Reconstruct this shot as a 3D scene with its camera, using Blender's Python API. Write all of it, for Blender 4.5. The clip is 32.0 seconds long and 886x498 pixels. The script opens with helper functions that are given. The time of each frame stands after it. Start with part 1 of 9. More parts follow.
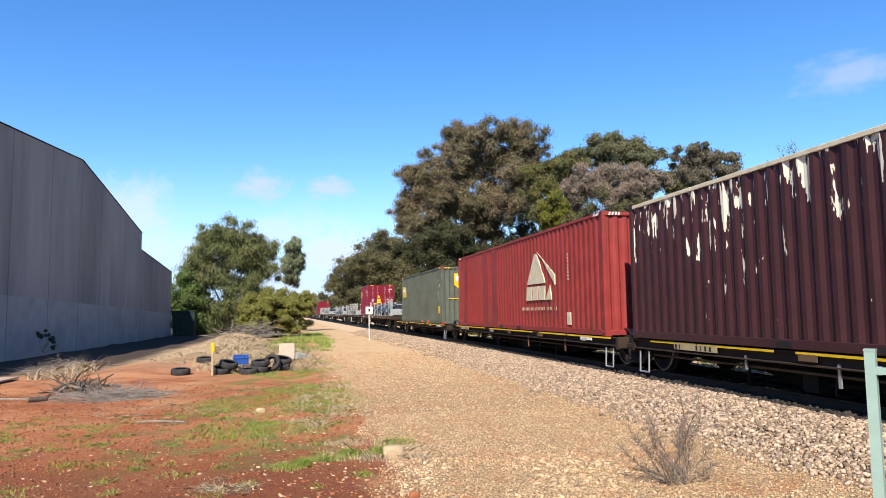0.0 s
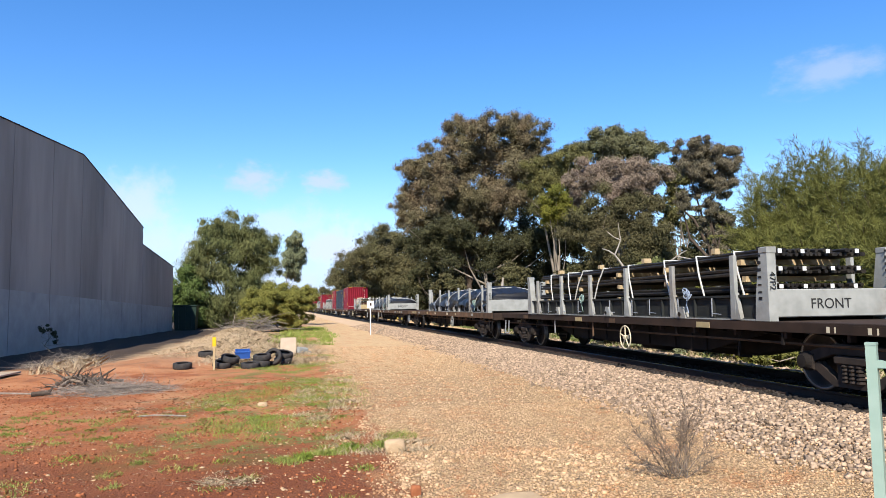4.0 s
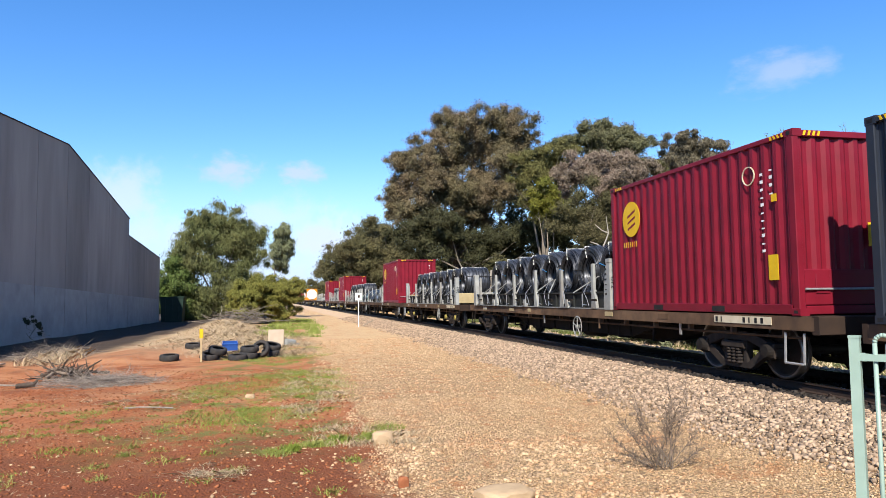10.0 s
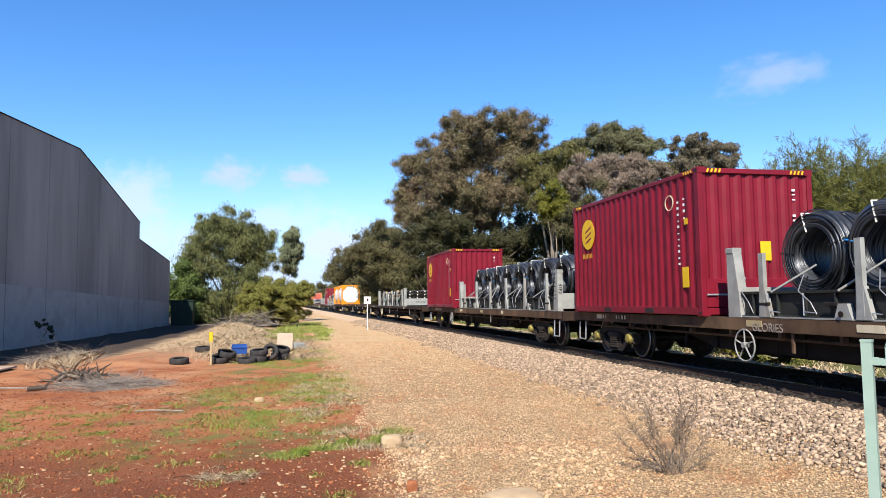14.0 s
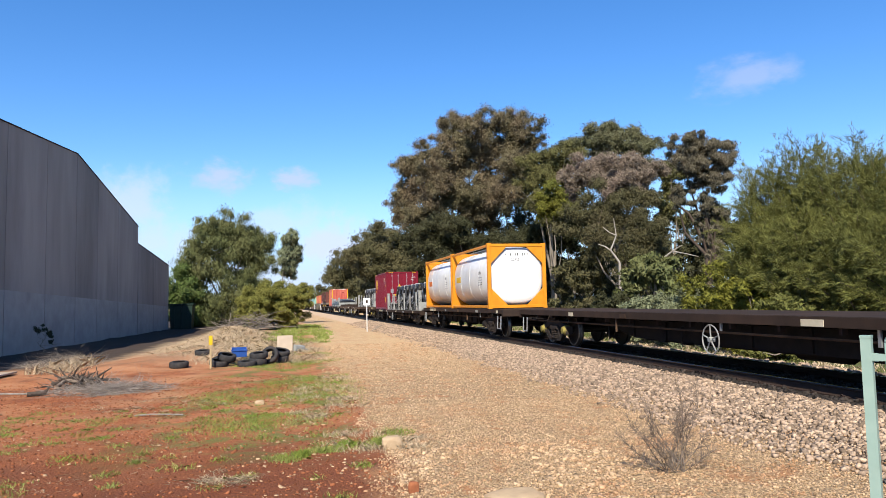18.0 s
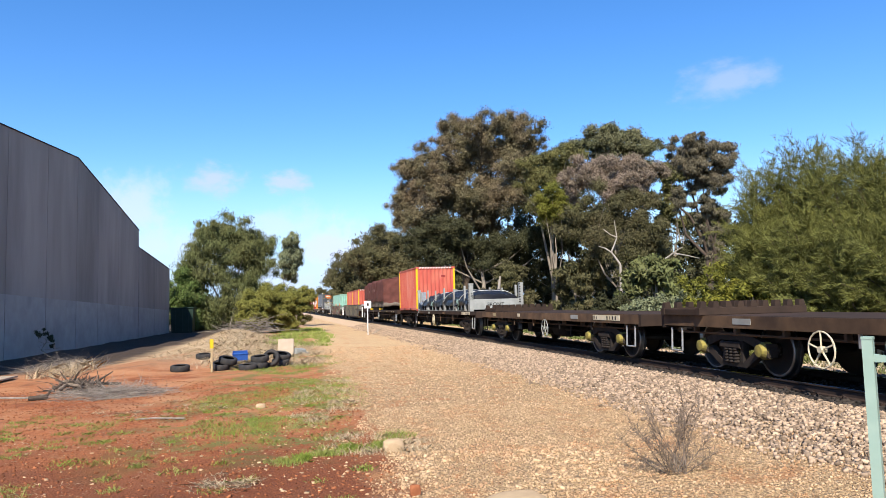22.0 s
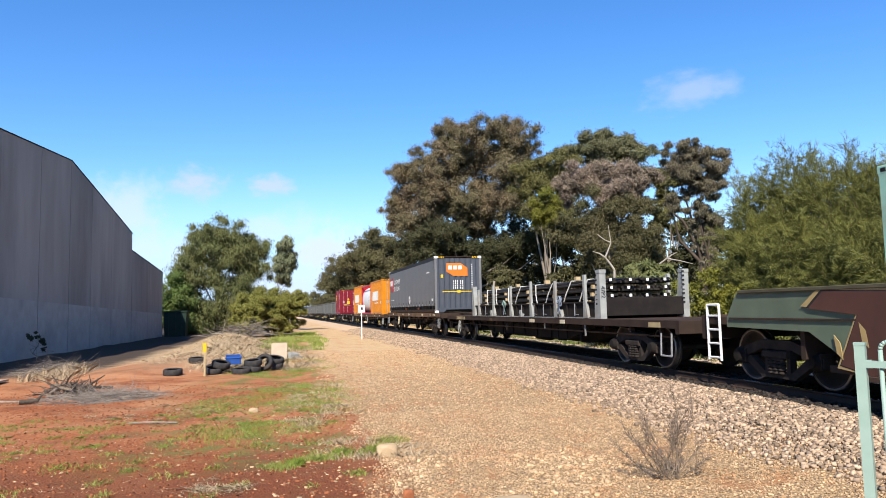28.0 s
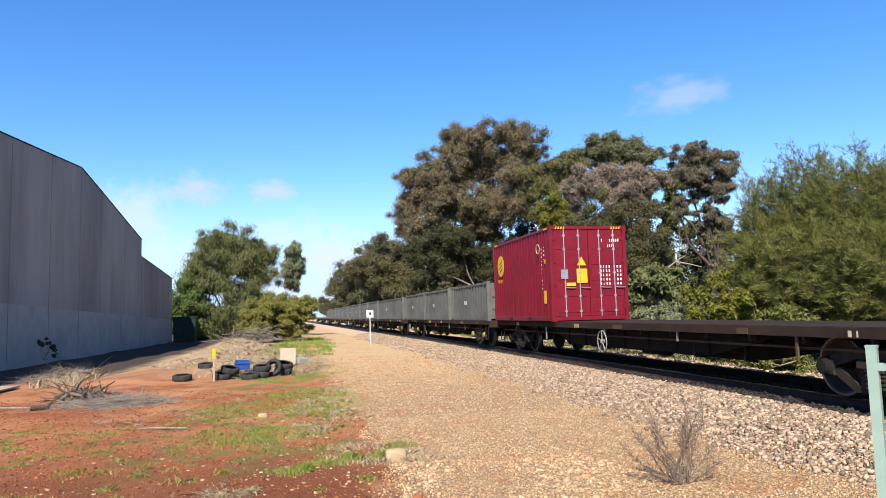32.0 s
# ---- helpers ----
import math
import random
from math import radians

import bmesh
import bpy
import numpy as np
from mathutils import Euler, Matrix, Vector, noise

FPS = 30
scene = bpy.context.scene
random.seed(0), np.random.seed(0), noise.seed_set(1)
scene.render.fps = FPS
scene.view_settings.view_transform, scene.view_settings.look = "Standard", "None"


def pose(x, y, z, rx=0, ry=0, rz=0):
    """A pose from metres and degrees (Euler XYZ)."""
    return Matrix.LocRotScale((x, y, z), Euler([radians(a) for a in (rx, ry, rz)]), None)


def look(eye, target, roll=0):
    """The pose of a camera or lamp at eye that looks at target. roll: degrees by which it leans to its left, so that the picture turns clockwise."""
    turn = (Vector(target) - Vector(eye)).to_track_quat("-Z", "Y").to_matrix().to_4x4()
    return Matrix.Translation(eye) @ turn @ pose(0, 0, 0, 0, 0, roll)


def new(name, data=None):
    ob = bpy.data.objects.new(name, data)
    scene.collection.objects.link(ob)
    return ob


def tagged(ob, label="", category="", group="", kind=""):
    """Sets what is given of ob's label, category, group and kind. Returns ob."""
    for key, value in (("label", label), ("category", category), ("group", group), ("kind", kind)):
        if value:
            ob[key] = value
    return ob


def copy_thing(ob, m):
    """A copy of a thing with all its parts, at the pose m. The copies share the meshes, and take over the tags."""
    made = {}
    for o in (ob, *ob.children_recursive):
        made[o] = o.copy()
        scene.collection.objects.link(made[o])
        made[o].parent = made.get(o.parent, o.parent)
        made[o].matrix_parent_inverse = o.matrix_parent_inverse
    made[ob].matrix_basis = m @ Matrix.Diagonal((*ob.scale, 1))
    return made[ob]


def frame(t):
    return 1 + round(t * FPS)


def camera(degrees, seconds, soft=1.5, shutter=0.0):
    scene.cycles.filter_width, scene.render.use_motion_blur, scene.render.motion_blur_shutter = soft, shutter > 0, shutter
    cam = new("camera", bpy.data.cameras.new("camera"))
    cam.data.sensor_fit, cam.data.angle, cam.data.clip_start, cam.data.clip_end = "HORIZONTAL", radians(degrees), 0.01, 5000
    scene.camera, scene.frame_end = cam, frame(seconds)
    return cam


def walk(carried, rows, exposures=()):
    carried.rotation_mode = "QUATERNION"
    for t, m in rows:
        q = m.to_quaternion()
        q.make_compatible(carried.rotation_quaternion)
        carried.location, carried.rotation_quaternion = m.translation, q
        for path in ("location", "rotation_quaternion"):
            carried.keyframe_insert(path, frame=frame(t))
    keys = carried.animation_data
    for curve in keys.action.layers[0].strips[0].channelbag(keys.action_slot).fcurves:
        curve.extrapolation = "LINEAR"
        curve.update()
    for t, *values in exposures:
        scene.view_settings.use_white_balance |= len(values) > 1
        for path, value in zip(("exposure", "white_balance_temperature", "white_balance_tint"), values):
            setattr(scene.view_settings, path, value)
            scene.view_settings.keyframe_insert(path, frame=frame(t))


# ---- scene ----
EYE = Vector((0.0, 0.0, 1.6))
SPEED = 16.5


def aim(yaw, pitch, roll):
    """Camera pose at EYE; yaw to the right of the track's direction."""
    a, e = radians(yaw), radians(pitch)
    return look(EYE, EYE + Vector((math.sin(a) * math.cos(e), math.cos(a) * math.cos(e), math.sin(e))), roll)


cam = camera(65.49, 32.0, soft=0.7)
walk(cam, [(0, aim(11.24, 5.14, -0.75)), (0.5, aim(11.33, 5.06, -0.84)), (1, aim(11.35, 5.11, -0.96)), (1.5, aim(11.30, 5.16, -1.02)), (2, aim(11.21, 5.10, -1.01)), (2.5, aim(10.99, 4.98, -0.94)), (3, aim(10.86, 4.85, -0.84)), (3.5, aim(11.00, 4.74, -0.83)), (5.5, aim(11.46, 4.47, -0.76)), (6, aim(11.75, 4.42, -0.67)), (6.5, aim(12.30, 4.41, -0.40)), (7, aim(12.79, 4.45, -0.30)), (7.5, aim(12.84, 4.46, -0.33)), (8, aim(12.68, 4.54, -0.35)), (8.5, aim(12.35, 4.53, -0.52)), (9, aim(12.10, 4.41, -0.52)), (9.5, aim(12.03, 4.17, -0.59)), (10, aim(12.09, 4.01, -0.66)), (10.5, aim(12.18, 3.97, -0.75)), (11, aim(12.13, 4.04, -0.72)), (11.5, aim(11.92, 3.98, -0.87)), (12, aim(11.66, 3.93, -0.83)), (12.5, aim(11.53, 3.98, -0.77)), (13, aim(11.48, 4.13, -0.76)), (13.5, aim(11.39, 4.27, -0.69)), (14, aim(11.37, 4.31, -0.64)), (14.5, aim(11.40, 4.25, -0.75)), (16.5, aim(11.45, 4.30, -1.20)), (17, aim(11.52, 4.27, -1.23)), (17.5, aim(11.54, 4.29, -1.28)), (18, aim(11.47, 4.37, -1.29)), (18.5, aim(11.43, 4.44, -1.27)), (19, aim(11.38, 4.50, -1.34)), (19.5, aim(11.38, 4.54, -1.34)), (20, aim(11.38, 4.62, -1.37)), (20.5, aim(11.33, 4.67, -1.37)), (21, aim(11.34, 4.67, -1.45)), (21.5, aim(11.39, 4.62, -1.48)), (22, aim(11.42, 4.59, -1.50)), (22.5, aim(11.41, 4.58, -1.52)), (23, aim(11.34, 4.61, -1.45)), (23.5, aim(11.29, 4.61, -1.46)), (24, aim(11.23, 4.59, -1.43)), (24.5, aim(11.18, 4.58, -1.42)), (25, aim(11.18, 4.58, -1.42)), (25.5, aim(11.17, 4.59, -1.43)), (27.5, aim(11.76, 4.87, -1.29)), (28, aim(11.90, 4.95, -1.30)), (28.5, aim(11.84, 4.98, -1.46)), (29, aim(11.75, 5.02, -1.57)), (29.5, aim(11.70, 5.12, -1.77)), (30, aim(11.61, 5.29, -1.85)), (30.5, aim(11.56, 5.44, -1.85)), (31, aim(11.33, 5.48, -1.88)), (31.5, aim(11.22, 5.43, -1.78)), (32, aim(11.25, 5.34, -1.57))], [(0.0, 0.90), (16.5, 0.90), (17.2, 0.84), (18.0, 0.76), (19.0, 0.66), (20.0, 0.80), (21.0, 0.90), (27.5, 0.86), (28.2, 0.90), (30.2, 0.89), (31.0, 0.81), (31.8, 0.89), (32.0, 0.90)])

# ---- light ----
SUN_DIR = Vector((-0.27, -0.71, 0.65)).normalized()
world = bpy.data.worlds.new("sky")
scene.world = world
world.use_nodes = True
wn, wl = world.node_tree.nodes, world.node_tree.links
wn.clear()
sky = wn.new("ShaderNodeTexSky")
sky.sky_type = "NISHITA"
sky.sun_disc = False
sky.sun_elevation = math.asin(SUN_DIR.z)
sky.sun_rotation = math.atan2(SUN_DIR.x, SUN_DIR.y)
sky.air_density, sky.dust_density, sky.ozone_density, sky.altitude = 1.0, 0.2, 3.6, 200
back = wn.new("ShaderNodeBackground")
back.inputs["Strength"].default_value = 0.0855
wout = wn.new("ShaderNodeOutputWorld")
# small fair-weather clouds, each an uneven puff at its own place in the sky
wtc = wn.new("ShaderNodeTexCoord")
wnoise = wn.new("ShaderNodeTexNoise")
wnoise.inputs["Scale"].default_value, wnoise.inputs["Detail"].default_value, wnoise.inputs["Roughness"].default_value = 22.0, 8, 0.62
wl.new(wtc.outputs["Generated"], wnoise.inputs["Vector"])


def sky_math(op, a, b):
    t = wn.new("ShaderNodeMath")
    t.operation = op
    for i, v in enumerate((a, b)):
        if isinstance(v, (int, float)):
            t.inputs[i].default_value = v
        else:
            wl.new(v, t.inputs[i])
    return t.outputs[0]


def puff(az, el, wide, high, strength):
    a, e = radians(az), radians(el)
    mp = wn.new("ShaderNodeMapping")
    mp.vector_type = "TEXTURE"
    mp.inputs["Location"].default_value = (math.sin(a) * math.cos(e), math.cos(a) * math.cos(e), math.sin(e))
    mp.inputs["Rotation"].default_value = (0, 0, -a)
    mp.inputs["Scale"].default_value = (wide, 1.0, high)
    wl.new(wtc.outputs["Generated"], mp.inputs[0])
    ln = wn.new("ShaderNodeVectorMath")
    ln.operation = "LENGTH"
    wl.new(mp.outputs[0], ln.inputs[0])
    d = sky_math("ADD", ln.outputs["Value"], sky_math("MULTIPLY", sky_math("SUBTRACT", wnoise.outputs["Fac"], 0.5), 2.4))
    r = wn.new("ShaderNodeMapRange")
    r.interpolation_type = "SMOOTHSTEP"
    r.inputs["From Min"].default_value, r.inputs["From Max"].default_value, r.inputs["To Max"].default_value = 1.1, 0.1, strength
    wl.new(d, r.inputs["Value"])
    return r.outputs[0]


cover = None
for az, el, wide, high, strength in ((-13.0, 8.2, 0.07, 0.045, 0.6), (-11.0, 5.0, 0.08, 0.035, 0.5), (-1.0, 6.5, 0.09, 0.035, 0.45), (2.4, 5.2, 0.08, 0.05, 0.75), (-4.0, 2.6, 0.18, 0.04, 0.5),
                                     (70, 14, 0.2, 0.04, 0.4), (-70, 18, 0.3, 0.06, 0.4), (150, 16, 0.3, 0.05, 0.4)):
    c = puff(az, el, wide, high, strength)
    cover = c if cover is None else sky_math("MAXIMUM", cover, c)
wmix = wn.new("ShaderNodeMixRGB")
wmix.inputs[2].default_value = (5.4, 5.8, 7.7, 1)
wl.new(cover, wmix.inputs[0])
whs = wn.new("ShaderNodeHueSaturation")
whs.inputs["Saturation"].default_value = 1.26
whs.inputs["Value"].default_value = 1.34
wl.new(sky.outputs[0], whs.inputs["Color"])
wtint = wn.new("ShaderNodeMixRGB")
wtint.blend_type = "MULTIPLY"
wtint.inputs[0].default_value, wtint.inputs[2].default_value = 1.0, (0.96, 0.93, 1.03, 1)
wl.new(whs.outputs[0], wtint.inputs[1])
# pale haze low over the horizon
wsep = wn.new("ShaderNodeSeparateXYZ")
wl.new(wtc.outputs["Generated"], wsep.inputs[0])
whz = wn.new("ShaderNodeMapRange")
whz.interpolation_type = "SMOOTHSTEP"
whz.inputs["From Min"].default_value, whz.inputs["From Max"].default_value, whz.inputs["To Max"].default_value = 0.21, 0.0, 0.92
wl.new(wsep.outputs["Z"], whz.inputs["Value"])
whaze = wn.new("ShaderNodeMixRGB")
whaze.inputs[2].default_value = (3.6, 5.5, 8.0, 1)
wl.new(whz.outputs[0], whaze.inputs[0])
wl.new(wtint.outputs[0], whaze.inputs[1])
wl.new(whaze.outputs[0], wmix.inputs[1])
wl.new(wmix.outputs[0], back.inputs["Color"])
wl.new(back.outputs[0], wout.inputs[0])

sun = new("sun", bpy.data.lights.new("sun", "SUN"))
sun.data.energy, sun.data.angle, sun.data.color = 5.0, radians(0.53), (1.0, 0.92, 0.80)
sun.matrix_world = look(SUN_DIR * 50, (0, 0, 0))


# ---- materials ----
def nodes_of(m):
    m.use_nodes = True
    return m.node_tree.nodes, m.node_tree.links, m.node_tree.nodes["Principled BSDF"]


def mat(name, col, col2=None, scale=6.0, rough=0.6, metal=0.0, bump=0.0, stain=None, stain_amount=0.35, stretch=(1, 1, 1), vary=0.0, island=0.0, tone=0.76, spec=0.2):
    """Plain painted or natural surface: two colours by fine noise, stains by a broad one, a little relief."""
    m = bpy.data.materials.new(name)
    n, l, b = nodes_of(m)
    b.inputs["Roughness"].default_value, b.inputs["Metallic"].default_value, b.inputs["Specular IOR Level"].default_value = rough, metal, spec
    col2 = tuple(c * tone for c in (col2 or [c * 0.8 for c in col]))
    col = tuple(c * tone for c in col)
    stain = stain and tuple(c * tone for c in stain)
    tc = n.new("ShaderNodeTexCoord")
    mp = n.new("ShaderNodeMapping")
    mp.inputs["Scale"].default_value = stretch
    l.new(tc.outputs["Object"], mp.inputs[0])
    no = n.new("ShaderNodeTexNoise")
    no.inputs["Scale"].default_value, no.inputs["Detail"].default_value = scale, 6
    l.new(mp.outputs[0], no.inputs["Vector"])
    ramp = n.new("ShaderNodeValToRGB")
    ramp.color_ramp.elements[0].position, ramp.color_ramp.elements[1].position = 0.35, 0.65
    ramp.color_ramp.elements[0].color, ramp.color_ramp.elements[1].color = (*col, 1), (*col2, 1)
    l.new(no.outputs["Fac"], ramp.inputs[0])
    out = ramp.outputs[0]
    if stain:
        n2 = n.new("ShaderNodeTexNoise")
        n2.inputs["Scale"].default_value, n2.inputs["Detail"].default_value, n2.inputs["Roughness"].default_value = scale * 0.22, 8, 0.65
        l.new(mp.outputs[0], n2.inputs["Vector"])
        r2 = n.new("ShaderNodeMapRange")
        r2.inputs["From Min"].default_value, r2.inputs["From Max"].default_value, r2.inputs["To Max"].default_value = 0.48, 0.68, stain_amount
        l.new(n2.outputs["Fac"], r2.inputs["Value"])
        mx = n.new("ShaderNodeMixRGB")
        mx.inputs[2].default_value = (*stain, 1)
        l.new(r2.outputs[0], mx.inputs[0])
        l.new(out, mx.inputs[1])
        out = mx.outputs[0]
    for amount, node, sock in ((vary, "ShaderNodeObjectInfo", "Random"), (island, "ShaderNodeNewGeometry", "Random Per Island")):
        if amount:
            oi = n.new(node)
            mr = n.new("ShaderNodeMapRange")
            mr.inputs["To Min"].default_value, mr.inputs["To Max"].default_value = 1 - amount, 1 + amount
            l.new(oi.outputs[sock], mr.inputs["Value"])
            hs = n.new("ShaderNodeHueSaturation")
            l.new(mr.outputs[0], hs.inputs["Value"])
            l.new(out, hs.inputs["Color"])
            out = hs.outputs[0]
    l.new(out, b.inputs["Base Color"])
    if bump:
        bp = n.new("ShaderNodeBump")
        bp.inputs["Strength"].default_value, bp.inputs["Distance"].default_value = bump, 0.02
        l.new(no.outputs["Fac"], bp.inputs["Height"])
        l.new(bp.outputs[0], b.inputs["Normal"])
    return m


RUST = (0.13, 0.06, 0.035)
DIRT = (0.09, 0.07, 0.055)
M = {
    "maroon": mat("maroon_paint", (0.215, 0.011, 0.026), (0.175, 0.009, 0.021), 3, 0.45, stain=(0.105, 0.011, 0.016)),
    "ceva": mat("faded_red_paint", (0.30, 0.042, 0.036), (0.25, 0.032, 0.03), 3, 0.6, stain=(0.16, 0.04, 0.03), stain_amount=0.5),
    "brown": mat("dark_brown_paint", (0.062, 0.022, 0.024), (0.05, 0.018, 0.02), 3, 0.5, stain=(0.035, 0.018, 0.016)),
    "green": mat("olive_grey_paint", (0.115, 0.125, 0.095), (0.095, 0.105, 0.08), 3, 0.6, stain=(0.06, 0.055, 0.04), stain_amount=0.5),
    "navy": mat("dark_slate_paint", (0.028, 0.034, 0.048), (0.022, 0.028, 0.04), 3, 0.45, stain=(0.05, 0.045, 0.04)),
    "salmon": mat("faded_orange_red_paint", (0.56, 0.15, 0.10), (0.46, 0.075, 0.06), 2, 0.6, stain=(0.62, 0.28, 0.21), stain_amount=0.8, stretch=(1, 1, 0.35)),
    "mint": mat("faded_mint_paint", (0.29, 0.54, 0.45), (0.25, 0.47, 0.39), 3, 0.6, stain=(0.22, 0.17, 0.11), stain_amount=0.6),
    "orange": mat("orange_paint", (0.66, 0.24, 0.012), (0.56, 0.20, 0.012), 3, 0.45, stain=(0.40, 0.15, 0.02)),
    "tank_orange": mat("tank_frame_orange", (0.78, 0.30, 0.02), (0.68, 0.25, 0.016), 3, 0.45),
    "tank_red": mat("tank_frame_red", (0.45, 0.015, 0.03), (0.38, 0.012, 0.025), 3, 0.45),
    "tank_white": mat("tank_cladding_white", (0.74, 0.74, 0.72), (0.66, 0.66, 0.64), 2, 0.3, stain=(0.5, 0.46, 0.4), stain_amount=0.3, tone=0.9, spec=0.4),
    "curtain": mat("grey_curtain_fabric", (0.18, 0.182, 0.186), (0.155, 0.158, 0.162), 8, 0.5, bump=0.15, stain=(0.13, 0.13, 0.13)),
    "boxgrey": mat("weathered_grey_box", (0.15, 0.155, 0.145), (0.12, 0.125, 0.115), 3, 0.7, stain=(0.07, 0.06, 0.05), stain_amount=0.5),
    "white": mat("white_paint", (0.78, 0.78, 0.76), (0.68, 0.68, 0.66), 6, 0.5, tone=0.9),
    "chalk": mat("rubbed_chalk", (0.42, 0.38, 0.34), (0.26, 0.22, 0.19), 14, 0.9),
    "cream": mat("cream_marking", (0.72, 0.64, 0.46), (0.60, 0.52, 0.36), 5, 0.6),
    "yellow": mat("yellow_paint", (0.80, 0.52, 0.02), (0.70, 0.44, 0.015), 5, 0.5),
    "cap_yellow": mat("grimy_yellow_cap", (0.33, 0.27, 0.06), (0.20, 0.165, 0.05), 9, 0.7, stain=(0.08, 0.065, 0.04), stain_amount=0.8),
    "black": mat("black_paint", (0.015, 0.015, 0.016), (0.025, 0.024, 0.023), 5, 0.6),
    "redmark": mat("red_marking", (0.45, 0.03, 0.02), (0.38, 0.025, 0.02), 5, 0.5),
    "orangemark": mat("orange_marking", (0.80, 0.20, 0.03), (0.72, 0.17, 0.02), 5, 0.5),
    "chrome": mat("galvanised_steel", (0.52, 0.53, 0.53), (0.40, 0.41, 0.42), 12, 0.4, metal=0.6),
    "deck": mat("wagon_brown_steel", (0.135, 0.082, 0.048), (0.070, 0.044, 0.030), 2.5, 0.85, stain=(0.27, 0.165, 0.095), stain_amount=0.6, vary=0.2, spec=0.15),
    "deck_dark": mat("wagon_dark_steel", (0.050, 0.032, 0.023), (0.034, 0.023, 0.018), 2.5, 0.9, stain=(0.085, 0.05, 0.035), stain_amount=0.5, vary=0.15, spec=0.15),
    "under": mat("grimy_undergear", (0.013, 0.011, 0.010), (0.020, 0.016, 0.014), 5, 0.85, bump=0.2, stain=(0.045, 0.034, 0.026), spec=0.15),
    "bogie": mat("dusty_bogie_steel", (0.045, 0.034, 0.028), (0.026, 0.021, 0.018), 6, 0.9, bump=0.2, stain=(0.085, 0.058, 0.04), spec=0.2),
    "wheel": mat("wheel_steel", (0.05, 0.04, 0.035), (0.07, 0.055, 0.045), 5, 0.55, metal=0.5),
    "tread": mat("polished_tread", (0.30, 0.29, 0.28), (0.22, 0.21, 0.20), 8, 0.4, metal=1.0),
    "rack": mat("pale_grey_rack", (0.36, 0.37, 0.35), (0.28, 0.29, 0.275), 4, 0.6, stain=(0.16, 0.12, 0.09), stain_amount=0.5),
    "rack_base": mat("grey_green_rack_base", (0.030, 0.033, 0.032), (0.021, 0.023, 0.022), 4, 0.65, stain=(0.055, 0.05, 0.045), spec=0.15),
    "tan": mat("tan_rack_end", (0.46, 0.37, 0.20), (0.38, 0.30, 0.16), 4, 0.6),
    "tarp": mat("black_tarpaulin", (0.010, 0.011, 0.014), (0.016, 0.017, 0.021), 5, 0.42, bump=0.5, stretch=(1, 1, 1), spec=0.3),
    "tarp_brown": mat("brown_canvas_tarpaulin", (0.155, 0.058, 0.046), (0.12, 0.046, 0.038), 3, 0.95, bump=0.4, stain=(0.06, 0.035, 0.03), spec=0.15),
    "canvas_grey": mat("grey_brown_canvas", (0.21, 0.17, 0.135), (0.16, 0.13, 0.105), 4, 0.85, bump=0.3, stain=(0.1, 0.08, 0.06), spec=0.15),
    "bundle": mat("pale_pipe_bundle", (0.42, 0.39, 0.32), (0.33, 0.30, 0.25), 6, 0.6),
    "steel": mat("dark_steel_bar", (0.022, 0.020, 0.019), (0.05, 0.043, 0.034), 8, 0.5, metal=0.4, vary=0.2),
    # wire: pale stripes paint the sunlit windings onto near-black steel
    "wire": mat("wire_rod_steel", (0.010, 0.011, 0.013), (0.17, 0.18, 0.20), 3.0, 0.42, metal=0.7, bump=0.8, stretch=(0.7, 14, 0.7)),
    "strap": mat("pale_strap", (0.62, 0.62, 0.58), (0.5, 0.5, 0.46), 20, 0.7, tone=0.9),
    "rope_green": mat("sea_green_rope", (0.30, 0.42, 0.38), (0.22, 0.33, 0.30), 30, 0.8),
    "rope_blue": mat("pale_blue_rope", (0.34, 0.40, 0.50), (0.22, 0.28, 0.38), 30, 0.8),
    "bluestrap": mat("blue_strap", (0.03, 0.22, 0.52), (0.03, 0.18, 0.45), 20, 0.6),
    "timber": mat("pale_timber_dunnage", (0.50, 0.38, 0.22), (0.40, 0.30, 0.17), 10, 0.8),
    "camo": None, "concrete": None, "ground": None, "bark": None,
    "sleeper": mat("grimy_sleeper", (0.06, 0.05, 0.043), (0.045, 0.038, 0.033), 6, 0.9, bump=0.3, vary=0.2),
    "rail": mat("rusty_rail", (0.055, 0.035, 0.027), (0.04, 0.027, 0.022), 8, 0.7),
    "railhead": mat("shiny_rail_head", (0.55, 0.55, 0.56), (0.45, 0.45, 0.46), 20, 0.22, metal=1.0),
    "stone_dark": mat("dark_ballast_stone", (0.035, 0.029, 0.025), (0.05, 0.04, 0.034), 14, 0.85, bump=0.3, island=0.4),
    "stone": mat("crushed_ballast_stone", (0.49, 0.355, 0.245), (0.31, 0.225, 0.155), 14, 0.95, bump=0.4, island=0.5),
    "gravel": mat("tan_gravel_stone", (0.63, 0.44, 0.265), (0.45, 0.305, 0.175), 7, 0.95, bump=0.4, stain=(0.46, 0.22, 0.10), stain_amount=0.8, island=0.4),
    "mint_post": mat("mint_powder_coat", (0.33, 0.45, 0.385), (0.29, 0.41, 0.345), 10, 0.4, stain=(0.36, 0.42, 0.36), stain_amount=0.3),
    "rubber": mat("old_tyre_rubber", (0.03, 0.03, 0.032), (0.045, 0.043, 0.042), 12, 0.8, bump=0.3, stain=(0.12, 0.09, 0.07)),
    "bluebox": mat("blue_plastic", (0.04, 0.12, 0.42), (0.035, 0.10, 0.36), 6, 0.4),
    "deadwood": mat("grey_dead_wood", (0.30, 0.26, 0.22), (0.20, 0.17, 0.14), 12, 0.9, bump=0.3, island=0.25),
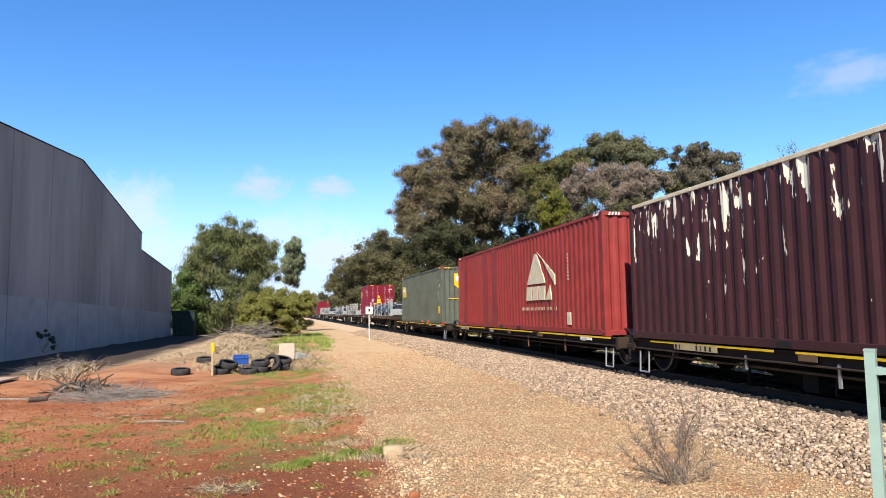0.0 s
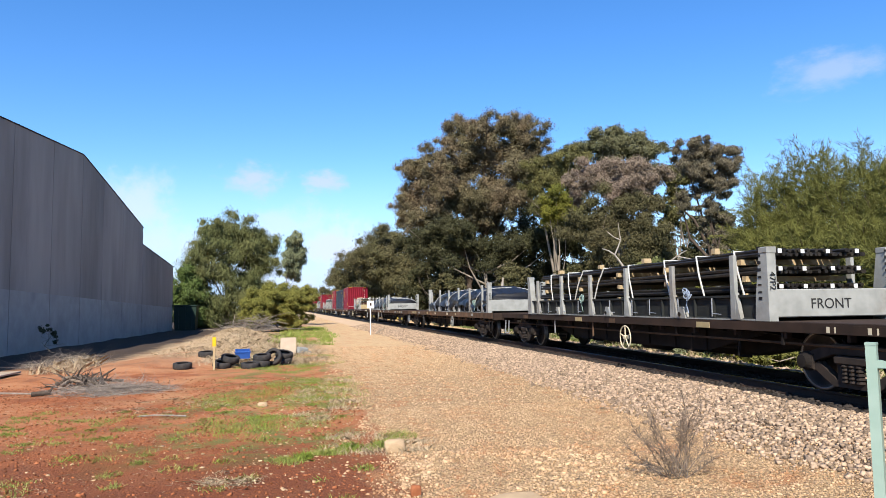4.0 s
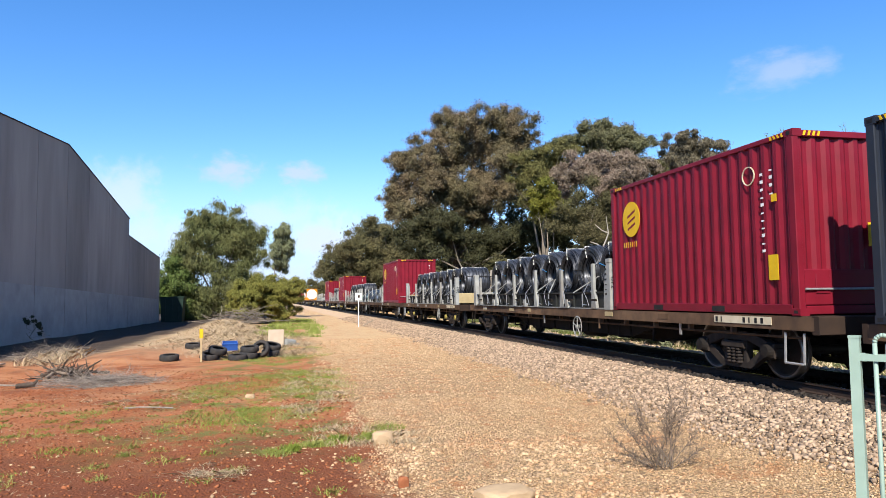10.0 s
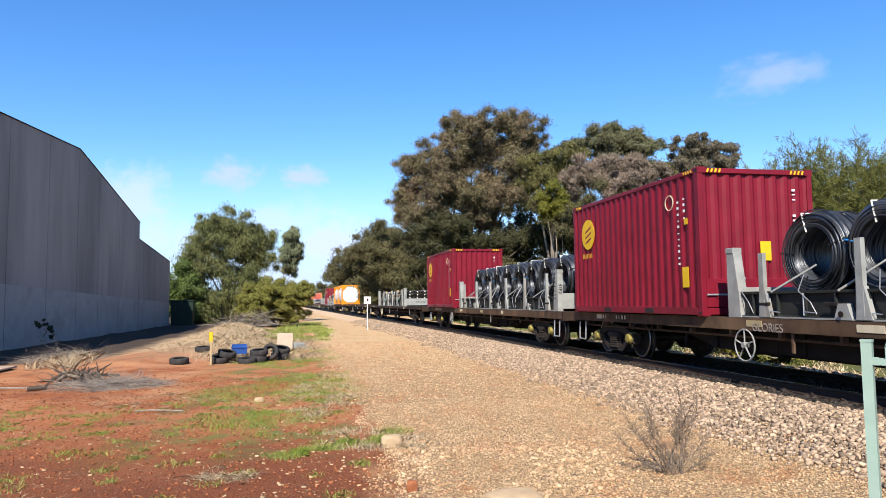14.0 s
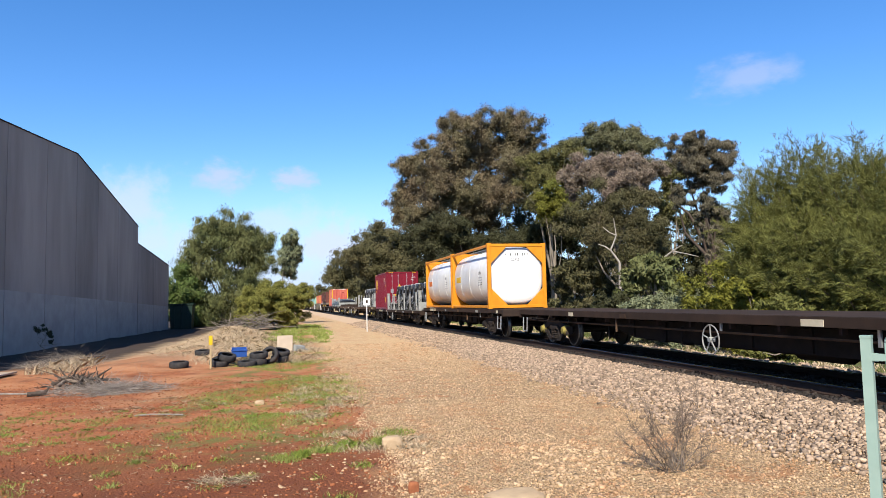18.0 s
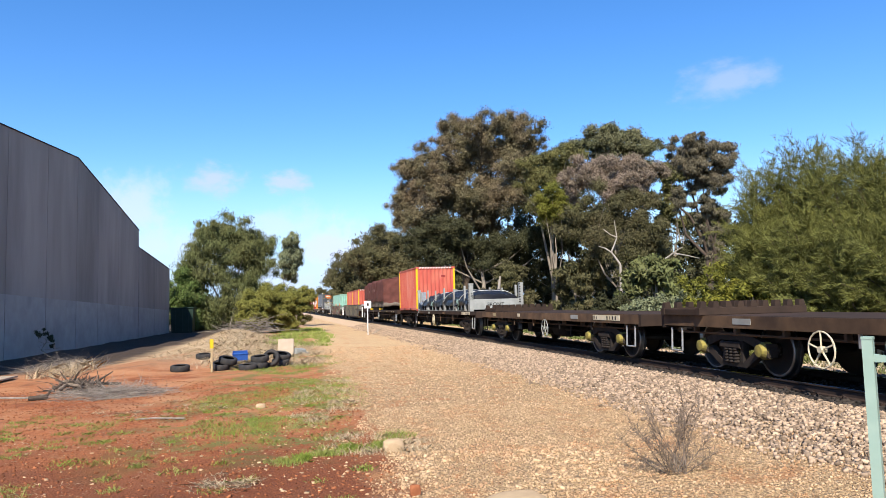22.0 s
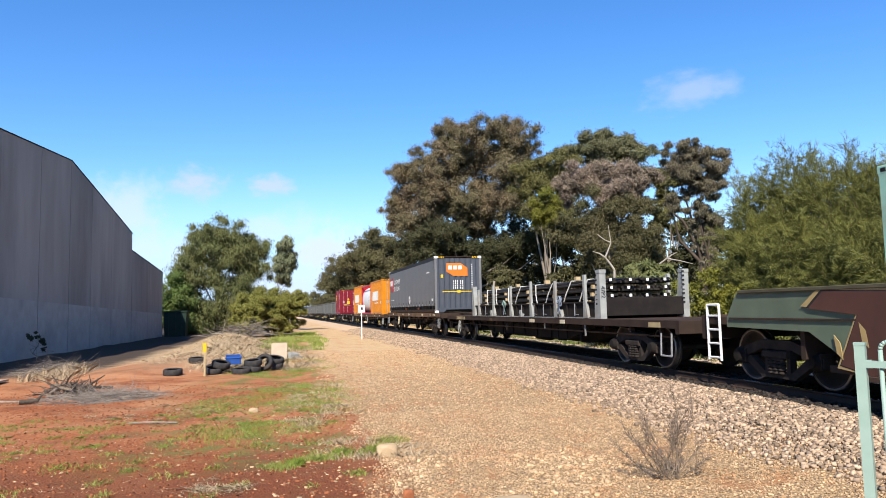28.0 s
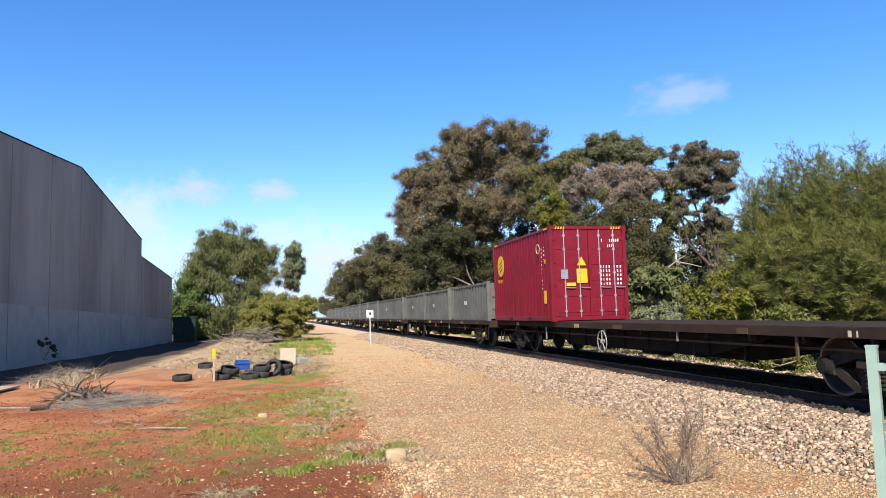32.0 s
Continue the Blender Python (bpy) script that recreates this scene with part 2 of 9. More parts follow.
    "charred": mat("dark_dead_wood", (0.06, 0.045, 0.035), (0.11, 0.085, 0.065), 9, 0.9, bump=0.4, island=0.2),
    "twig": mat("grey_brown_twig", (0.23, 0.175, 0.13), (0.16, 0.12, 0.09), 12, 0.9, island=0.3),
    "grass": mat("green_grass_blade", (0.21, 0.29, 0.04), (0.31, 0.33, 0.10), 2, 0.7, island=0.35),
    "weed": mat("rank_green_weed", (0.095, 0.135, 0.028), (0.15, 0.16, 0.05), 2, 0.8, island=0.35),
    "drygrass": mat("dry_straw_grass", (0.64, 0.51, 0.34), (0.48, 0.37, 0.24), 2, 0.85, island=0.35),
    "rock": mat("tan_sandstone", (0.55, 0.40, 0.24), (0.46, 0.33, 0.2), 7, 0.9, bump=0.5),
}


def leaf_mat(name, col, col2):
    m = mat(name, col, col2, 0.35, 0.75, island=0.3)
    m.node_tree.nodes["Principled BSDF"].inputs["Specular IOR Level"].default_value = 0.2
    return m


M["leaf_euc"] = leaf_mat("olive_gum_leaf", (0.088, 0.084, 0.034), (0.105, 0.09, 0.042))
M["leaf_brown"] = leaf_mat("brownish_gum_leaf", (0.200, 0.150, 0.090), (0.142, 0.126, 0.064))
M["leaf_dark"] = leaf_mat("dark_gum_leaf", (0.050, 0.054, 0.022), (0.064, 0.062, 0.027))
M["leaf_green"] = leaf_mat("fresh_green_leaf", (0.09, 0.135, 0.03), (0.12, 0.16, 0.045))
M["leaf_wattle"] = leaf_mat("feathery_wattle_leaf", (0.165, 0.167, 0.040), (0.12, 0.128, 0.034))
M["leaf_yellow"] = leaf_mat("yellow_green_leaf", (0.170, 0.162, 0.017), (0.136, 0.145, 0.025))
M["leaf_grey"] = leaf_mat("grey_green_leaf", (0.22, 0.24, 0.13), (0.18, 0.20, 0.11))
M["leaf_pepper"] = leaf_mat("pepper_tree_leaf", (0.119, 0.136, 0.047), (0.153, 0.157, 0.060))
M["bark"] = mat("pale_gum_bark", (0.34, 0.29, 0.23), (0.20, 0.17, 0.135), 3, 0.85, bump=0.4, stain=(0.11, 0.09, 0.07), stain_amount=0.6, stretch=(1, 1, 0.25))


def concrete_mat():
    m = mat("grey_precast_concrete", (0.36, 0.315, 0.275), (0.30, 0.262, 0.228), 1.6, 0.85, bump=0.12, stain=(0.17, 0.15, 0.135), stain_amount=0.6, stretch=(1, 0.6, 0.12), tone=1.0, vary=0.10)
    return m


M["concrete"] = concrete_mat()


M["camo"] = mat("sage_green_side", (0.155, 0.20, 0.135), (0.12, 0.16, 0.11), 1.2, 0.55, stain=(0.09, 0.095, 0.07), stain_amount=0.6)


def ground_mat():
    """Red earth, tan gravel track, ballast bed and grass, laid out along the railway."""
    m = bpy.data.materials.new("earth_and_gravel")
    n, l, b = nodes_of(m)
    b.inputs["Roughness"].default_value = 0.95
    b.inputs["Specular IOR Level"].default_value = 0.2
    tc = n.new("ShaderNodeTexCoord")
    sep = n.new("ShaderNodeSeparateXYZ")
    l.new(tc.outputs["Object"], sep.inputs[0])

    def noise_tex(scale, detail=6, rough=0.6):
        t = n.new("ShaderNodeTexNoise")
        t.inputs["Scale"].default_value, t.inputs["Detail"].default_value, t.inputs["Roughness"].default_value = scale, detail, rough
        l.new(tc.outputs["Object"], t.inputs["Vector"])
        return t.outputs["Fac"]

    def calc(op, a, bb):
        t = n.new("ShaderNodeMath")
        t.operation = op
        for i, v in enumerate((a, bb)):
            if isinstance(v, (int, float)):
                t.inputs[i].default_value = v
            else:
                l.new(v, t.inputs[i])
        return t.outputs[0]

    def band(v, lo, hi):
        t = n.new("ShaderNodeMapRange")
        t.interpolation_type = "SMOOTHSTEP"
        t.inputs["From Min"].default_value, t.inputs["From Max"].default_value = lo, hi
        l.new(v, t.inputs["Value"])
        return t.outputs[0]

    def mix(f, a, bb):
        t = n.new("ShaderNodeMixRGB")
        l.new(f, t.inputs[0])
        for i, v in ((1, a), (2, bb)):
            if isinstance(v, tuple):
                t.inputs[i].default_value = (*v, 1)
            else:
                l.new(v, t.inputs[i])
        return t.outputs[0]

    big, mid, fine, grit = noise_tex(0.35), noise_tex(1.6), noise_tex(14, 4), noise_tex(60, 3)
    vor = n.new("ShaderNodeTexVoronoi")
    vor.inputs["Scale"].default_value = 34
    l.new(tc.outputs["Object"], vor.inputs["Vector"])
    x, y = sep.outputs["X"], sep.outputs["Y"]
    red = mix(band(fine, 0.35, 0.7), (0.225, 0.070, 0.027), (0.365, 0.132, 0.052))
    red = mix(band(mid, 0.5, 0.66), red, (0.185, 0.061, 0.025))
    red = mix(calc("MULTIPLY", band(grit, 0.54, 0.66), 0.5), red, (0.092, 0.032, 0.015))
    red = mix(calc("MULTIPLY", band(noise_tex(3.2, 8, 0.7), 0.54, 0.68), 0.6), red, (0.390, 0.224, 0.108))
    red = mix(calc("MULTIPLY", band(big, 0.44, 0.62), 0.55), red, (0.34, 0.15, 0.07))
    red = mix(calc("MULTIPLY", band(noise_tex(0.8, 5, 0.6), 0.50, 0.64), 0.6), red, (0.16, 0.058, 0.03))
    red = mix(calc("MULTIPLY", calc("MULTIPLY", band(y, 9.0, 15.0), band(noise_tex(0.55, 7, 0.65), 0.42, 0.64)), 0.62), red, (0.48, 0.245, 0.12))
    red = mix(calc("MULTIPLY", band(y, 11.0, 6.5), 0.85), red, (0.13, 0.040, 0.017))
    stones = mix(band(grit, 0.35, 0.65), (0.60, 0.42, 0.23), (0.44, 0.30, 0.16))
    vcol = n.new("ShaderNodeMixRGB")
    vcol.blend_type = "MULTIPLY"
    vcol.inputs[0].default_value = 0.36
    l.new(stones, vcol.inputs[1])
    l.new(vor.outputs["Color"], vcol.inputs[2])
    hsv = n.new("ShaderNodeHueSaturation")
    hsv.inputs["Saturation"].default_value = 0.0
    l.new(vor.outputs["Color"], hsv.inputs["Color"])
    l.new(hsv.outputs[0], vcol.inputs[2])
    loose = calc("SUBTRACT", 1.0, calc("MULTIPLY", band(y, 12.0, 30.0), 0.8))
    # shade in the gaps between stones, painted in and fading with distance
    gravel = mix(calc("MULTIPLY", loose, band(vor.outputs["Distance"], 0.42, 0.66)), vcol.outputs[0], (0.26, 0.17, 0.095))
    gravel = mix(calc("MULTIPLY", loose, calc("MULTIPLY", band(grit, 0.56, 0.66), 0.6)), gravel, (0.13, 0.085, 0.05))
    gravel = mix(calc("MULTIPLY", band(mid, 0.53, 0.66), 0.75), gravel, (0.37, 0.165, 0.07))
    # left edge of the gravel track, wavering
    edge = calc("ADD", calc("ADD", x, calc("MULTIPLY", y, 0.02)), calc("MULTIPLY", calc("SUBTRACT", mid, 0.5), 2.2))
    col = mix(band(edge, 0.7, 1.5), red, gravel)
    # dry straw and litter away from the bare ground
    dry = mix(band(fine, 0.4, 0.6), (0.43, 0.325, 0.20), (0.29, 0.205, 0.12))
    far = calc("MULTIPLY", band(y, 19.0, 30.0), band(x, 0.2, -1.2))
    col = mix(calc("MULTIPLY", far, band(big, 0.3, 0.5)), col, dry)
    # grass strip beside the track
    gx = calc("MULTIPLY", band(x, -3.2, -1.0), band(edge, 1.7, 0.8))
    gy = calc("MULTIPLY", band(y, 7.5, 9.5), band(y, 60.0, 26.0))
    gmask = calc("MULTIPLY", calc("MULTIPLY", gx, gy), band(mid, 0.46, 0.6))
    col = mix(calc("MULTIPLY", gmask, 0.75), col, (0.117, 0.148, 0.039))
    # beyond the railway: low weeds and straw
    beyond = band(calc("ADD", x, calc("MULTIPLY", calc("SUBTRACT", mid, 0.5), 2.0)), 11.4, 12.6)
    weeds = mix(band(big, 0.42, 0.58), (0.094, 0.109, 0.039), (0.211, 0.172, 0.101))
    col = mix(beyond, col, weeds)
    # near-black bed between the rails
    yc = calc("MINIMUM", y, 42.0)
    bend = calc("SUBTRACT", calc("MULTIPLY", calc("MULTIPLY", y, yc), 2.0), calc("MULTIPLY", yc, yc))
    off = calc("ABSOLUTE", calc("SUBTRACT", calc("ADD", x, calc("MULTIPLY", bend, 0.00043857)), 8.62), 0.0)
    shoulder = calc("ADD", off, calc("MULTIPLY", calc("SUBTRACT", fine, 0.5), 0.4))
    # near ballast ground darkened for the shaded gaps between its stones
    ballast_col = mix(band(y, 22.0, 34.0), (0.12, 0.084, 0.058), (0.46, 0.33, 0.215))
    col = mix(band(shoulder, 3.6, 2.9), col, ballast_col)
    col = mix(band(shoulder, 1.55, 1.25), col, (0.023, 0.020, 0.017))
    # soil darkened along the wall, painting in more of its shadow
    wall_shade = band(calc("ADD", x, calc("MULTIPLY", calc("SUBTRACT", mid, 0.5), 1.6)), -5.6, -7.0)
    col = mix(calc("MULTIPLY", wall_shade, band(y, 21.0, 25.0)), col, (0.050, 0.036, 0.027))
    wide = band(x, -13.0, -40.0)
    col = mix(wide, col, (0.187, 0.133, 0.070))
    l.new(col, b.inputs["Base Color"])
    bp = n.new("ShaderNodeBump")
    bp.inputs["Distance"].default_value = 0.04
    l.new(calc("ADD", 0.12, calc("MULTIPLY", calc("MULTIPLY", loose, 0.75), calc("ADD", 0.6, calc("MULTIPLY", band(edge, 0.7, 1.5), 0.4)))), bp.inputs["Strength"])
    l.new(calc("SUBTRACT", calc("ADD", calc("MULTIPLY", noise_tex(36, 3), 0.6), calc("MULTIPLY", grit, 0.5)), calc("MULTIPLY", vor.outputs["Distance"], 0.8)), bp.inputs["Height"])
    l.new(bp.outputs[0], b.inputs["Normal"])
    return m


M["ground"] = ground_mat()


# ---- mesh building ----
class Build:
    """Collects faces for one mesh."""

    def __init__(self):
        self.v, self.f = [], []

    def quad(self, *pts):
        i = len(self.v)
        self.v.extend(pts)
        self.f.append(tuple(range(i, i + len(pts))))
        return self

    def box(self, x0, x1, y0, y1, z0, z1, c=0.0):
        """Box; c chamfers its long upright or lying edges as an eight-sided profile across the longest axis."""
        i = len(self.v)
        if c <= 0:
            self.v += [(x0, y0, z0), (x1, y0, z0), (x1, y1, z0), (x0, y1, z0), (x0, y0, z1), (x1, y0, z1), (x1, y1, z1), (x0, y1, z1)]
            self.f += [tuple(i + k for k in q) for q in ((0, 3, 2, 1), (4, 5, 6, 7), (0, 1, 5, 4), (1, 2, 6, 5), (2, 3, 7, 6), (3, 0, 4, 7))]
            return self
        lo, hi = (x0, y0, z0), (x1, y1, z1)
        ax = max(range(3), key=lambda k: hi[k] - lo[k])
        a, b = [k for k in range(3) if k != ax]
        prof = [(lo[a] + c, lo[b]), (hi[a] - c, lo[b]), (hi[a], lo[b] + c), (hi[a], hi[b] - c), (hi[a] - c, hi[b]), (lo[a] + c, hi[b]), (lo[a], hi[b] - c), (lo[a], lo[b] + c)]
        for w in (lo[ax], hi[ax]):
            for p, q in prof:
                r = [0, 0, 0]
                r[ax], r[a], r[b] = w, p, q
                self.v.append(tuple(r))
        for k in range(8):
            self.f.append((i + k, i + (k + 1) % 8, i + 8 + (k + 1) % 8, i + 8 + k))
        self.f += [tuple(i + k for k in range(7, -1, -1)), tuple(i + 8 + k for k in range(8))]
        return self

    def tube(self, p0, p1, r0, r1=None, n=8, caps=True):
        r1 = r0 if r1 is None else r1
        p0, p1 = Vector(p0), Vector(p1)
        d = (p1 - p0).normalized()
        a = d.orthogonal().normalized()
        b = d.cross(a)
        i = len(self.v)
        for p, r in ((p0, r0), (p1, r1)):
            for k in range(n):
                t = 2 * math.pi * k / n
                self.v.append(tuple(p + (a * math.cos(t) + b * math.sin(t)) * r))
        for k in range(n):
            self.f.append((i + k, i + (k + 1) % n, i + n + (k + 1) % n, i + n + k))
        if caps:
            self.f += [tuple(i + k for k in range(n - 1, -1, -1)), tuple(i + n + k for k in range(n))]
        return self

    def path(self, pts, r, n=6):
        for a, b in zip(pts, pts[1:]):
            self.tube(a, b, r, n=n)
        return self

    def lathe(self, prof, axis="x", at=(0, 0, 0), n=20):
        """Rings (distance along axis, radius)."""
        i = len(self.v)
        for s, r in prof:
            for k in range(n):
                t = 2 * math.pi * k / n
                c, d = r * math.cos(t), r * math.sin(t)
                p = {"x": (s, c, d), "y": (c, s, d), "z": (c, d, s)}[axis]
                self.v.append((p[0] + at[0], p[1] + at[1], p[2] + at[2]))
        for j in range(len(prof) - 1):
            for k in range(n):
                a, b = i + j * n + k, i + j * n + (k + 1) % n
                self.f.append((a, b, b + n, a + n))
        self.f.append(tuple(i + k for k in range(n)))
        self.f.append(tuple(i + (len(prof) - 1) * n + k for k in range(n - 1, -1, -1)))
        return self

    def prism(self, poly, axis, w0, w1):
        """Polygon in the plane across axis ('x': (y, z); 'y': (x, z); 'z': (x, y)), drawn from w0 to w1."""
        i, n = len(self.v), len(poly)
        for w in (w0, w1):
            for a, b in poly:
                self.v.append({"x": (w, a, b), "y": (a, w, b), "z": (a, b, w)}[axis])
        for k in range(n):
            self.f.append((i + k, i + (k + 1) % n, i + n + (k + 1) % n, i + n + k))
        self.f += [tuple(i + k for k in range(n - 1, -1, -1)), tuple(i + n + k for k in range(n))]
        return self

    def mesh(self, name, material, smooth=False):
        me = bpy.data.meshes.new(name)
        me.from_pydata(self.v, [], self.f)
        bm = bmesh.new()
        bm.from_mesh(me)
        bmesh.ops.recalc_face_normals(bm, faces=bm.faces)
        bm.to_mesh(me)
        bm.free()
        if material:
            me.materials.append(material)
        if smooth:
            me.shade_smooth()
        return me


def part(name, build, material, parent, label="", at=None, smooth=False):
    """Links a Build (or a ready mesh) as one mesh object under a thing or a part."""
    me = build.mesh(name, M[material], smooth) if isinstance(build, Build) else build
    ob = new(name, me)
    ob.parent = parent
    if at is not None:
        ob.matrix_basis = at
    if label:
        ob["label"] = label
    return ob


def thing(name, label, category, group="", kind=""):
    ob = new(name)
    ob.empty_display_size = 0.3
    return tagged(ob, label, category, group, kind)


def words(text, size, material, parent, m, name="lettering", label="", align="LEFT", spacing=1.0):
    cu = bpy.data.curves.new(name, "FONT")
    cu.body, cu.size, cu.align_x, cu.extrude, cu.space_character = text, size, align, 0.001, spacing
    cu.materials.append(M[material])
    ob = new(name, cu)
    ob.parent = parent
    ob.matrix_basis = m
    if label:
        ob["label"] = label
    return ob


LEFT = Matrix(((0, 0, -1, 0), (-1, 0, 0, 0), (0, 1, 0, 0), (0, 0, 0, 1)))  # text on a side that faces -x
FACE = Matrix(((1, 0, 0, 0), (0, 0, -1, 0), (0, 1, 0, 0), (0, 0, 0, 1)))  # text on an end that faces -y


def on_left(x, y, z):
    return Matrix.Translation((x, y, z)) @ LEFT


def on_end(x, y, z):
    return Matrix.Translation((x, y, z)) @ FACE


# ---- the lie of the land ----
RAIL_Z, GROUND_Z = 0.21, -0.15


def track_x(y):
    """Centre of the railway: a slow curve that runs out straight past 42 m."""
    c = min(y, 42.0)
    return 8.62 - 0.43857e-3 * (2 * y * c - c * c)


def track_turn(y):
    """Turn of the track about z, in radians."""
    return math.atan(2 * 0.43857e-3 * min(y, 42.0))


def smooth_step(a, b, v):
    t = min(max((v - a) / (b - a), 0), 1)
    return t * t * (3 - 2 * t)


def land(x, y):
    """Height of the ground."""
    z = GROUND_Z + 0.05 * noise.noise((x * 0.35, y * 0.35, 0)) + 0.02 * noise.noise((x * 1.3, y * 1.3, 3))
    z += 0.035 * noise.noise((x * 0.8 + y * 0.25, y * 0.35, 7)) * (1 - smooth_step(1.5, 4.0, x))
    z += 0.72 * math.exp(-((x + 3.4) / 1.6) ** 2 - ((y - 35) / 8.0) ** 2)
    z += 0.16 * math.exp(-((x + 5.0) / 1.2) ** 2 - ((y - 23) / 4.0) ** 2)
    d = abs(x - track_x(y))
    if d < 3.6 and y > -60:
        z = z + (0.05 - z) * (1 - smooth_step(1.50, 3.3, d))
    if x > 12:
        z += 0.25 * smooth_step(12, 16, x)
    return z


def span(*stretches):
    out = []
    for a, b, step in stretches:
        k = max(1, round((b - a) / step))
        out += [a + (b - a) * i / k for i in range(k)]
    return out + [stretches[-1][1]]


def make_ground():
    xs = span((-2500, -300, 550), (-300, -40, 32), (-40, -14, 2.6), (-14, 13, 0.2), (13, 40, 1.5), (40, 300, 32), (300, 2500, 550))
    ys = span((-2500, -300, 550), (-300, -20, 35), (-20, 3, 1.2), (3, 30, 0.2), (30, 60, 0.5), (60, 190, 2.5), (190, 600, 40), (600, 3000, 600))
    nx = len(xs)
    v = [(x, y, land(x, y)) for y in ys for x in xs]
    f = [(j * nx + i, j * nx + i + 1, (j + 1) * nx + i + 1, (j + 1) * nx + i) for j in range(len(ys) - 1) for i in range(nx - 1)]
    me = bpy.data.meshes.new("ground")
    me.from_pydata(v, [], f)
    me.materials.append(M["ground"])
    me.shade_smooth()
    return tagged(new("ground", me), "red earth and tan gravel ground beside the railway", "ground", kind="structure")


make_ground()


# ---- railway track ----
def make_track():
    track = thing("railway_track", "straight railway line on concrete sleepers in crushed stone ballast", "railway track", kind="structure")
    ys = span((-60, 0, 20), (0, 180, 4), (180, 700, 60))
    for side in (-1, 1):
        for name, material, prof in (("rail", "rail", [(-0.065, 0), (0.065, 0), (0.065, 0.02), (0.012, 0.035), (0.012, 0.115), (0.036, 0.13), (0.036, 0.152), (-0.036, 0.152), (-0.036, 0.13), (-0.012, 0.115), (-0.012, 0.035), (-0.065, 0.02)]),
                                     ("rail_head", "railhead", [(-0.034, 0.153), (0.034, 0.153), (0.03, 0.158), (-0.03, 0.158)])):
            b = Build()
            k = len(prof)
            for y in ys:
                cx = track_x(y) + side * 0.752
                b.v += [(cx + px, y, RAIL_Z - 0.158 + pz) for px, pz in prof]
            for j in range(len(ys) - 1):
                for i in range(k):
                    b.f.append((j * k + i, j * k + (i + 1) % k, (j + 1) * k + (i + 1) % k, (j + 1) * k + i))
            part(name, b, material, track)
    sleeper = Build().prism([(-1.25, -0.1), (1.25, -0.1), (1.25, 0.02), (1.2, 0.045), (-1.2, 0.045), (-1.25, 0.02)], "y", -0.12, 0.12).mesh("sleeper", M["sleeper"])
    clip = Build()
    for side in (-1, 1):
        for s in (-1, 1):
            x = side * 0.752 + s * 0.10
            clip.box(x - 0.03, x + 0.03, -0.05, 0.05, 0.045, 0.07).path([(x, -0.05, 0.075), (x + s * 0.02, 0, 0.10), (x, 0.05, 0.075)], 0.011, 5)
    clip_me = clip.mesh("rail_clip", M["rail"])
    for i in range(200):
        y = -6 + 0.62 * i
        m = pose(track_x(y), y, 0.01, 0, 0, math.degrees(track_turn(y)))
        part("sleeper", sleeper, None, track, at=m)
        if y < 45:
            part("rail_clip", clip_me, None, track, at=m)
    return track


make_track()


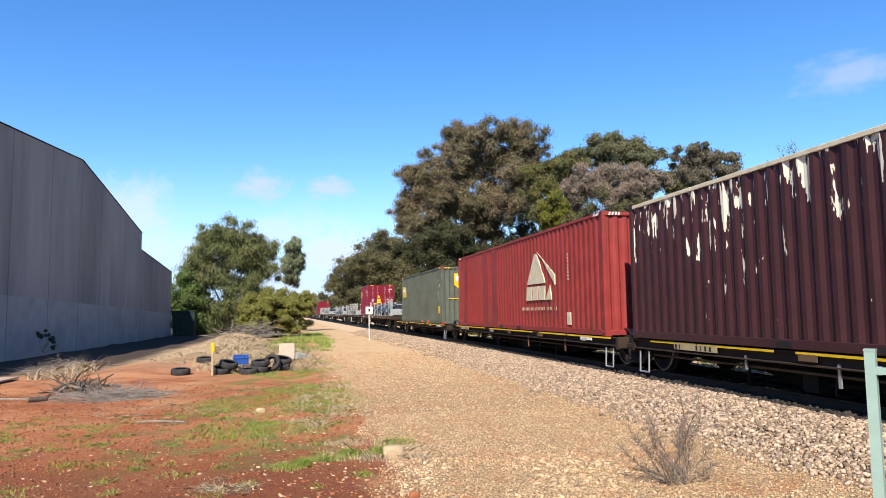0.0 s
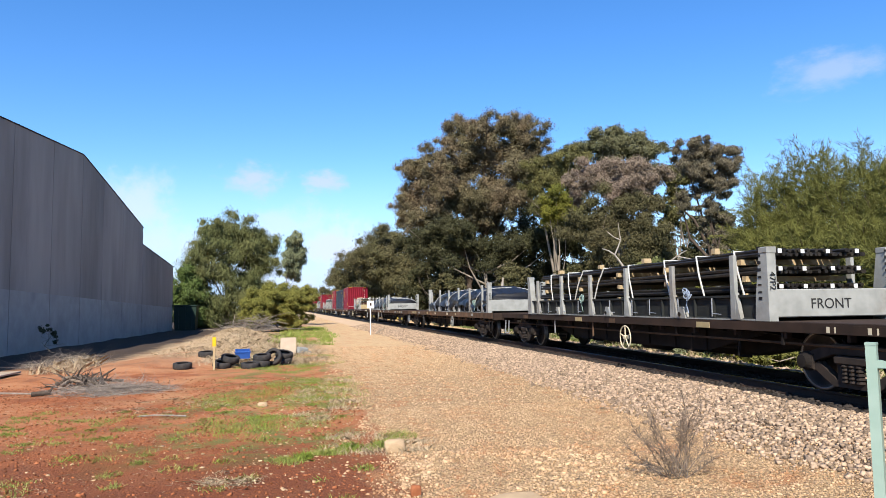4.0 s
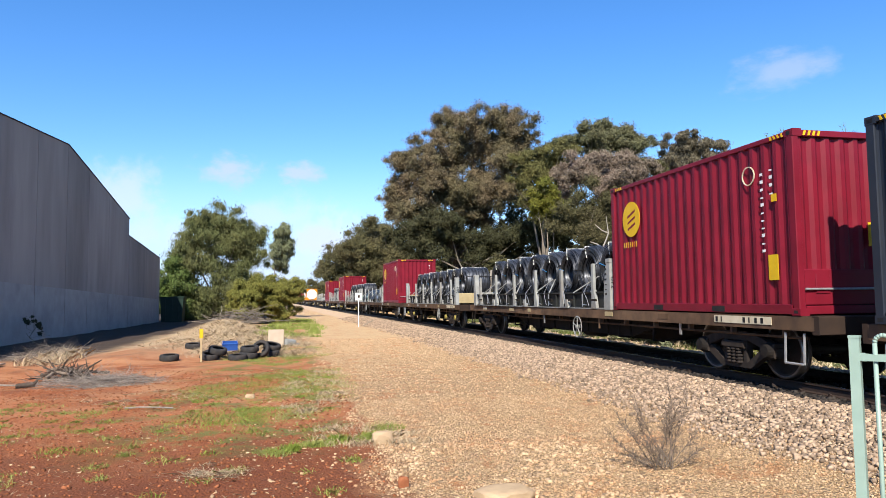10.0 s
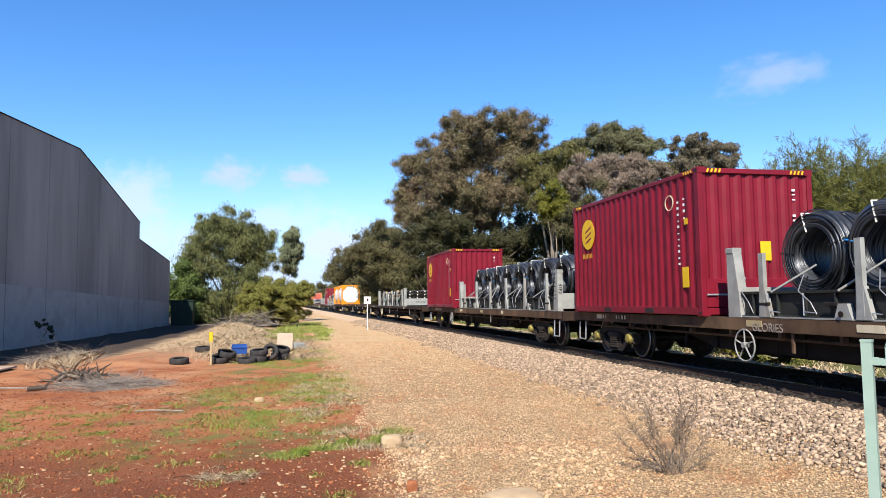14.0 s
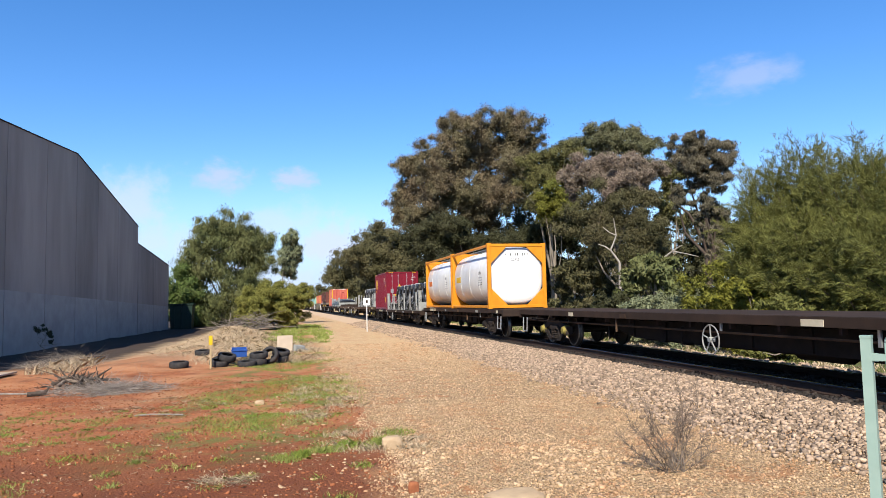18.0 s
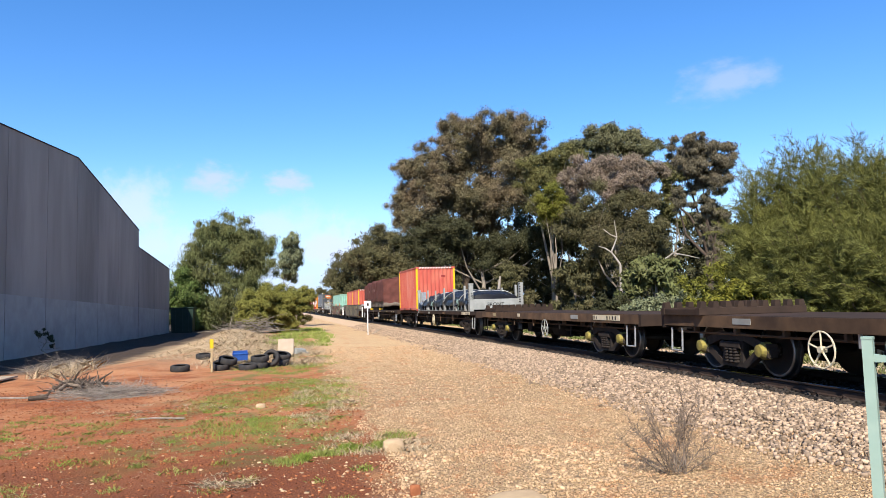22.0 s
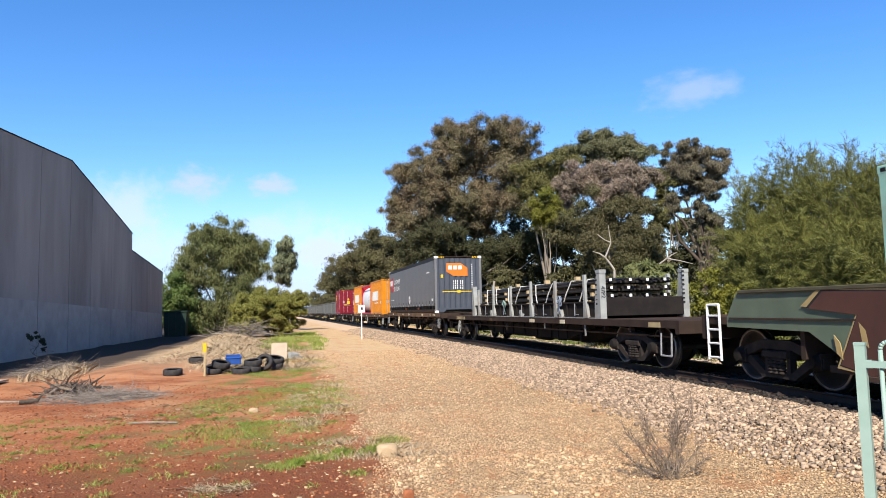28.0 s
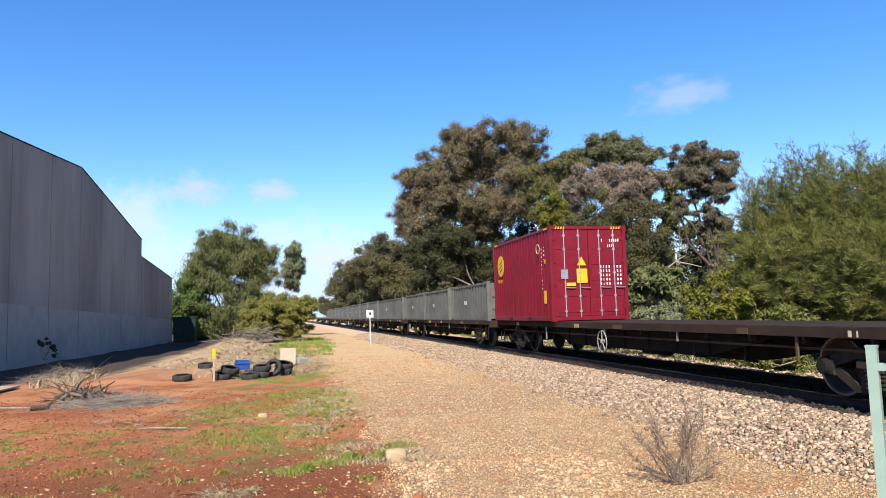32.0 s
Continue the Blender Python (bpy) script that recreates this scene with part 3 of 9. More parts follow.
# ---- concrete wall of the warehouse ----
def make_warehouse():
    """Tilt-up panels in one plane; roofline level, then falling, then a step down to a lower bay."""
    house = thing("warehouse", "grey precast concrete warehouse wall with a sloping roofline", "building")

    def wall_x(y):
        return -11.6 + 0.023 * (y - 30)

    # joints: distance, height of the parapet, height of the plinth coating
    high = [(14.43, 8.19, 2.84), (18.18, 8.41, 2.75), (22.20, 8.66, 2.65), (25.99, 8.88, 2.55), (30.10, 9.13, 2.45), (34.21, 9.38, 2.34), (38.12, 9.62, 2.25), (41.60, 8.94, 2.16), (45.54, 8.15, 2.06), (50.30, 7.20, 1.94)]
    low = [(50.33, 6.02, 1.94), (54.94, 5.57, 1.83), (60.09, 5.05, 1.70)]
    g = 0.02
    for (a, ta, pa), (b, tb, pb) in [*zip(high, high[1:]), *zip(low, low[1:])]:
        ya, yb = a + g, b - g
        xa, xb = wall_x(ya), wall_x(yb)
        bd = Build()
        front = [(xa, ya, -0.4), (xb, yb, -0.4), (xb, yb, tb), (xa, ya, ta)]
        bd.v += front + [(x - 0.18, y, z) for x, y, z in front]
        bd.f += [(0, 1, 2, 3), (7, 6, 5, 4), (0, 4, 5, 1), (1, 5, 6, 2), (2, 6, 7, 3), (3, 7, 4, 0)]
        part("wall_panel", bd, "concrete", house)
        cap = Build()
        cap.v += [(xa + 0.03, ya - g, ta), (xb + 0.03, yb + g, tb), (xb - 0.22, yb + g, tb), (xa - 0.22, ya - g, ta)]
        cap.v += [(x, y, z + 0.05) for x, y, z in cap.v[:4]]
        cap.f += [(0, 1, 2, 3), (4, 7, 6, 5), (0, 4, 5, 1), (1, 5, 6, 2), (2, 6, 7, 3), (3, 7, 4, 0)]
        part("parapet_capping", cap, "deck_dark", house)
        coat = Build()
        coat.v += [(xa + 0.006, ya, -0.4), (xb + 0.006, yb, -0.4), (xb + 0.006, yb, pb), (xa + 0.006, ya, pa)]
        coat.v += [(x - 0.02, y, z) for x, y, z in coat.v[:4]]
        coat.f += [(0, 1, 2, 3), (0, 4, 5, 1), (1, 5, 6, 2), (2, 6, 7, 3), (3, 7, 4, 0)]
        part("plinth_coating", coat, "plinth", house)
    for rows, depth, paint in ((high, 30, "deck_dark"), (low, 12, "concrete")):
        ends = [r for r in rows]
        poly = [(ends[0][0] + 0.05, -0.4), (ends[-1][0] - 0.05, -0.4)] + [(y if 0 < k < len(ends) - 1 else y + (0.05 if k == 0 else -0.05), t - 0.1) for k, (y, t, p) in reversed(list(enumerate(ends)))]
        core = Build()
        for off in (-0.19, -depth):
            core.v += [(wall_x(y) + off, y, z) for y, z in poly]
        k = len(poly)
        core.f += [(a, (a + 1) % k, k + (a + 1) % k, k + a) for a in range(k)] + [tuple(range(k)), tuple(range(2 * k - 1, k - 1, -1))]
        part("building_body", core, paint, house)
    return house


M["plinth"] = mat("pale_sealed_concrete", (0.39, 0.365, 0.335), (0.35, 0.325, 0.30), 2.0, 0.8, stain=(0.22, 0.21, 0.20), stain_amount=0.5, tone=1.0)
make_warehouse()


# ---- vegetation ----
def quick_mesh(name, verts, n_side, material):
    """Mesh of separate n-sided faces from a numpy array of corners."""
    me = bpy.data.meshes.new(name)
    nv = len(verts)
    nf = nv // n_side
    me.vertices.add(nv)
    me.vertices.foreach_set("co", np.ascontiguousarray(verts, dtype=np.float32).ravel())
    me.loops.add(nv)
    me.loops.foreach_set("vertex_index", np.arange(nv, dtype=np.int32))
    me.polygons.add(nf)
    me.polygons.foreach_set("loop_start", np.arange(0, nv, n_side, dtype=np.int32))
    me.materials.append(material)
    me.update(calc_edges=True)
    return me


def unit(a):
    return a / np.maximum(np.linalg.norm(a, axis=1, keepdims=True), 1e-9)


def leaves(rng, blobs, count, length, width, droop=0.3, shell=0.55, fuzz=0.17):
    """Small pointed leaves in the outer shells of ellipsoid clumps (x, y, z, rx, ry, rz), broad ones in their hearts."""
    blobs = np.array(blobs)
    w = (blobs[:, 3] * blobs[:, 4] * blobs[:, 5]) ** (2 / 3)
    out = []
    for n, lo, hi, size in ((int(count * 0.16), 0.0, 0.55, 1.6), (count, shell, 1.0, 1.0)):
        idx = rng.choice(len(blobs), n, p=w / w.sum())
        d = unit(rng.normal(size=(n, 3)))
        r = lo + (hi - lo) * rng.random((n, 1)) ** 0.6
        if size == 1.0:
            r += fuzz * rng.normal(size=(n, 1))
        p = blobs[idx, :3] + d * r * blobs[idx, 3:]
        face = unit(d * 0.75 + rng.normal(size=(n, 3)) * 0.55 + np.array([0, 0, 0.25]))
        a = rng.normal(size=(n, 3)) + np.array([0, 0, -droop * 2])
        a = unit(a - face * (a * face).sum(axis=1, keepdims=True) * 0.8)
        b = unit(np.cross(a, face))
        s = (0.6 + 0.8 * rng.random((n, 1))) * size
        L, W = a * length * s, b * width * s
        out.append(np.stack([p - L * 0.5 + W * 0.5, p - L * 0.3 - W * 0.5, p + L * 0.5], axis=1).reshape(-1, 3))
    return np.concatenate(out)


def crown_blobs(rng, n, cx, cy, z0, z1, r, flat=0.75, top_heavy=0.5):
    """Clumps that fill an uneven crown between z0 and z1."""
    out = []
    for i in range(n):
        t = rng.random() ** (1 - 0.4 * top_heavy)
        z = z0 + (z1 - z0) * t
        lim = r * math.sqrt(max(0.06, 1 - ((t - 0.42) / 0.62) ** 2))
        a, q = rng.random() * 6.283, math.sqrt(rng.random()) * lim
        s = r * (0.20 + 0.17 * rng.random())
        out.append((cx + q * math.cos(a), cy + q * math.sin(a), z - s * flat * 0.75, s, s, s * flat))
    return out


def sprays(rng, blobs, k=7):
    """Breaks every clump into small uneven sprays of foliage."""
    out = []
    for x, y, z, a, b, c in blobs:
        for _ in range(k):
            d = rng.normal(size=3)
            d /= np.linalg.norm(d)
            q = 0.25 + 0.75 * rng.random()
            s = 0.28 + 0.34 * rng.random()
            out.append((x + d[0] * a * q, y + d[1] * b * q, z + d[2] * c * q, a * s, b * s, c * s * (0.7 + 0.6 * rng.random())))
    return out


def trunk_build(rng, x, y, z0, blobs, r, lean=0.0, limbs=12):
    """Tapered trunk with limbs that reach into the clumps."""
    b = Build()
    zc = np.mean([q[2] for q in blobs])
    fork = z0 + (zc - z0) * (0.45 + 0.2 * rng.random())
    pts = [Vector((x, y, z0 - 0.3))]
    for k in range(1, 5):
        t = k / 4
        pts.append(Vector((x + lean * t * t + rng.normal() * 0.08, y + rng.normal() * 0.08, z0 + (fork - z0) * t)))
    for k in range(4):
        b.tube(pts[k], pts[k + 1], r * (1 - 0.13 * k), r * (1 - 0.13 * (k + 1)), 9, caps=False)
    order = rng.permutation(len(blobs))[:limbs]
    for k in order:
        q = Vector(blobs[k][:3])
        s = pts[int(rng.integers(2, 5))]
        mid = s.lerp(q, 0.5) + Vector((rng.normal() * 0.25, rng.normal() * 0.25, -0.08 * (q - s).length))
        rr = r * (0.30 + 0.2 * rng.random())
        b.tube(s, mid, rr, rr * 0.65, 6, caps=False).tube(mid, q, rr * 0.65, rr * 0.2, 6, caps=False)
        e = q + Vector((rng.normal(), rng.normal(), rng.normal() * 0.5)) * blobs[k][3] * 0.7
        b.tube(mid.lerp(q, 0.6), e, rr * 0.3, rr * 0.08, 5, caps=False)
    return b


def tree(name, label, x, y, height, radius, leaf, seed, n_blobs=26, count=26000, base=0.35, length=0.30, width=0.075, droop=0.35, trunk=0.28, lean=0.0, flat=0.75, top_heavy=0.5, extra=(), shell=0.05, bark="bark", limbs=14, split=7, category="tree"):
    rng = np.random.default_rng(seed)
    z0 = land(x, y)
    t = thing(name, label, category)
    t.location = (x, y, z0)
    blobs = crown_blobs(rng, n_blobs, lean, 0, height * base, height, radius, flat, top_heavy)
    blobs += [tuple(e) for e in extra]
    b = trunk_build(rng, 0, 0, 0, blobs, trunk, lean, limbs)
    part("trunk", b, bark, t, smooth=True)
    v = leaves(rng, sprays(rng, blobs, split), count, length, width, droop, shell)
    part("crown", quick_mesh("crown", v, 3, M[leaf]), None, t)
    return t


def far_pos(az, dist):
    return dist * math.sin(radians(az)), dist * math.cos(radians(az))


def lobed_tree(name, label, dist, lobes, leaf, seed, count, length=0.2, width=0.085, droop=0.5, trunk=0.3, n=15, fine=(0.24, 0.42), bark="bark", category="tree", deep=0.6, foot=None, limbs=None, set_back=0.0, fuzz=0.30):
    """Tree whose crown is a heap of lobes, each given by azimuth, elevation and its half angles seen from EYE."""
    rng = np.random.default_rng(seed)
    mid = sum(q[0] for q in lobes) / len(lobes) if foot is None else foot
    x, y = far_pos(mid, dist + set_back)
    z0 = land(x, y)
    t = thing(name, label, category)
    t.location = (x, y, z0)
    half = dist * math.tan(radians(max(abs(q[0] - mid) + q[2] for q in lobes)))
    big, clumps = [], []
    for az, el, w, h in lobes:
        edge = min(1.0, abs(az - mid) * dist * 0.0175 / max(half, 0.1))
        d = dist + rng.uniform(-deep, deep * 0.5) * half * math.sqrt(1 - 0.8 * edge * edge)
        px, py = far_pos(az, d)
        c = (px - x, py - y, EYE.z + d * math.tan(radians(el)) - z0)
        r, rz = d * math.tan(radians(w)) * 1.12, d * math.tan(radians(h)) * 1.12
        big.append((*c, r, r, rz))
        for _ in range(n):
            u = rng.normal(size=3)
            u /= np.linalg.norm(u)
            q = 0.15 + 1.0 * rng.random() ** 0.7
            a = (fine[0] + (fine[1] - fine[0]) * rng.random()) * math.sqrt(r * rz)
            clumps.append((c[0] + u[0] * r * q, c[1] + u[1] * r * q, c[2] + u[2] * rz * q, a * 1.1, a * 1.1, a * 0.85))
    # foliage that bridges neighbouring lobes
    for p in big:
        near = sorted(big, key=lambda o: sum((p[k] - o[k]) ** 2 for k in range(3)))[1:4]
        for o in near:
            for _ in range(n // 4):
                f = 0.25 + 0.5 * rng.random()
                a = (fine[0] + (fine[1] - fine[0]) * rng.random()) * math.sqrt(p[3] * p[5])
                clumps.append(tuple(p[k] + (o[k] - p[k]) * f + rng.normal() * p[5] * 0.35 for k in range(3)) + (a, a, a * 0.85))
    part("trunk", trunk_build(rng, 0, 0, 0, big, trunk, 0.0, limbs or len(big)), bark, t, smooth=True)
    part("crown", quick_mesh("crown", leaves(rng, clumps, count, length, width, droop, 0.30, fuzz), 3, M[leaf]), None, t)
    return t


def plume_tree(label, az, dist, top, spread, seed, n=34, count=52000):
    """Feathery wattle: plumes that rise and lean outward from the foot, each a long brush of needle leaves."""
    rng = np.random.default_rng(seed)
    x, y = far_pos(az, dist)
    z0 = land(x, y)
    t = thing("wattle_tree", label, "tree")
    t.location = (x, y, z0)
    height = EYE.z + dist * math.tan(radians(top)) - z0
    stems, out = Build(), []
    per = count // n
    for k in range(n):
        a = 6.283 * k * 0.618
        lv = (k + 0.5) / n
        rise = height * (0.30 + 0.70 * (1 - lv) ** 0.55) * rng.uniform(0.86, 1.0)
        reach = spread * (0.20 + 0.95 * lv ** 0.6) * rng.uniform(0.75, 1.1)
        start = np.array([0, 0, rise * 0.10])
        end = np.array([reach * math.cos(a), reach * math.sin(a), rise])
        bend = np.array([reach * 0.28 * math.cos(a), reach * 0.28 * math.sin(a), rise * 0.62])
        u = np.linspace(0, 1, 7)[:, None]
        line = (1 - u) ** 2 * start + 2 * u * (1 - u) * bend + u * u * end
        for p, q, w in zip(line, line[1:], np.linspace(0.04, 0.008, 6)):
            stems.tube(tuple(p), tuple(q), w, w * 0.8, 5, caps=False)
        # side sprays along the outer part of the plume
        m = 32
        ut = 0.30 + 0.68 * rng.random((m, 1)) ** 0.8
        base = (1 - ut) ** 2 * start + 2 * ut * (1 - ut) * bend + ut * ut * end
        tang = unit(2 * (1 - ut) * (bend - start) + 2 * ut * (end - bend))
        dirs = unit(tang + rng.normal(size=(m, 3)) * 0.62 + np.array([0, 0, 0.12]))
        ln = height * (0.10 + 0.10 * rng.random((m, 1))) * (1.15 - 0.35 * ut)
        idx = rng.integers(0, m, per)
        along = rng.random((per, 1))
        pos = base[idx] + dirs[idx] * ln[idx] * along + np.array([0, 0, -0.10]) * along ** 2 + rng.normal(size=(per, 3)) * 0.045 * (1.2 - 0.6 * along)
        aim_ = unit(dirs[idx] + rng.normal(size=(per, 3)) * 0.42 + np.array([0, 0, -0.15]))
        side = unit(np.cross(aim_, rng.normal(size=(per, 3))))
        L, W = aim_ * 0.15 * (0.6 + 0.8 * rng.random((per, 1))), side * 0.0085
        out.append(np.stack([pos - W, pos + W, pos + L], axis=1).reshape(-1, 3))
    part("trunk", stems, "brown_limb", t)
    part("crown", quick_mesh("crown", np.concatenate(out), 3, M["leaf_wattle"]), None, t)
    return t


def make_trees():
    # tall gums behind the line: crowns as lobes (azimuth, elevation, half width, half height)
    lobed_tree("gum_tree", "tall gum tree with wide brownish olive crown", 69, (
        (12.5, 14.3, 1.34, 1.09), (15.2, 14.6, 1.42, 0.99), (17.4, 14.6, 1.51, 1.13), (19.0, 13.6, 1.31, 1.44), (11.0, 12.5, 1.24, 1.19), (8.9, 11.5, 1.28, 1.2), (13.9, 12.6, 1.99, 1.46), (16.5, 12.1, 1.98, 1.46), (12.0, 10.8, 1.9, 1.48),
        (9.7, 9.5, 1.71, 1.39), (7.9, 8.6, 1.32, 0.84), (10.5, 7.5, 2.13, 1.31), (13.9, 9.3, 2.13, 1.67), (16.8, 9.7, 2.11, 1.66), (18.7, 11.3, 1.21, 1.19), (8.3, 7.1, 1.04, 0.75), (14.7, 7.0, 2.12, 1.22), (12.2, 8.6, 1.9, 1.3), (15.4, 8.2, 2.0, 1.3), (10.9, 10.4, 1.5, 1.2)), "leaf_brown", 101, 260000, 0.21, 0.085, trunk=0.4, n=22, limbs=22, set_back=4.5, bark="brown_limb")
    lobed_tree("gum_tree", "dark green gum tree with a domed crown", 62, ((24.1, 12.9, 1.62, 0.89), (26.4, 13.0, 1.85, 0.88), (28.2, 11.9, 1.17, 0.88), (22.4, 12.2, 1.01, 0.9), (25.7, 11.8, 1.99, 0.98), (26.0, 9.5, 2.6, 1.6)), "leaf_dome", 102, 68000, 0.20, 0.09)
    lobed_tree("gum_tree", "yellowish olive gum tree behind the railway", 60, ((19.9, 11.1, 1.48, 0.91), (21.9, 11.5, 1.65, 0.91), (19.0, 9.9, 1.02, 0.83), (21.1, 10.1, 1.38, 0.82), (20.5, 8.0, 2.0, 1.4)), "leaf_olive", 103, 56000, 0.20, 0.085)
    lobed_tree("gum_tree", "small tree with bright yellow green crown", 52, ((20.6, 8.5, 1.01, 0.92), (20.0, 7.4, 0.74, 0.69), (21.3, 7.5, 0.64, 0.55)), "leaf_yellow", 104, 16000, 0.16, 0.07, trunk=0.12)
    lobed_tree("gum_tree", "gum tree with pinkish brown crown", 48, ((24.6, 10.5, 2.23, 1.08), (26.8, 10.1, 1.97, 1.12), (22.7, 9.4, 1.18, 1.19), (28.5, 9.5, 1.12, 0.98), (25.9, 8.9, 1.85, 0.9)), "leaf_pink", 105, 76000, 0.17, 0.06, trunk=0.22)
    lobed_tree("gum_tree", "olive gum tree with pale limbs", 44, ((25.1, 7.9, 2.21, 1.18), (27.5, 7.8, 1.39, 1.08), (23.2, 5.4, 1.89, 1.75), (26.1, 3.9, 1.75, 1.36), (28.3, 4.7, 1.29, 1.8), (28.2, 2.4, 1.92, 1.57)), "leaf_euc", 106, 64000, 0.16, 0.055, trunk=0.2)
    lobed_tree("gum_tree", "slender gum tree with sparse grey brown crown", 37, ((30.7, 11.5, 0.84, 0.87), (32.5, 11.8, 0.99, 0.86), (34.1, 10.8, 0.89, 1.11), (31.6, 10.5, 1.04, 1.04), (33.6, 9.4, 0.97, 1.03), (32.3, 9.0, 0.99, 0.87), (33.5, 6.7, 0.61, 1.04), (32.4, 7.0, 0.54, 0.79), (30.4, 7.7, 0.55, 0.88), (33.1, 3.6, 0.61, 0.87)), "leaf_slender", 107, 56000, 0.15, 0.045, droop=0.9, trunk=0.26, n=12, bark="brown_limb", foot=32.6, limbs=6)
    lobed_tree("gum_tree", "yellowish olive gum tree", 50, ((30.9, 9.9, 0.67, 0.79), (29.9, 10.4, 0.6, 0.88), (30.2, 8.6, 0.76, 0.88), (29.8, 6.5, 0.9, 1.2)), "leaf_olive", 108, 18000, 0.17, 0.07, trunk=0.16)
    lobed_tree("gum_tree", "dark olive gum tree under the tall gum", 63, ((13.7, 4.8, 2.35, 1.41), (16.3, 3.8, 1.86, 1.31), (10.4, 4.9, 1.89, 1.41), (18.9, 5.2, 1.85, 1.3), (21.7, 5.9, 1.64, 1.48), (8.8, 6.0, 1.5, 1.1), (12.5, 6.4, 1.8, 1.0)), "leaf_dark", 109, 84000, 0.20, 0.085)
    lobed_tree("gum_tree", "dark gum tree in the railway tree line", 92, ((7.1, 4.4, 1.97, 1.69), (9.2, 3.0, 1.88, 1.41), (12.2, 2.4, 2.35, 1.41), (5.7, 4.8, 1.68, 1.4), (7.2, 6.0, 1.3, 1.0), (4.6, 3.6, 1.3, 1.2), (6.2, 2.0, 1.9, 1.7), (8.2, 1.2, 2.0, 1.5)), "leaf_tier", 110, 100000, 0.26, 0.12, foot=7.6)
    lobed_tree("gum_tree", "gum tree further down the railway line", 125, ((3.9, 3.2, 1.39, 1.49), (2.6, 2.2, 0.9, 1.0), (2.8, 1.7, 1.1, 1.3), (4.7, 2.1, 1.39, 1.59), (3.6, 0.4, 1.5, 1.3), (5.0, 0.6, 1.4, 1.5)), "leaf_tier", 111, 46000, 0.32, 0.15)
    lobed_tree("gum_tree", "gum tree far down the railway line", 190, ((1.9, 1.1, 0.73, 0.74), (1.3, 0.8, 0.55, 0.55), (2.2, 0.5, 0.6, 0.5)), "leaf_tier", 112, 14000, 0.42, 0.2)
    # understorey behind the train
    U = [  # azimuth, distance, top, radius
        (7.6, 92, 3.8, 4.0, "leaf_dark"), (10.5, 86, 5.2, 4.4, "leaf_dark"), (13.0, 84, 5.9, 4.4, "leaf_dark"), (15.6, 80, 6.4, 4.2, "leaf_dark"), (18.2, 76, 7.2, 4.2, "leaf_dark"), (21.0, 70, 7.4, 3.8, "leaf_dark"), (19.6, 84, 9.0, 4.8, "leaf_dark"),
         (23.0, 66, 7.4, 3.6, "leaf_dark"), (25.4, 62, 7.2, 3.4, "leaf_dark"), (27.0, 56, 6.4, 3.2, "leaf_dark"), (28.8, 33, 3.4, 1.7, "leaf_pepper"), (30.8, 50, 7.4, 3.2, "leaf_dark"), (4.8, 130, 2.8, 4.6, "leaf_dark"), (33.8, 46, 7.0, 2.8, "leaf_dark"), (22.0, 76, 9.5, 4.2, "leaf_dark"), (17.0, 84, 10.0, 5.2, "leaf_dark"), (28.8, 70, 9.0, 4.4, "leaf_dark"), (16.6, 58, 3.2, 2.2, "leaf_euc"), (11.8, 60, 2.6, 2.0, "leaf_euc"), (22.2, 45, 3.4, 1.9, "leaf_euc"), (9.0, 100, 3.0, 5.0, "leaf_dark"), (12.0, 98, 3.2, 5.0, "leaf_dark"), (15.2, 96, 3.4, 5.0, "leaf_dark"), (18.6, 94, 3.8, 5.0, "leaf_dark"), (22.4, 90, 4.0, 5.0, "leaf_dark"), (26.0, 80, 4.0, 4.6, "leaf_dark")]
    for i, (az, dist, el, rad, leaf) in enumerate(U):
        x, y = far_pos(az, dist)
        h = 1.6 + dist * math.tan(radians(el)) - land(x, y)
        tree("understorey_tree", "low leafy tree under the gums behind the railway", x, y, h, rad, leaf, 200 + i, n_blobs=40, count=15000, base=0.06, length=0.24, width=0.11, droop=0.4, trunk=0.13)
    # feathery wattles beside the line
    for i, (az, dist, top, spread, n) in enumerate(((36.6, 25, 10.2, 1.25, 30), (39.4, 24.5, 11.3, 1.3, 34), (42.2, 23.5, 11.4, 1.45, 36), (45.2, 22.5, 11.2, 1.7, 36), (49.5, 21.5, 12.0, 2.2, 34), (36.6, 23.5, 5.6, 1.3, 30), (39.6, 22.0, 6.2, 1.4, 30), (42.8, 21.0, 6.2, 1.5, 30), (46.6, 20.0, 6.6, 1.8, 30))):
        plume_tree("feathery green wattle tree beside the railway", az, dist, top, spread, 300 + i, n)
    for i, (az, dist, h, rad, leaf) in enumerate(((30.5, 25, 1.9, 1.4, "leaf_grey"), (28.0, 27, 1.7, 1.3, "leaf_grey"), (34.0, 24, 2.9, 1.5, "leaf_yellow"), (35.6, 22.5, 2.3, 1.2, "leaf_yellow"), (32.2, 26, 2.0, 1.4, "leaf_pepper"), (38, 20.5, 1.8, 1.3, "leaf_wattle"), (25.5, 30, 2.0, 1.5, "leaf_dark"))):
        x, y = far_pos(az, dist)
        tree("shrub", "bushy shrub beside the railway", x, y, h, rad, leaf, 330 + i, n_blobs=20, count=12000, base=0.10, length=0.15, width=0.04, droop=-0.2, trunk=0.05, limbs=10, category="shrub")
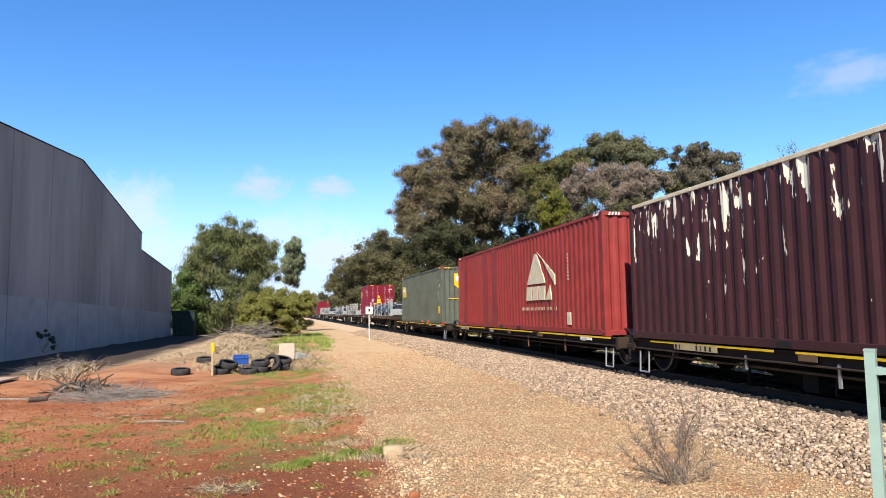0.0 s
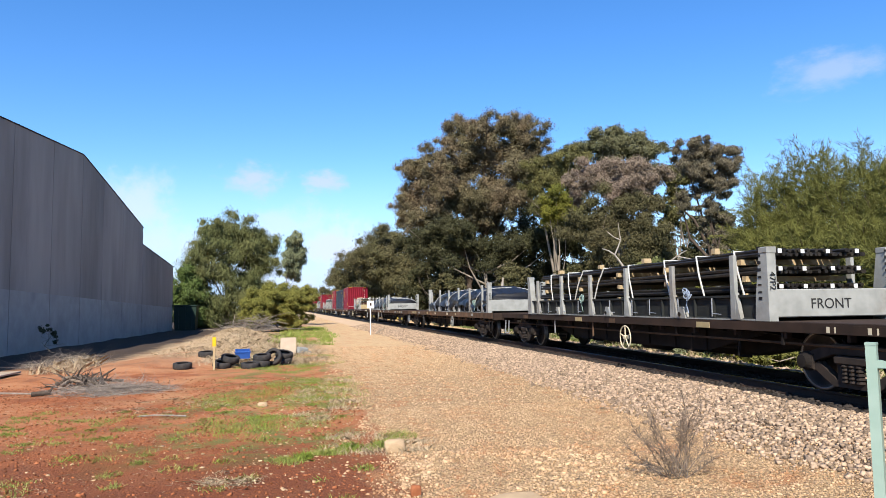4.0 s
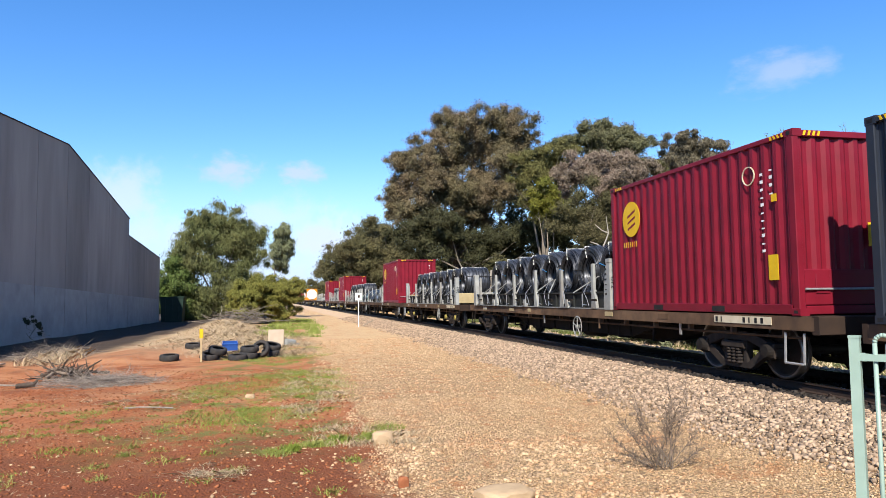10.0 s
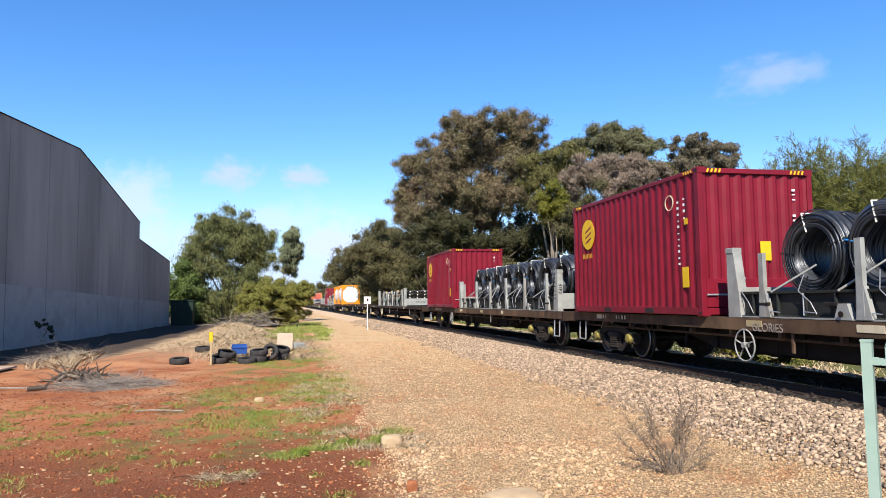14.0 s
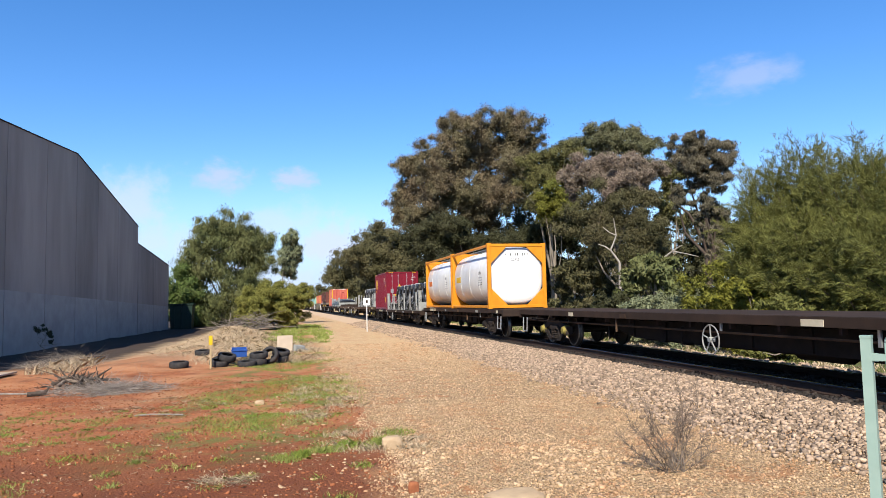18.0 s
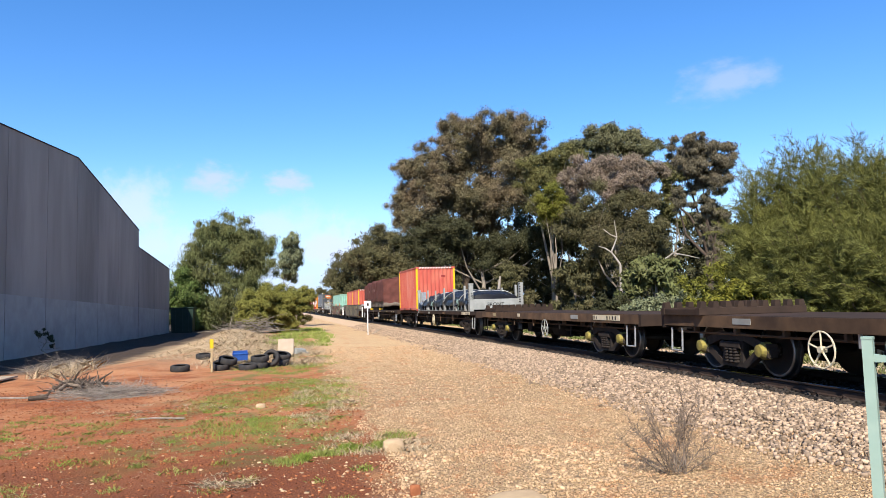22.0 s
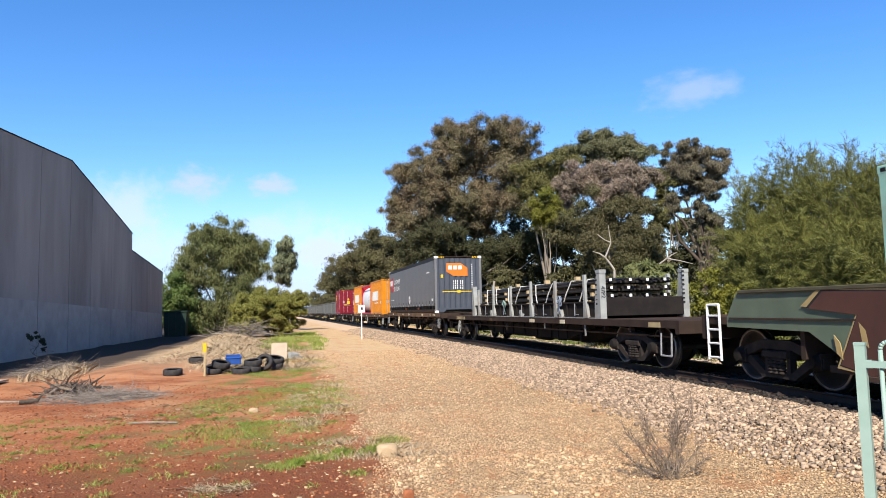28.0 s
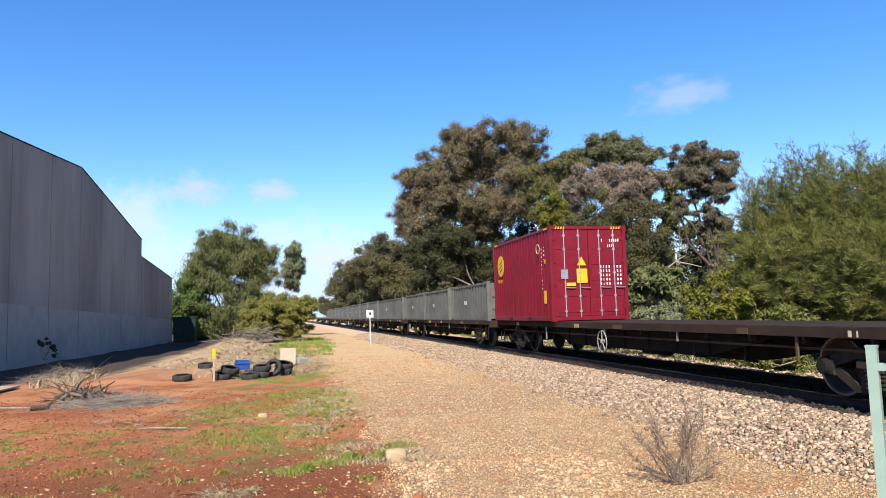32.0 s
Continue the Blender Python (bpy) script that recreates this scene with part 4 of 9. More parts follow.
    # left of the track
    lobed_tree("pepper_tree", "large weeping green tree beyond the concrete wall", 68, ((-7.0, 6.2, 1.37, 1.24), (-8.1, 4.9, 1.26, 1.33), (-5.8, 6.3, 1.3, 1.16), (-4.3, 5.7, 1.49, 1.08), (-3.4, 4.7, 0.97, 1.09), (-8.3, 3.1, 1.26, 1.68), (-6.1, 4.0, 1.94, 1.79), (-4.0, 3.5, 1.67, 1.72), (-6.6, 0.9, 2.14, 2.0), (-8.6, 0.9, 1.42, 1.98), (-4.0, 0.9, 1.58, 1.62), (-6.5, -0.7, 2.2, 1.2), (-8.4, -0.7, 1.5, 1.2)),
               "leaf_pepper", 401, 120000, 0.26, 0.06, droop=1.3, trunk=0.25, n=16)
    lobed_tree("green_tree", "leafy green tree at the end of the wall", 66, ((-9.6, 1.8, 0.98, 1.22), (-9.0, 0.0, 1.16, 1.4), (-9.9, -0.2, 0.65, 1.22)), "leaf_green", 402, 26000, 0.22, 0.09, trunk=0.15)
    lobed_tree("slender_gum", "slender weeping gum with sparse drooping leaves", 64, ((-1.1, 5.2, 0.63, 0.73), (-1.4, 3.8, 0.67, 0.82), (-0.7, 3.8, 0.68, 0.92), (-1.2, 2.7, 0.58, 0.6)), "leaf_grey", 403, 20000, 0.28, 0.06, droop=1.5, trunk=0.10, foot=-1.9)
    lobed_tree("acacia_bush", "rounded olive green acacia bush beside the gravel track", 51, ((-3.7, 0.3, 1.49, 1.26), (-1.8, 0.8, 1.79, 1.23), (-0.2, 0.7, 1.08, 0.82), (-2.7, -0.7, 1.77, 1.09), (-4.4, -0.4, 0.78, 0.99), (-1.1, -0.6, 1.16, 1.0)), "leaf_bush", 404, 120000, 0.15, 0.05, droop=-0.2, trunk=0.08, n=40, fine=(0.18, 0.32), category="bush", foot=-2.4, fuzz=0.12)


M["leaf_bush"] = leaf_mat("olive_acacia_leaf", (0.19, 0.19, 0.042), (0.23, 0.22, 0.052))
M["leaf_dome"] = leaf_mat("dusty_green_gum_leaf", (0.125, 0.132, 0.062), (0.15, 0.145, 0.075))
M["leaf_tier"] = leaf_mat("brown_green_gum_leaf", (0.128, 0.114, 0.052), (0.105, 0.10, 0.043))
M["leaf_olive"] = leaf_mat("yellowish_olive_leaf", (0.160, 0.148, 0.044), (0.132, 0.128, 0.048))
M["leaf_slender"] = leaf_mat("grey_olive_leaf", (0.175, 0.148, 0.098), (0.118, 0.106, 0.066))
M["leaf_pink"] = leaf_mat("pinkish_brown_leaf", (0.27, 0.20, 0.155), (0.20, 0.16, 0.115))
M["brown_limb"] = mat("dark_brown_gum_bark", (0.10, 0.075, 0.055), (0.07, 0.05, 0.038), 4, 0.9, bump=0.5, stretch=(1, 1, 0.3))
make_trees()


def bare_tree(label, limbs, material="pale_limb"):
    """Leafless forked tree: each limb is a line of points from thick to thin."""
    t = thing("bare_tree", label, "tree")
    x, y, z = limbs[0][1][0]
    t.location = (x, y, land(x, y))
    for i, (r, pts) in enumerate(limbs):
        q = [Vector(p) - Vector((x, y, land(x, y))) for p in pts]
        if i == 0:
            q[0].z = -0.2
        b = Build()
        for k, (p, e) in enumerate(zip(q, q[1:])):
            m = p.lerp(e, 0.5) + Vector((noise.noise(p * 3) * 0.12, 0, noise.noise(e * 3) * 0.12))
            r1 = r * (1 - (k + 0.5) / len(q))
            b.tube(p, m, r * (1 - k / len(q)), r1, 7, caps=False).tube(m, e, r1, r * (1 - (k + 1) / len(q)), 7, caps=False)
        part("trunk" if i == 0 else "limb", b, material, t, smooth=True)
    return t


M["pale_limb"] = mat("bleached_gum_limb", (0.420, 0.375, 0.323), (0.300, 0.262, 0.217), 3, 0.8, bump=0.3, stretch=(1, 1, 0.3))
bare_tree("bleached leafless forked gum among the trees", ((0.085, [[15.65, 32.42, 0.92], [15.69, 32.4, 3.36], [15.31, 32.58, 4.02], [14.75, 32.84, 4.35]]), (0.045, [[15.31, 32.58, 4.02], [15.59, 32.45, 4.77], [15.5, 32.49, 5.66]]), (0.035, [[15.59, 32.45, 4.77], [15.0, 32.73, 5.22]])))
bare_tree("pale leafless branching gum among the trees", ((0.07, [[16.61, 30.81, 1.43], [16.9, 30.65, 3.33], [17.45, 30.34, 3.78], [18.46, 29.74, 3.47]]), (0.035, [[17.45, 30.34, 3.78], [17.86, 30.1, 4.05]])))
bare_tree("short pale gum trunk in the shade", ((0.2, [[12.05, 42.32, 0.68], [12.04, 42.32, 1.93], [12.2, 42.27, 3.29]]),))
bare_tree("dark gum trunk forking upwards", ((0.28, [[24.6, 38.87, 0.64], [24.71, 38.8, 3.2], [24.59, 38.88, 5.57], [25.02, 38.6, 7.57]]), (0.12, [[24.66, 38.83, 4.66], [23.91, 39.3, 6.75], [23.02, 39.82, 7.74]])), "brown_limb")


# ---- drifting clouds ----
def cloud_mat(name, density):
    """Soft white vapour: thins out towards the edge of the puff and in wisps."""
    m = bpy.data.materials.new(name)
    m.use_nodes = True
    n, l = m.node_tree.nodes, m.node_tree.links
    n.clear()
    tc = n.new("ShaderNodeTexCoord")
    ln = n.new("ShaderNodeVectorMath")
    ln.operation = "LENGTH"
    l.new(tc.outputs["Object"], ln.inputs[0])
    oi = n.new("ShaderNodeObjectInfo")
    no = n.new("ShaderNodeTexNoise")
    no.noise_dimensions = "4D"
    no.inputs["Scale"].default_value, no.inputs["Detail"].default_value, no.inputs["Roughness"].default_value = 1.7, 7, 0.58
    l.new(tc.outputs["Object"], no.inputs["Vector"])
    mu = n.new("ShaderNodeMath")
    mu.operation = "MULTIPLY"
    mu.inputs[1].default_value = 40.0
    l.new(oi.outputs["Random"], mu.inputs[0])
    l.new(mu.outputs[0], no.inputs["W"])
    ad = n.new("ShaderNodeMath")
    ad.operation = "MULTIPLY_ADD"
    ad.inputs[1].default_value = -1.9
    l.new(no.outputs["Fac"], ad.inputs[0])
    l.new(ln.outputs["Value"], ad.inputs[2])
    r = n.new("ShaderNodeMapRange")
    r.interpolation_type = "SMOOTHSTEP"
    r.inputs["From Min"].default_value, r.inputs["From Max"].default_value, r.inputs["To Max"].default_value = 0.0, -0.9, density
    l.new(ad.outputs[0], r.inputs["Value"])
    tr, em, mx, out = n.new("ShaderNodeBsdfTransparent"), n.new("ShaderNodeEmission"), n.new("ShaderNodeMixShader"), n.new("ShaderNodeOutputMaterial")
    # the vapour's sunlit brightness is given as emission
    em.inputs["Color"].default_value, em.inputs["Strength"].default_value = (0.72, 0.77, 1.0, 1), 0.56
    l.new(r.outputs[0], mx.inputs[0])
    l.new(tr.outputs[0], mx.inputs[1])
    l.new(em.outputs[0], mx.inputs[2])
    l.new(mx.outputs[0], out.inputs[0])
    return m


M["cloud"] = cloud_mat("white_vapour", 0.68)
M["thin_cloud"] = cloud_mat("thin_vapour", 0.42)
CLOUDS = []


def make_cloud(label, az0, az1, el, dist, wide, high, material="cloud"):
    """Shallow dome of vapour that drifts from az0 to az1; wide and high are half angles."""
    c = thing("cloud", label, "cloud", "small clouds in the sky")
    b = Build()
    k = 24
    b.v.append((0, 0, 0))
    for ring in range(1, 7):
        q = 1.25 * ring / 6
        b.v += [(q * math.cos(6.2832 * i / k), q * math.sin(6.2832 * i / k), -0.25 * q * q) for i in range(k)]
    b.f += [(0, 1 + i, 1 + (i + 1) % k) for i in range(k)]
    b.f += [(1 + r * k + i, 1 + (r + 1) * k + i, 1 + (r + 1) * k + (i + 1) % k, 1 + r * k + (i + 1) % k) for r in range(5) for i in range(k)]
    size = Matrix.Diagonal((dist * math.tan(radians(wide)), dist * math.tan(radians(high)), dist * math.tan(radians(high)), 1))
    part("vapour", b, material, c, at=size, smooth=True)
    rows = []
    for t in range(0, 33, 4):
        x, y = far_pos(az0 + (az1 - az0) * t / 32, dist)
        p = Vector((x, y, EYE.z + dist * math.tan(radians(el))))
        rows.append((t, look(p, p + (p - EYE))))
    CLOUDS.append((c, rows))


make_cloud("small faint white cloud high in the blue sky", 42.4, 30.7, 16.3, 2200, 4.4, 2.2, "thin_cloud")
make_cloud("small pinkish white cloud beside the tall gums", -3.7, -8.6, 10.2, 2800, 3.2, 2.0)
make_cloud("small thin cloud beside the tall gums", 1.9, -2.7, 10.3, 2900, 2.6, 1.4)


# ---- small things on the ground ----
def scatter_points(rng, n, xr, yr, keep=None):
    pts = []
    while len(pts) < n:
        x, y = rng.uniform(*xr), rng.uniform(*yr)
        if keep is None or keep(x, y):
            pts.append((x, y, land(x, y)))
    return np.array(pts)


BOX = np.array([(-1, -1, -1), (1, -1, -1), (1, 1, -1), (-1, 1, -1), (-1, -1, 1), (1, -1, 1), (1, 1, 1), (-1, 1, 1)], dtype=float)
BOX_F = np.array([(0, 3, 2, 1), (4, 5, 6, 7), (0, 1, 5, 4), (1, 2, 6, 5), (2, 3, 7, 6), (3, 0, 4, 7)])


def stones(name, label, material, pts, size, seed, flat=0.6, sink=0.25):
    """Many small broken stones in one mesh: squashed, twisted blocks with knocked-in corners."""
    rng = np.random.default_rng(seed)
    n = len(pts)
    v = BOX[None] * (0.55 + 0.5 * rng.random((n, 8, 3)))
    s = size[0] + (size[1] - size[0]) * rng.random((n, 1, 1)) ** 2
    v = v * s * 0.5 * np.array([1, 1, flat])
    a, b = rng.random(n) * 6.283, rng.normal(size=n) * 0.45
    ca, sa, cb, sb = np.cos(a)[:, None], np.sin(a)[:, None], np.cos(b)[:, None], np.sin(b)[:, None]
    x, y, z = v[:, :, 0], v[:, :, 1], v[:, :, 2]
    y, z = y * cb - z * sb, y * sb + z * cb
    x, y = x * ca - y * sa, x * sa + y * ca
    v = np.stack([x, y, z + s[:, :, 0] * (0.5 * flat - sink)], axis=2) + pts[:, None, :]
    f = (BOX_F[None] + (np.arange(n) * 8)[:, None, None]).reshape(-1, 4)
    me = bpy.data.meshes.new(name)
    me.vertices.add(n * 8)
    me.vertices.foreach_set("co", v.astype(np.float32).ravel())
    me.loops.add(f.size)
    me.loops.foreach_set("vertex_index", f.astype(np.int32).ravel())
    me.polygons.add(len(f))
    me.polygons.foreach_set("loop_start", np.arange(0, f.size, 4, dtype=np.int32))
    me.materials.append(M[material])
    me.update(calc_edges=True)
    return tagged(new(name, me), label, "stones", kind="stuff")


def blades(name, label, material, pts, height, seed, width=0.010, spread=0.5, category="grass"):
    rng = np.random.default_rng(seed)
    n = len(pts)
    h = (height[0] + (height[1] - height[0]) * rng.random((n, 1)))
    a = rng.random((n, 1)) * 6.283
    side = np.concatenate([np.cos(a), np.sin(a), np.zeros((n, 1))], axis=1) * width
    lean = rng.normal(size=(n, 3)) * spread * h
    lean[:, 2] = 0
    up = np.zeros((n, 3))
    up[:, 2] = h[:, 0]
    base = pts - np.array([0, 0, 0.01])
    mid = base + up * 0.55 + lean * 0.35
    v = np.stack([base - side, base + side, mid + side * 0.7, base + up * (1 - 0.25 * np.abs(lean).sum(1, keepdims=True)) + lean, mid - side * 0.7], axis=1)
    ob = new(name, quick_mesh(name, v.reshape(-1, 3), 5, M[material]))
    return tagged(ob, label, category, kind="stuff")


def tufts(rng, centres, per, radius):
    out = []
    for x, y in centres:
        r = radius * (0.5 + rng.random())
        for _ in range(int(per * (0.5 + rng.random()))):
            a, q = rng.random() * 6.283, r * rng.random() ** 0.7
            px, py = x + q * math.cos(a), y + q * math.sin(a)
            out.append((px, py, land(px, py)))
    return np.array(out)


def make_ground_cover():
    rng = np.random.default_rng(5)

    def ballast(x, y):
        d = track_x(y) - x
        return 1.30 < abs(d) < 4.2 and rng.random() < 1.15 - 0.62 * max(0, abs(d) - 1.9 - 0.5 * noise.noise((y * 0.8, 0, 0)))

    def bed(x, y):
        d = track_x(y) - x
        return abs(d) < 1.34 and abs(abs(d) - 0.752) > 0.10

    stones("ballast", "grey brown crushed stone ballast along the rails", "stone", scatter_points(rng, 31000, (4.2, 8.1), (4.0, 26), ballast), (0.025, 0.066), 1, 0.85, 0.08)
    stones("ballast", "grey brown crushed stone ballast along the rails", "stone", scatter_points(rng, 11000, (3.4, 8.0), (26, 62), ballast), (0.04, 0.09), 2, 0.7, 0.12)
    stones("ballast", "grey brown crushed stone ballast between and beyond the rails", "stone", scatter_points(rng, 3500, (9.0, 12.0), (4.0, 40), ballast), (0.06, 0.14), 3, 0.7, 0.12)
    stones("track_bed", "near-black ballast between the sleepers", "stone_dark", scatter_points(rng, 7000, (6.8, 10.2), (4.0, 40), bed), (0.05, 0.10), 9, 0.7, 0.2)

    def track_bed(x, y):
        return x + 0.02 * y + 0.5 * noise.noise((x, y, 1)) > 1.0 and track_x(y) - x > 2.5 + 0.5 * noise.noise((x * 1.5, y * 1.5, 4))

    stones("gravel", "tan gravel of the service track", "gravel", scatter_points(rng, 32000, (0.6, 6.6), (4.6, 12), track_bed), (0.007, 0.026), 4, 0.8, 0.08)
    stones("gravel", "tan gravel of the service track", "gravel", scatter_points(rng, 15000, (0.3, 6.4), (12, 30), track_bed), (0.014, 0.042), 5, 0.7, 0.10)

    def coarse(x, y):
        return noise.noise((x * 0.9, y * 0.9, 5)) > -0.1

    stones("coarse_gravel", "loose pale stones on the gravel edge", "gravel", scatter_points(rng, 1500, (0.9, 3.4), (4.8, 8.2), coarse), (0.015, 0.055), 6, 0.6, 0.14)
    stones("earth_clods", "clods and pebbles on the red earth", "clod", scatter_points(rng, 13000, (-7.5, 0.9), (5, 18)), (0.006, 0.034), 7, 0.7, 0.15)
    stones("pebbles", "pale pebbles scattered on the red earth", "gravel", scatter_points(rng, 240, (-4.5, 0.8), (5, 10)), (0.012, 0.055), 8, 0.5, 0.25)
    # green grass in strips and tufts
    g = [(rng.uniform(-1.9, 0.9), rng.uniform(9.5, 26)) for _ in range(420)]
    g = [(x, y) for x, y in g if noise.noise((x * 0.7, y * 0.45, 2)) > -0.02]
    blades("green_grass", "fresh green grass beside the gravel track", "grass", tufts(rng, g, 130, 0.42), (0.015, 0.065), 11, 0.004, 0.6)
    g = [(0.35 + 0.17 * k + rng.normal() * 0.05, 8.45 + 0.14 * k + rng.normal() * 0.12) for k in range(-3, 6)]
    blades("green_grass", "thick green grass tuft by a stone", "grass", tufts(rng, g, 420, 0.20), (0.025, 0.105), 12, 0.0028, 0.45)
    g = [(rng.uniform(-4.6, 0.6), rng.uniform(5.6, 13)) for _ in range(120)]
    blades("weeds", "small green weeds on the red earth", "grass", tufts(rng, g, 90, 0.17), (0.015, 0.06), 13, 0.0045, 0.9)
    g = [(rng.uniform(-1.6, 1.2), rng.uniform(30, 60)) for _ in range(90)]
    blades("green_grass", "patchy green grass under the bushes", "grass", tufts(rng, g, 60, 0.6), (0.06, 0.22), 14, 0.02, 0.4)
    # straw
    g = [(rng.normal(-3.2, 1.1), rng.uniform(24, 46)) for _ in range(240)]
    blades("dry_grass", "dry straw grass on the earth mound", "drygrass", tufts(rng, g, 110, 0.6), (0.03, 0.12), 15, 0.0032, 0.9)
    g = [(rng.uniform(-3.4, 0.6), rng.uniform(21.5, 34)) for _ in range(300)]
    blades("dry_grass", "dry straw grass around the old tyres", "drygrass", tufts(rng, g, 55, 0.4), (0.04, 0.20), 16, 0.0035, 0.8)
    g = [(rng.uniform(-7.6, -6.4), rng.uniform(21, 25)) for _ in range(16)]
    blades("dry_grass", "tall dry grass at the foot of the wall", "drygrass", tufts(rng, g, 45, 0.35), (0.12, 0.42), 17, 0.007, 0.7)
    g = [(rng.uniform(0.2, 1.5), rng.uniform(8.2, 9.6)) for _ in range(16)] + [(rng.uniform(-0.2, 0.9), rng.uniform(11, 17)) for _ in range(30)]
    blades("dry_grass", "grey dry grass beside the gravel track", "drygrass", tufts(rng, g, 90, 0.22), (0.025, 0.10), 18, 0.0032, 0.8)
    g = [(rng.uniform(11.8, 16), rng.uniform(8, 60)) for _ in range(420)]
    blades("green_grass", "low green weeds beyond the railway", "weed", tufts(rng, g, 45, 0.6), (0.04, 0.15), 19, 0.015, 0.6)
    g = [(rng.uniform(11.5, 17), rng.uniform(6, 40)) for _ in range(200)]
    stones("pebbles", "small brown stones scattered on the red earth", "clod", scatter_points(rng, 320, (-5.5, 0.9), (5, 14)), (0.02, 0.06), 22, 0.55, 0.25)
    stones("pebbles", "pale stones spilled from the gravel edge", "gravel", scatter_points(rng, 900, (-0.6, 1.3), (5, 18)), (0.012, 0.05), 23, 0.55, 0.25)
    g2 = [(rng.uniform(-6.5, 0.6), rng.uniform(5.4, 17)) for _ in range(240)]
    blades("straw_litter", "short straw and twig litter on the red earth", "drygrass", tufts(rng, g2, 14, 0.30), (0.012, 0.03), 24, 0.0045, 2.6)
    g2 = [(rng.normal(-0.75, 0.22), rng.normal(7.3, 0.10)) for _ in range(12)] + [(rng.normal(-2.3, 0.5), rng.normal(13.5, 0.5)) for _ in range(22)]
    blades("straw_litter", "flattened patch of pale dry straw on the red earth", "drygrass", tufts(rng, g2, 50, 0.16), (0.012, 0.05), 25, 0.005, 2.2)
    blades("dry_grass", "dry straw beyond the railway", "drygrass", tufts(rng, g, 45, 0.6), (0.04, 0.18), 20, 0.012, 0.6)


M["clod"] = mat("red_earth_clod", (0.36, 0.13, 0.056), (0.24, 0.085, 0.038), 9, 0.95, island=0.45)
make_ground_cover()


def rock(name, label, x, y, sx, sy, sz, material, seed, turn=0):
    bm = bmesh.new()
    bmesh.ops.create_icosphere(bm, subdivisions=3, radius=1)
    for v in bm.verts:
        k = 1 + 0.22 * noise.noise(v.co * 1.3 + Vector((seed, 0, 0))) + 0.06 * noise.noise(v.co * 5 + Vector((0, seed, 0)))
        c = v.co * k
        c = Vector([math.copysign(min(abs(q), 0.82), q) for q in c])
        v.co = Vector((c.x * sx, c.y * sy, c.z * sz))
    me = bpy.data.meshes.new(name)
    bm.to_mesh(me)
    bm.free()
    me.materials.append(M[material])
    ob = new(name, me)
    ob.matrix_basis = pose(x, y, land(x, y) + sz * 0.55, 0, 0, turn)
    return tagged(ob, label, "rock")


rock("stone_block", "pale tan stone lying in the grass", 1.03, 8.42, 0.145, 0.11, 0.10, "rock", 3)
rock("stone_block", "flat tan stone half buried in gravel", 1.80, 5.92, 0.30, 0.22, 0.07, "rock", 7, 20)
rock("dark_stone", "small dark stone on the red earth", 0.98, 6.45, 0.06, 0.05, 0.07, "clod", 9)
rock("stone_block", "small pale stone in the grass", -0.8, 13.0, 0.10, 0.08, 0.06, "rock", 12)


def make_gate():
    """Mint green pedestrian fence: square post, rails and hoop-topped pickets."""
    g = thing("pedestrian_fence", "mint green steel fence with hoop topped pickets", "fence")
    x0, y0 = 2.662, 2.885
    z0, zt = land(x0, y0), 1.380
    d = Vector((0.80, 0.60, 0))
    n = Vector((-0.60, 0.80, 0))

    def sq(p, z_lo, z_hi, w, c=0.006):
        b = Build()
        a, e = d * w / 2, n * w / 2
        ring = [a + e, -a + e, -a - e, a - e]
        b.prism([((p + r).x, (p + r).y) for r in ring], "z", z_lo, z_hi)
        return b

    for k in range(2):
        p = Vector((x0, y0, 0)) + Vector((0.57, -0.82, 0)) * 2.35 * k
        post = part("post", sq(p, z0 - 0.2, zt, 0.046), "mint_post", g)
        cap = sq(p, zt, zt + 0.012, 0.050)
        part("post_cap", cap, "mint_post", post)
    f = Vector((0.57, -0.82, 0))
    e = Vector((0.82, 0.57, 0))
    o = Vector((x0, y0, 0))
    for z in (zt - 0.092, 0.02):
        for side in (-1, 1):
            b = Build()
            a, c = o + f * 0.02 + e * side * 0.016 + Vector((0, 0, z)), o + f * 2.32 + e * side * 0.016 + Vector((0, 0, z))
            r = [e * 0.004 + Vector((0, 0, 0.016)), -e * 0.004 + Vector((0, 0, 0.016)), -e * 0.004 - Vector((0, 0, 0.016)), e * 0.004 - Vector((0, 0, 0.016))]
            b.v += [tuple(a + q) for q in r] + [tuple(c + q) for q in r]
            b.f += [(0, 1, 2, 3), (7, 6, 5, 4)] + [(i, (i + 1) % 4, 4 + (i + 1) % 4, 4 + i) for i in range(4)]
            part("rail", b, "mint_post", g)
        part("bracket", sq(o + f * 0.032, z - 0.02, z + 0.02, 0.026), "mint_post", g)
    for k in range(13):
        s = 0.084 + 0.165 * k
        p, q = o + f * s, o + f * (s + 0.07)
        c = (p + q) / 2
        pts = [(p.x, p.y, z0 + 0.08), (p.x, p.y, zt - 0.022)]
        for j in range(1, 8):
            a = math.pi * j / 8
            m = c - f * 0.035 * math.cos(a)
            pts.append((m.x, m.y, zt - 0.022 + 0.038 * math.sin(a)))
        pts += [(q.x, q.y, zt - 0.022), (q.x, q.y, z0 + 0.08)]
        part("hoop_picket", Build().path(pts, 0.0105, 8), "mint_post", g, smooth=True)
    return g


make_gate()


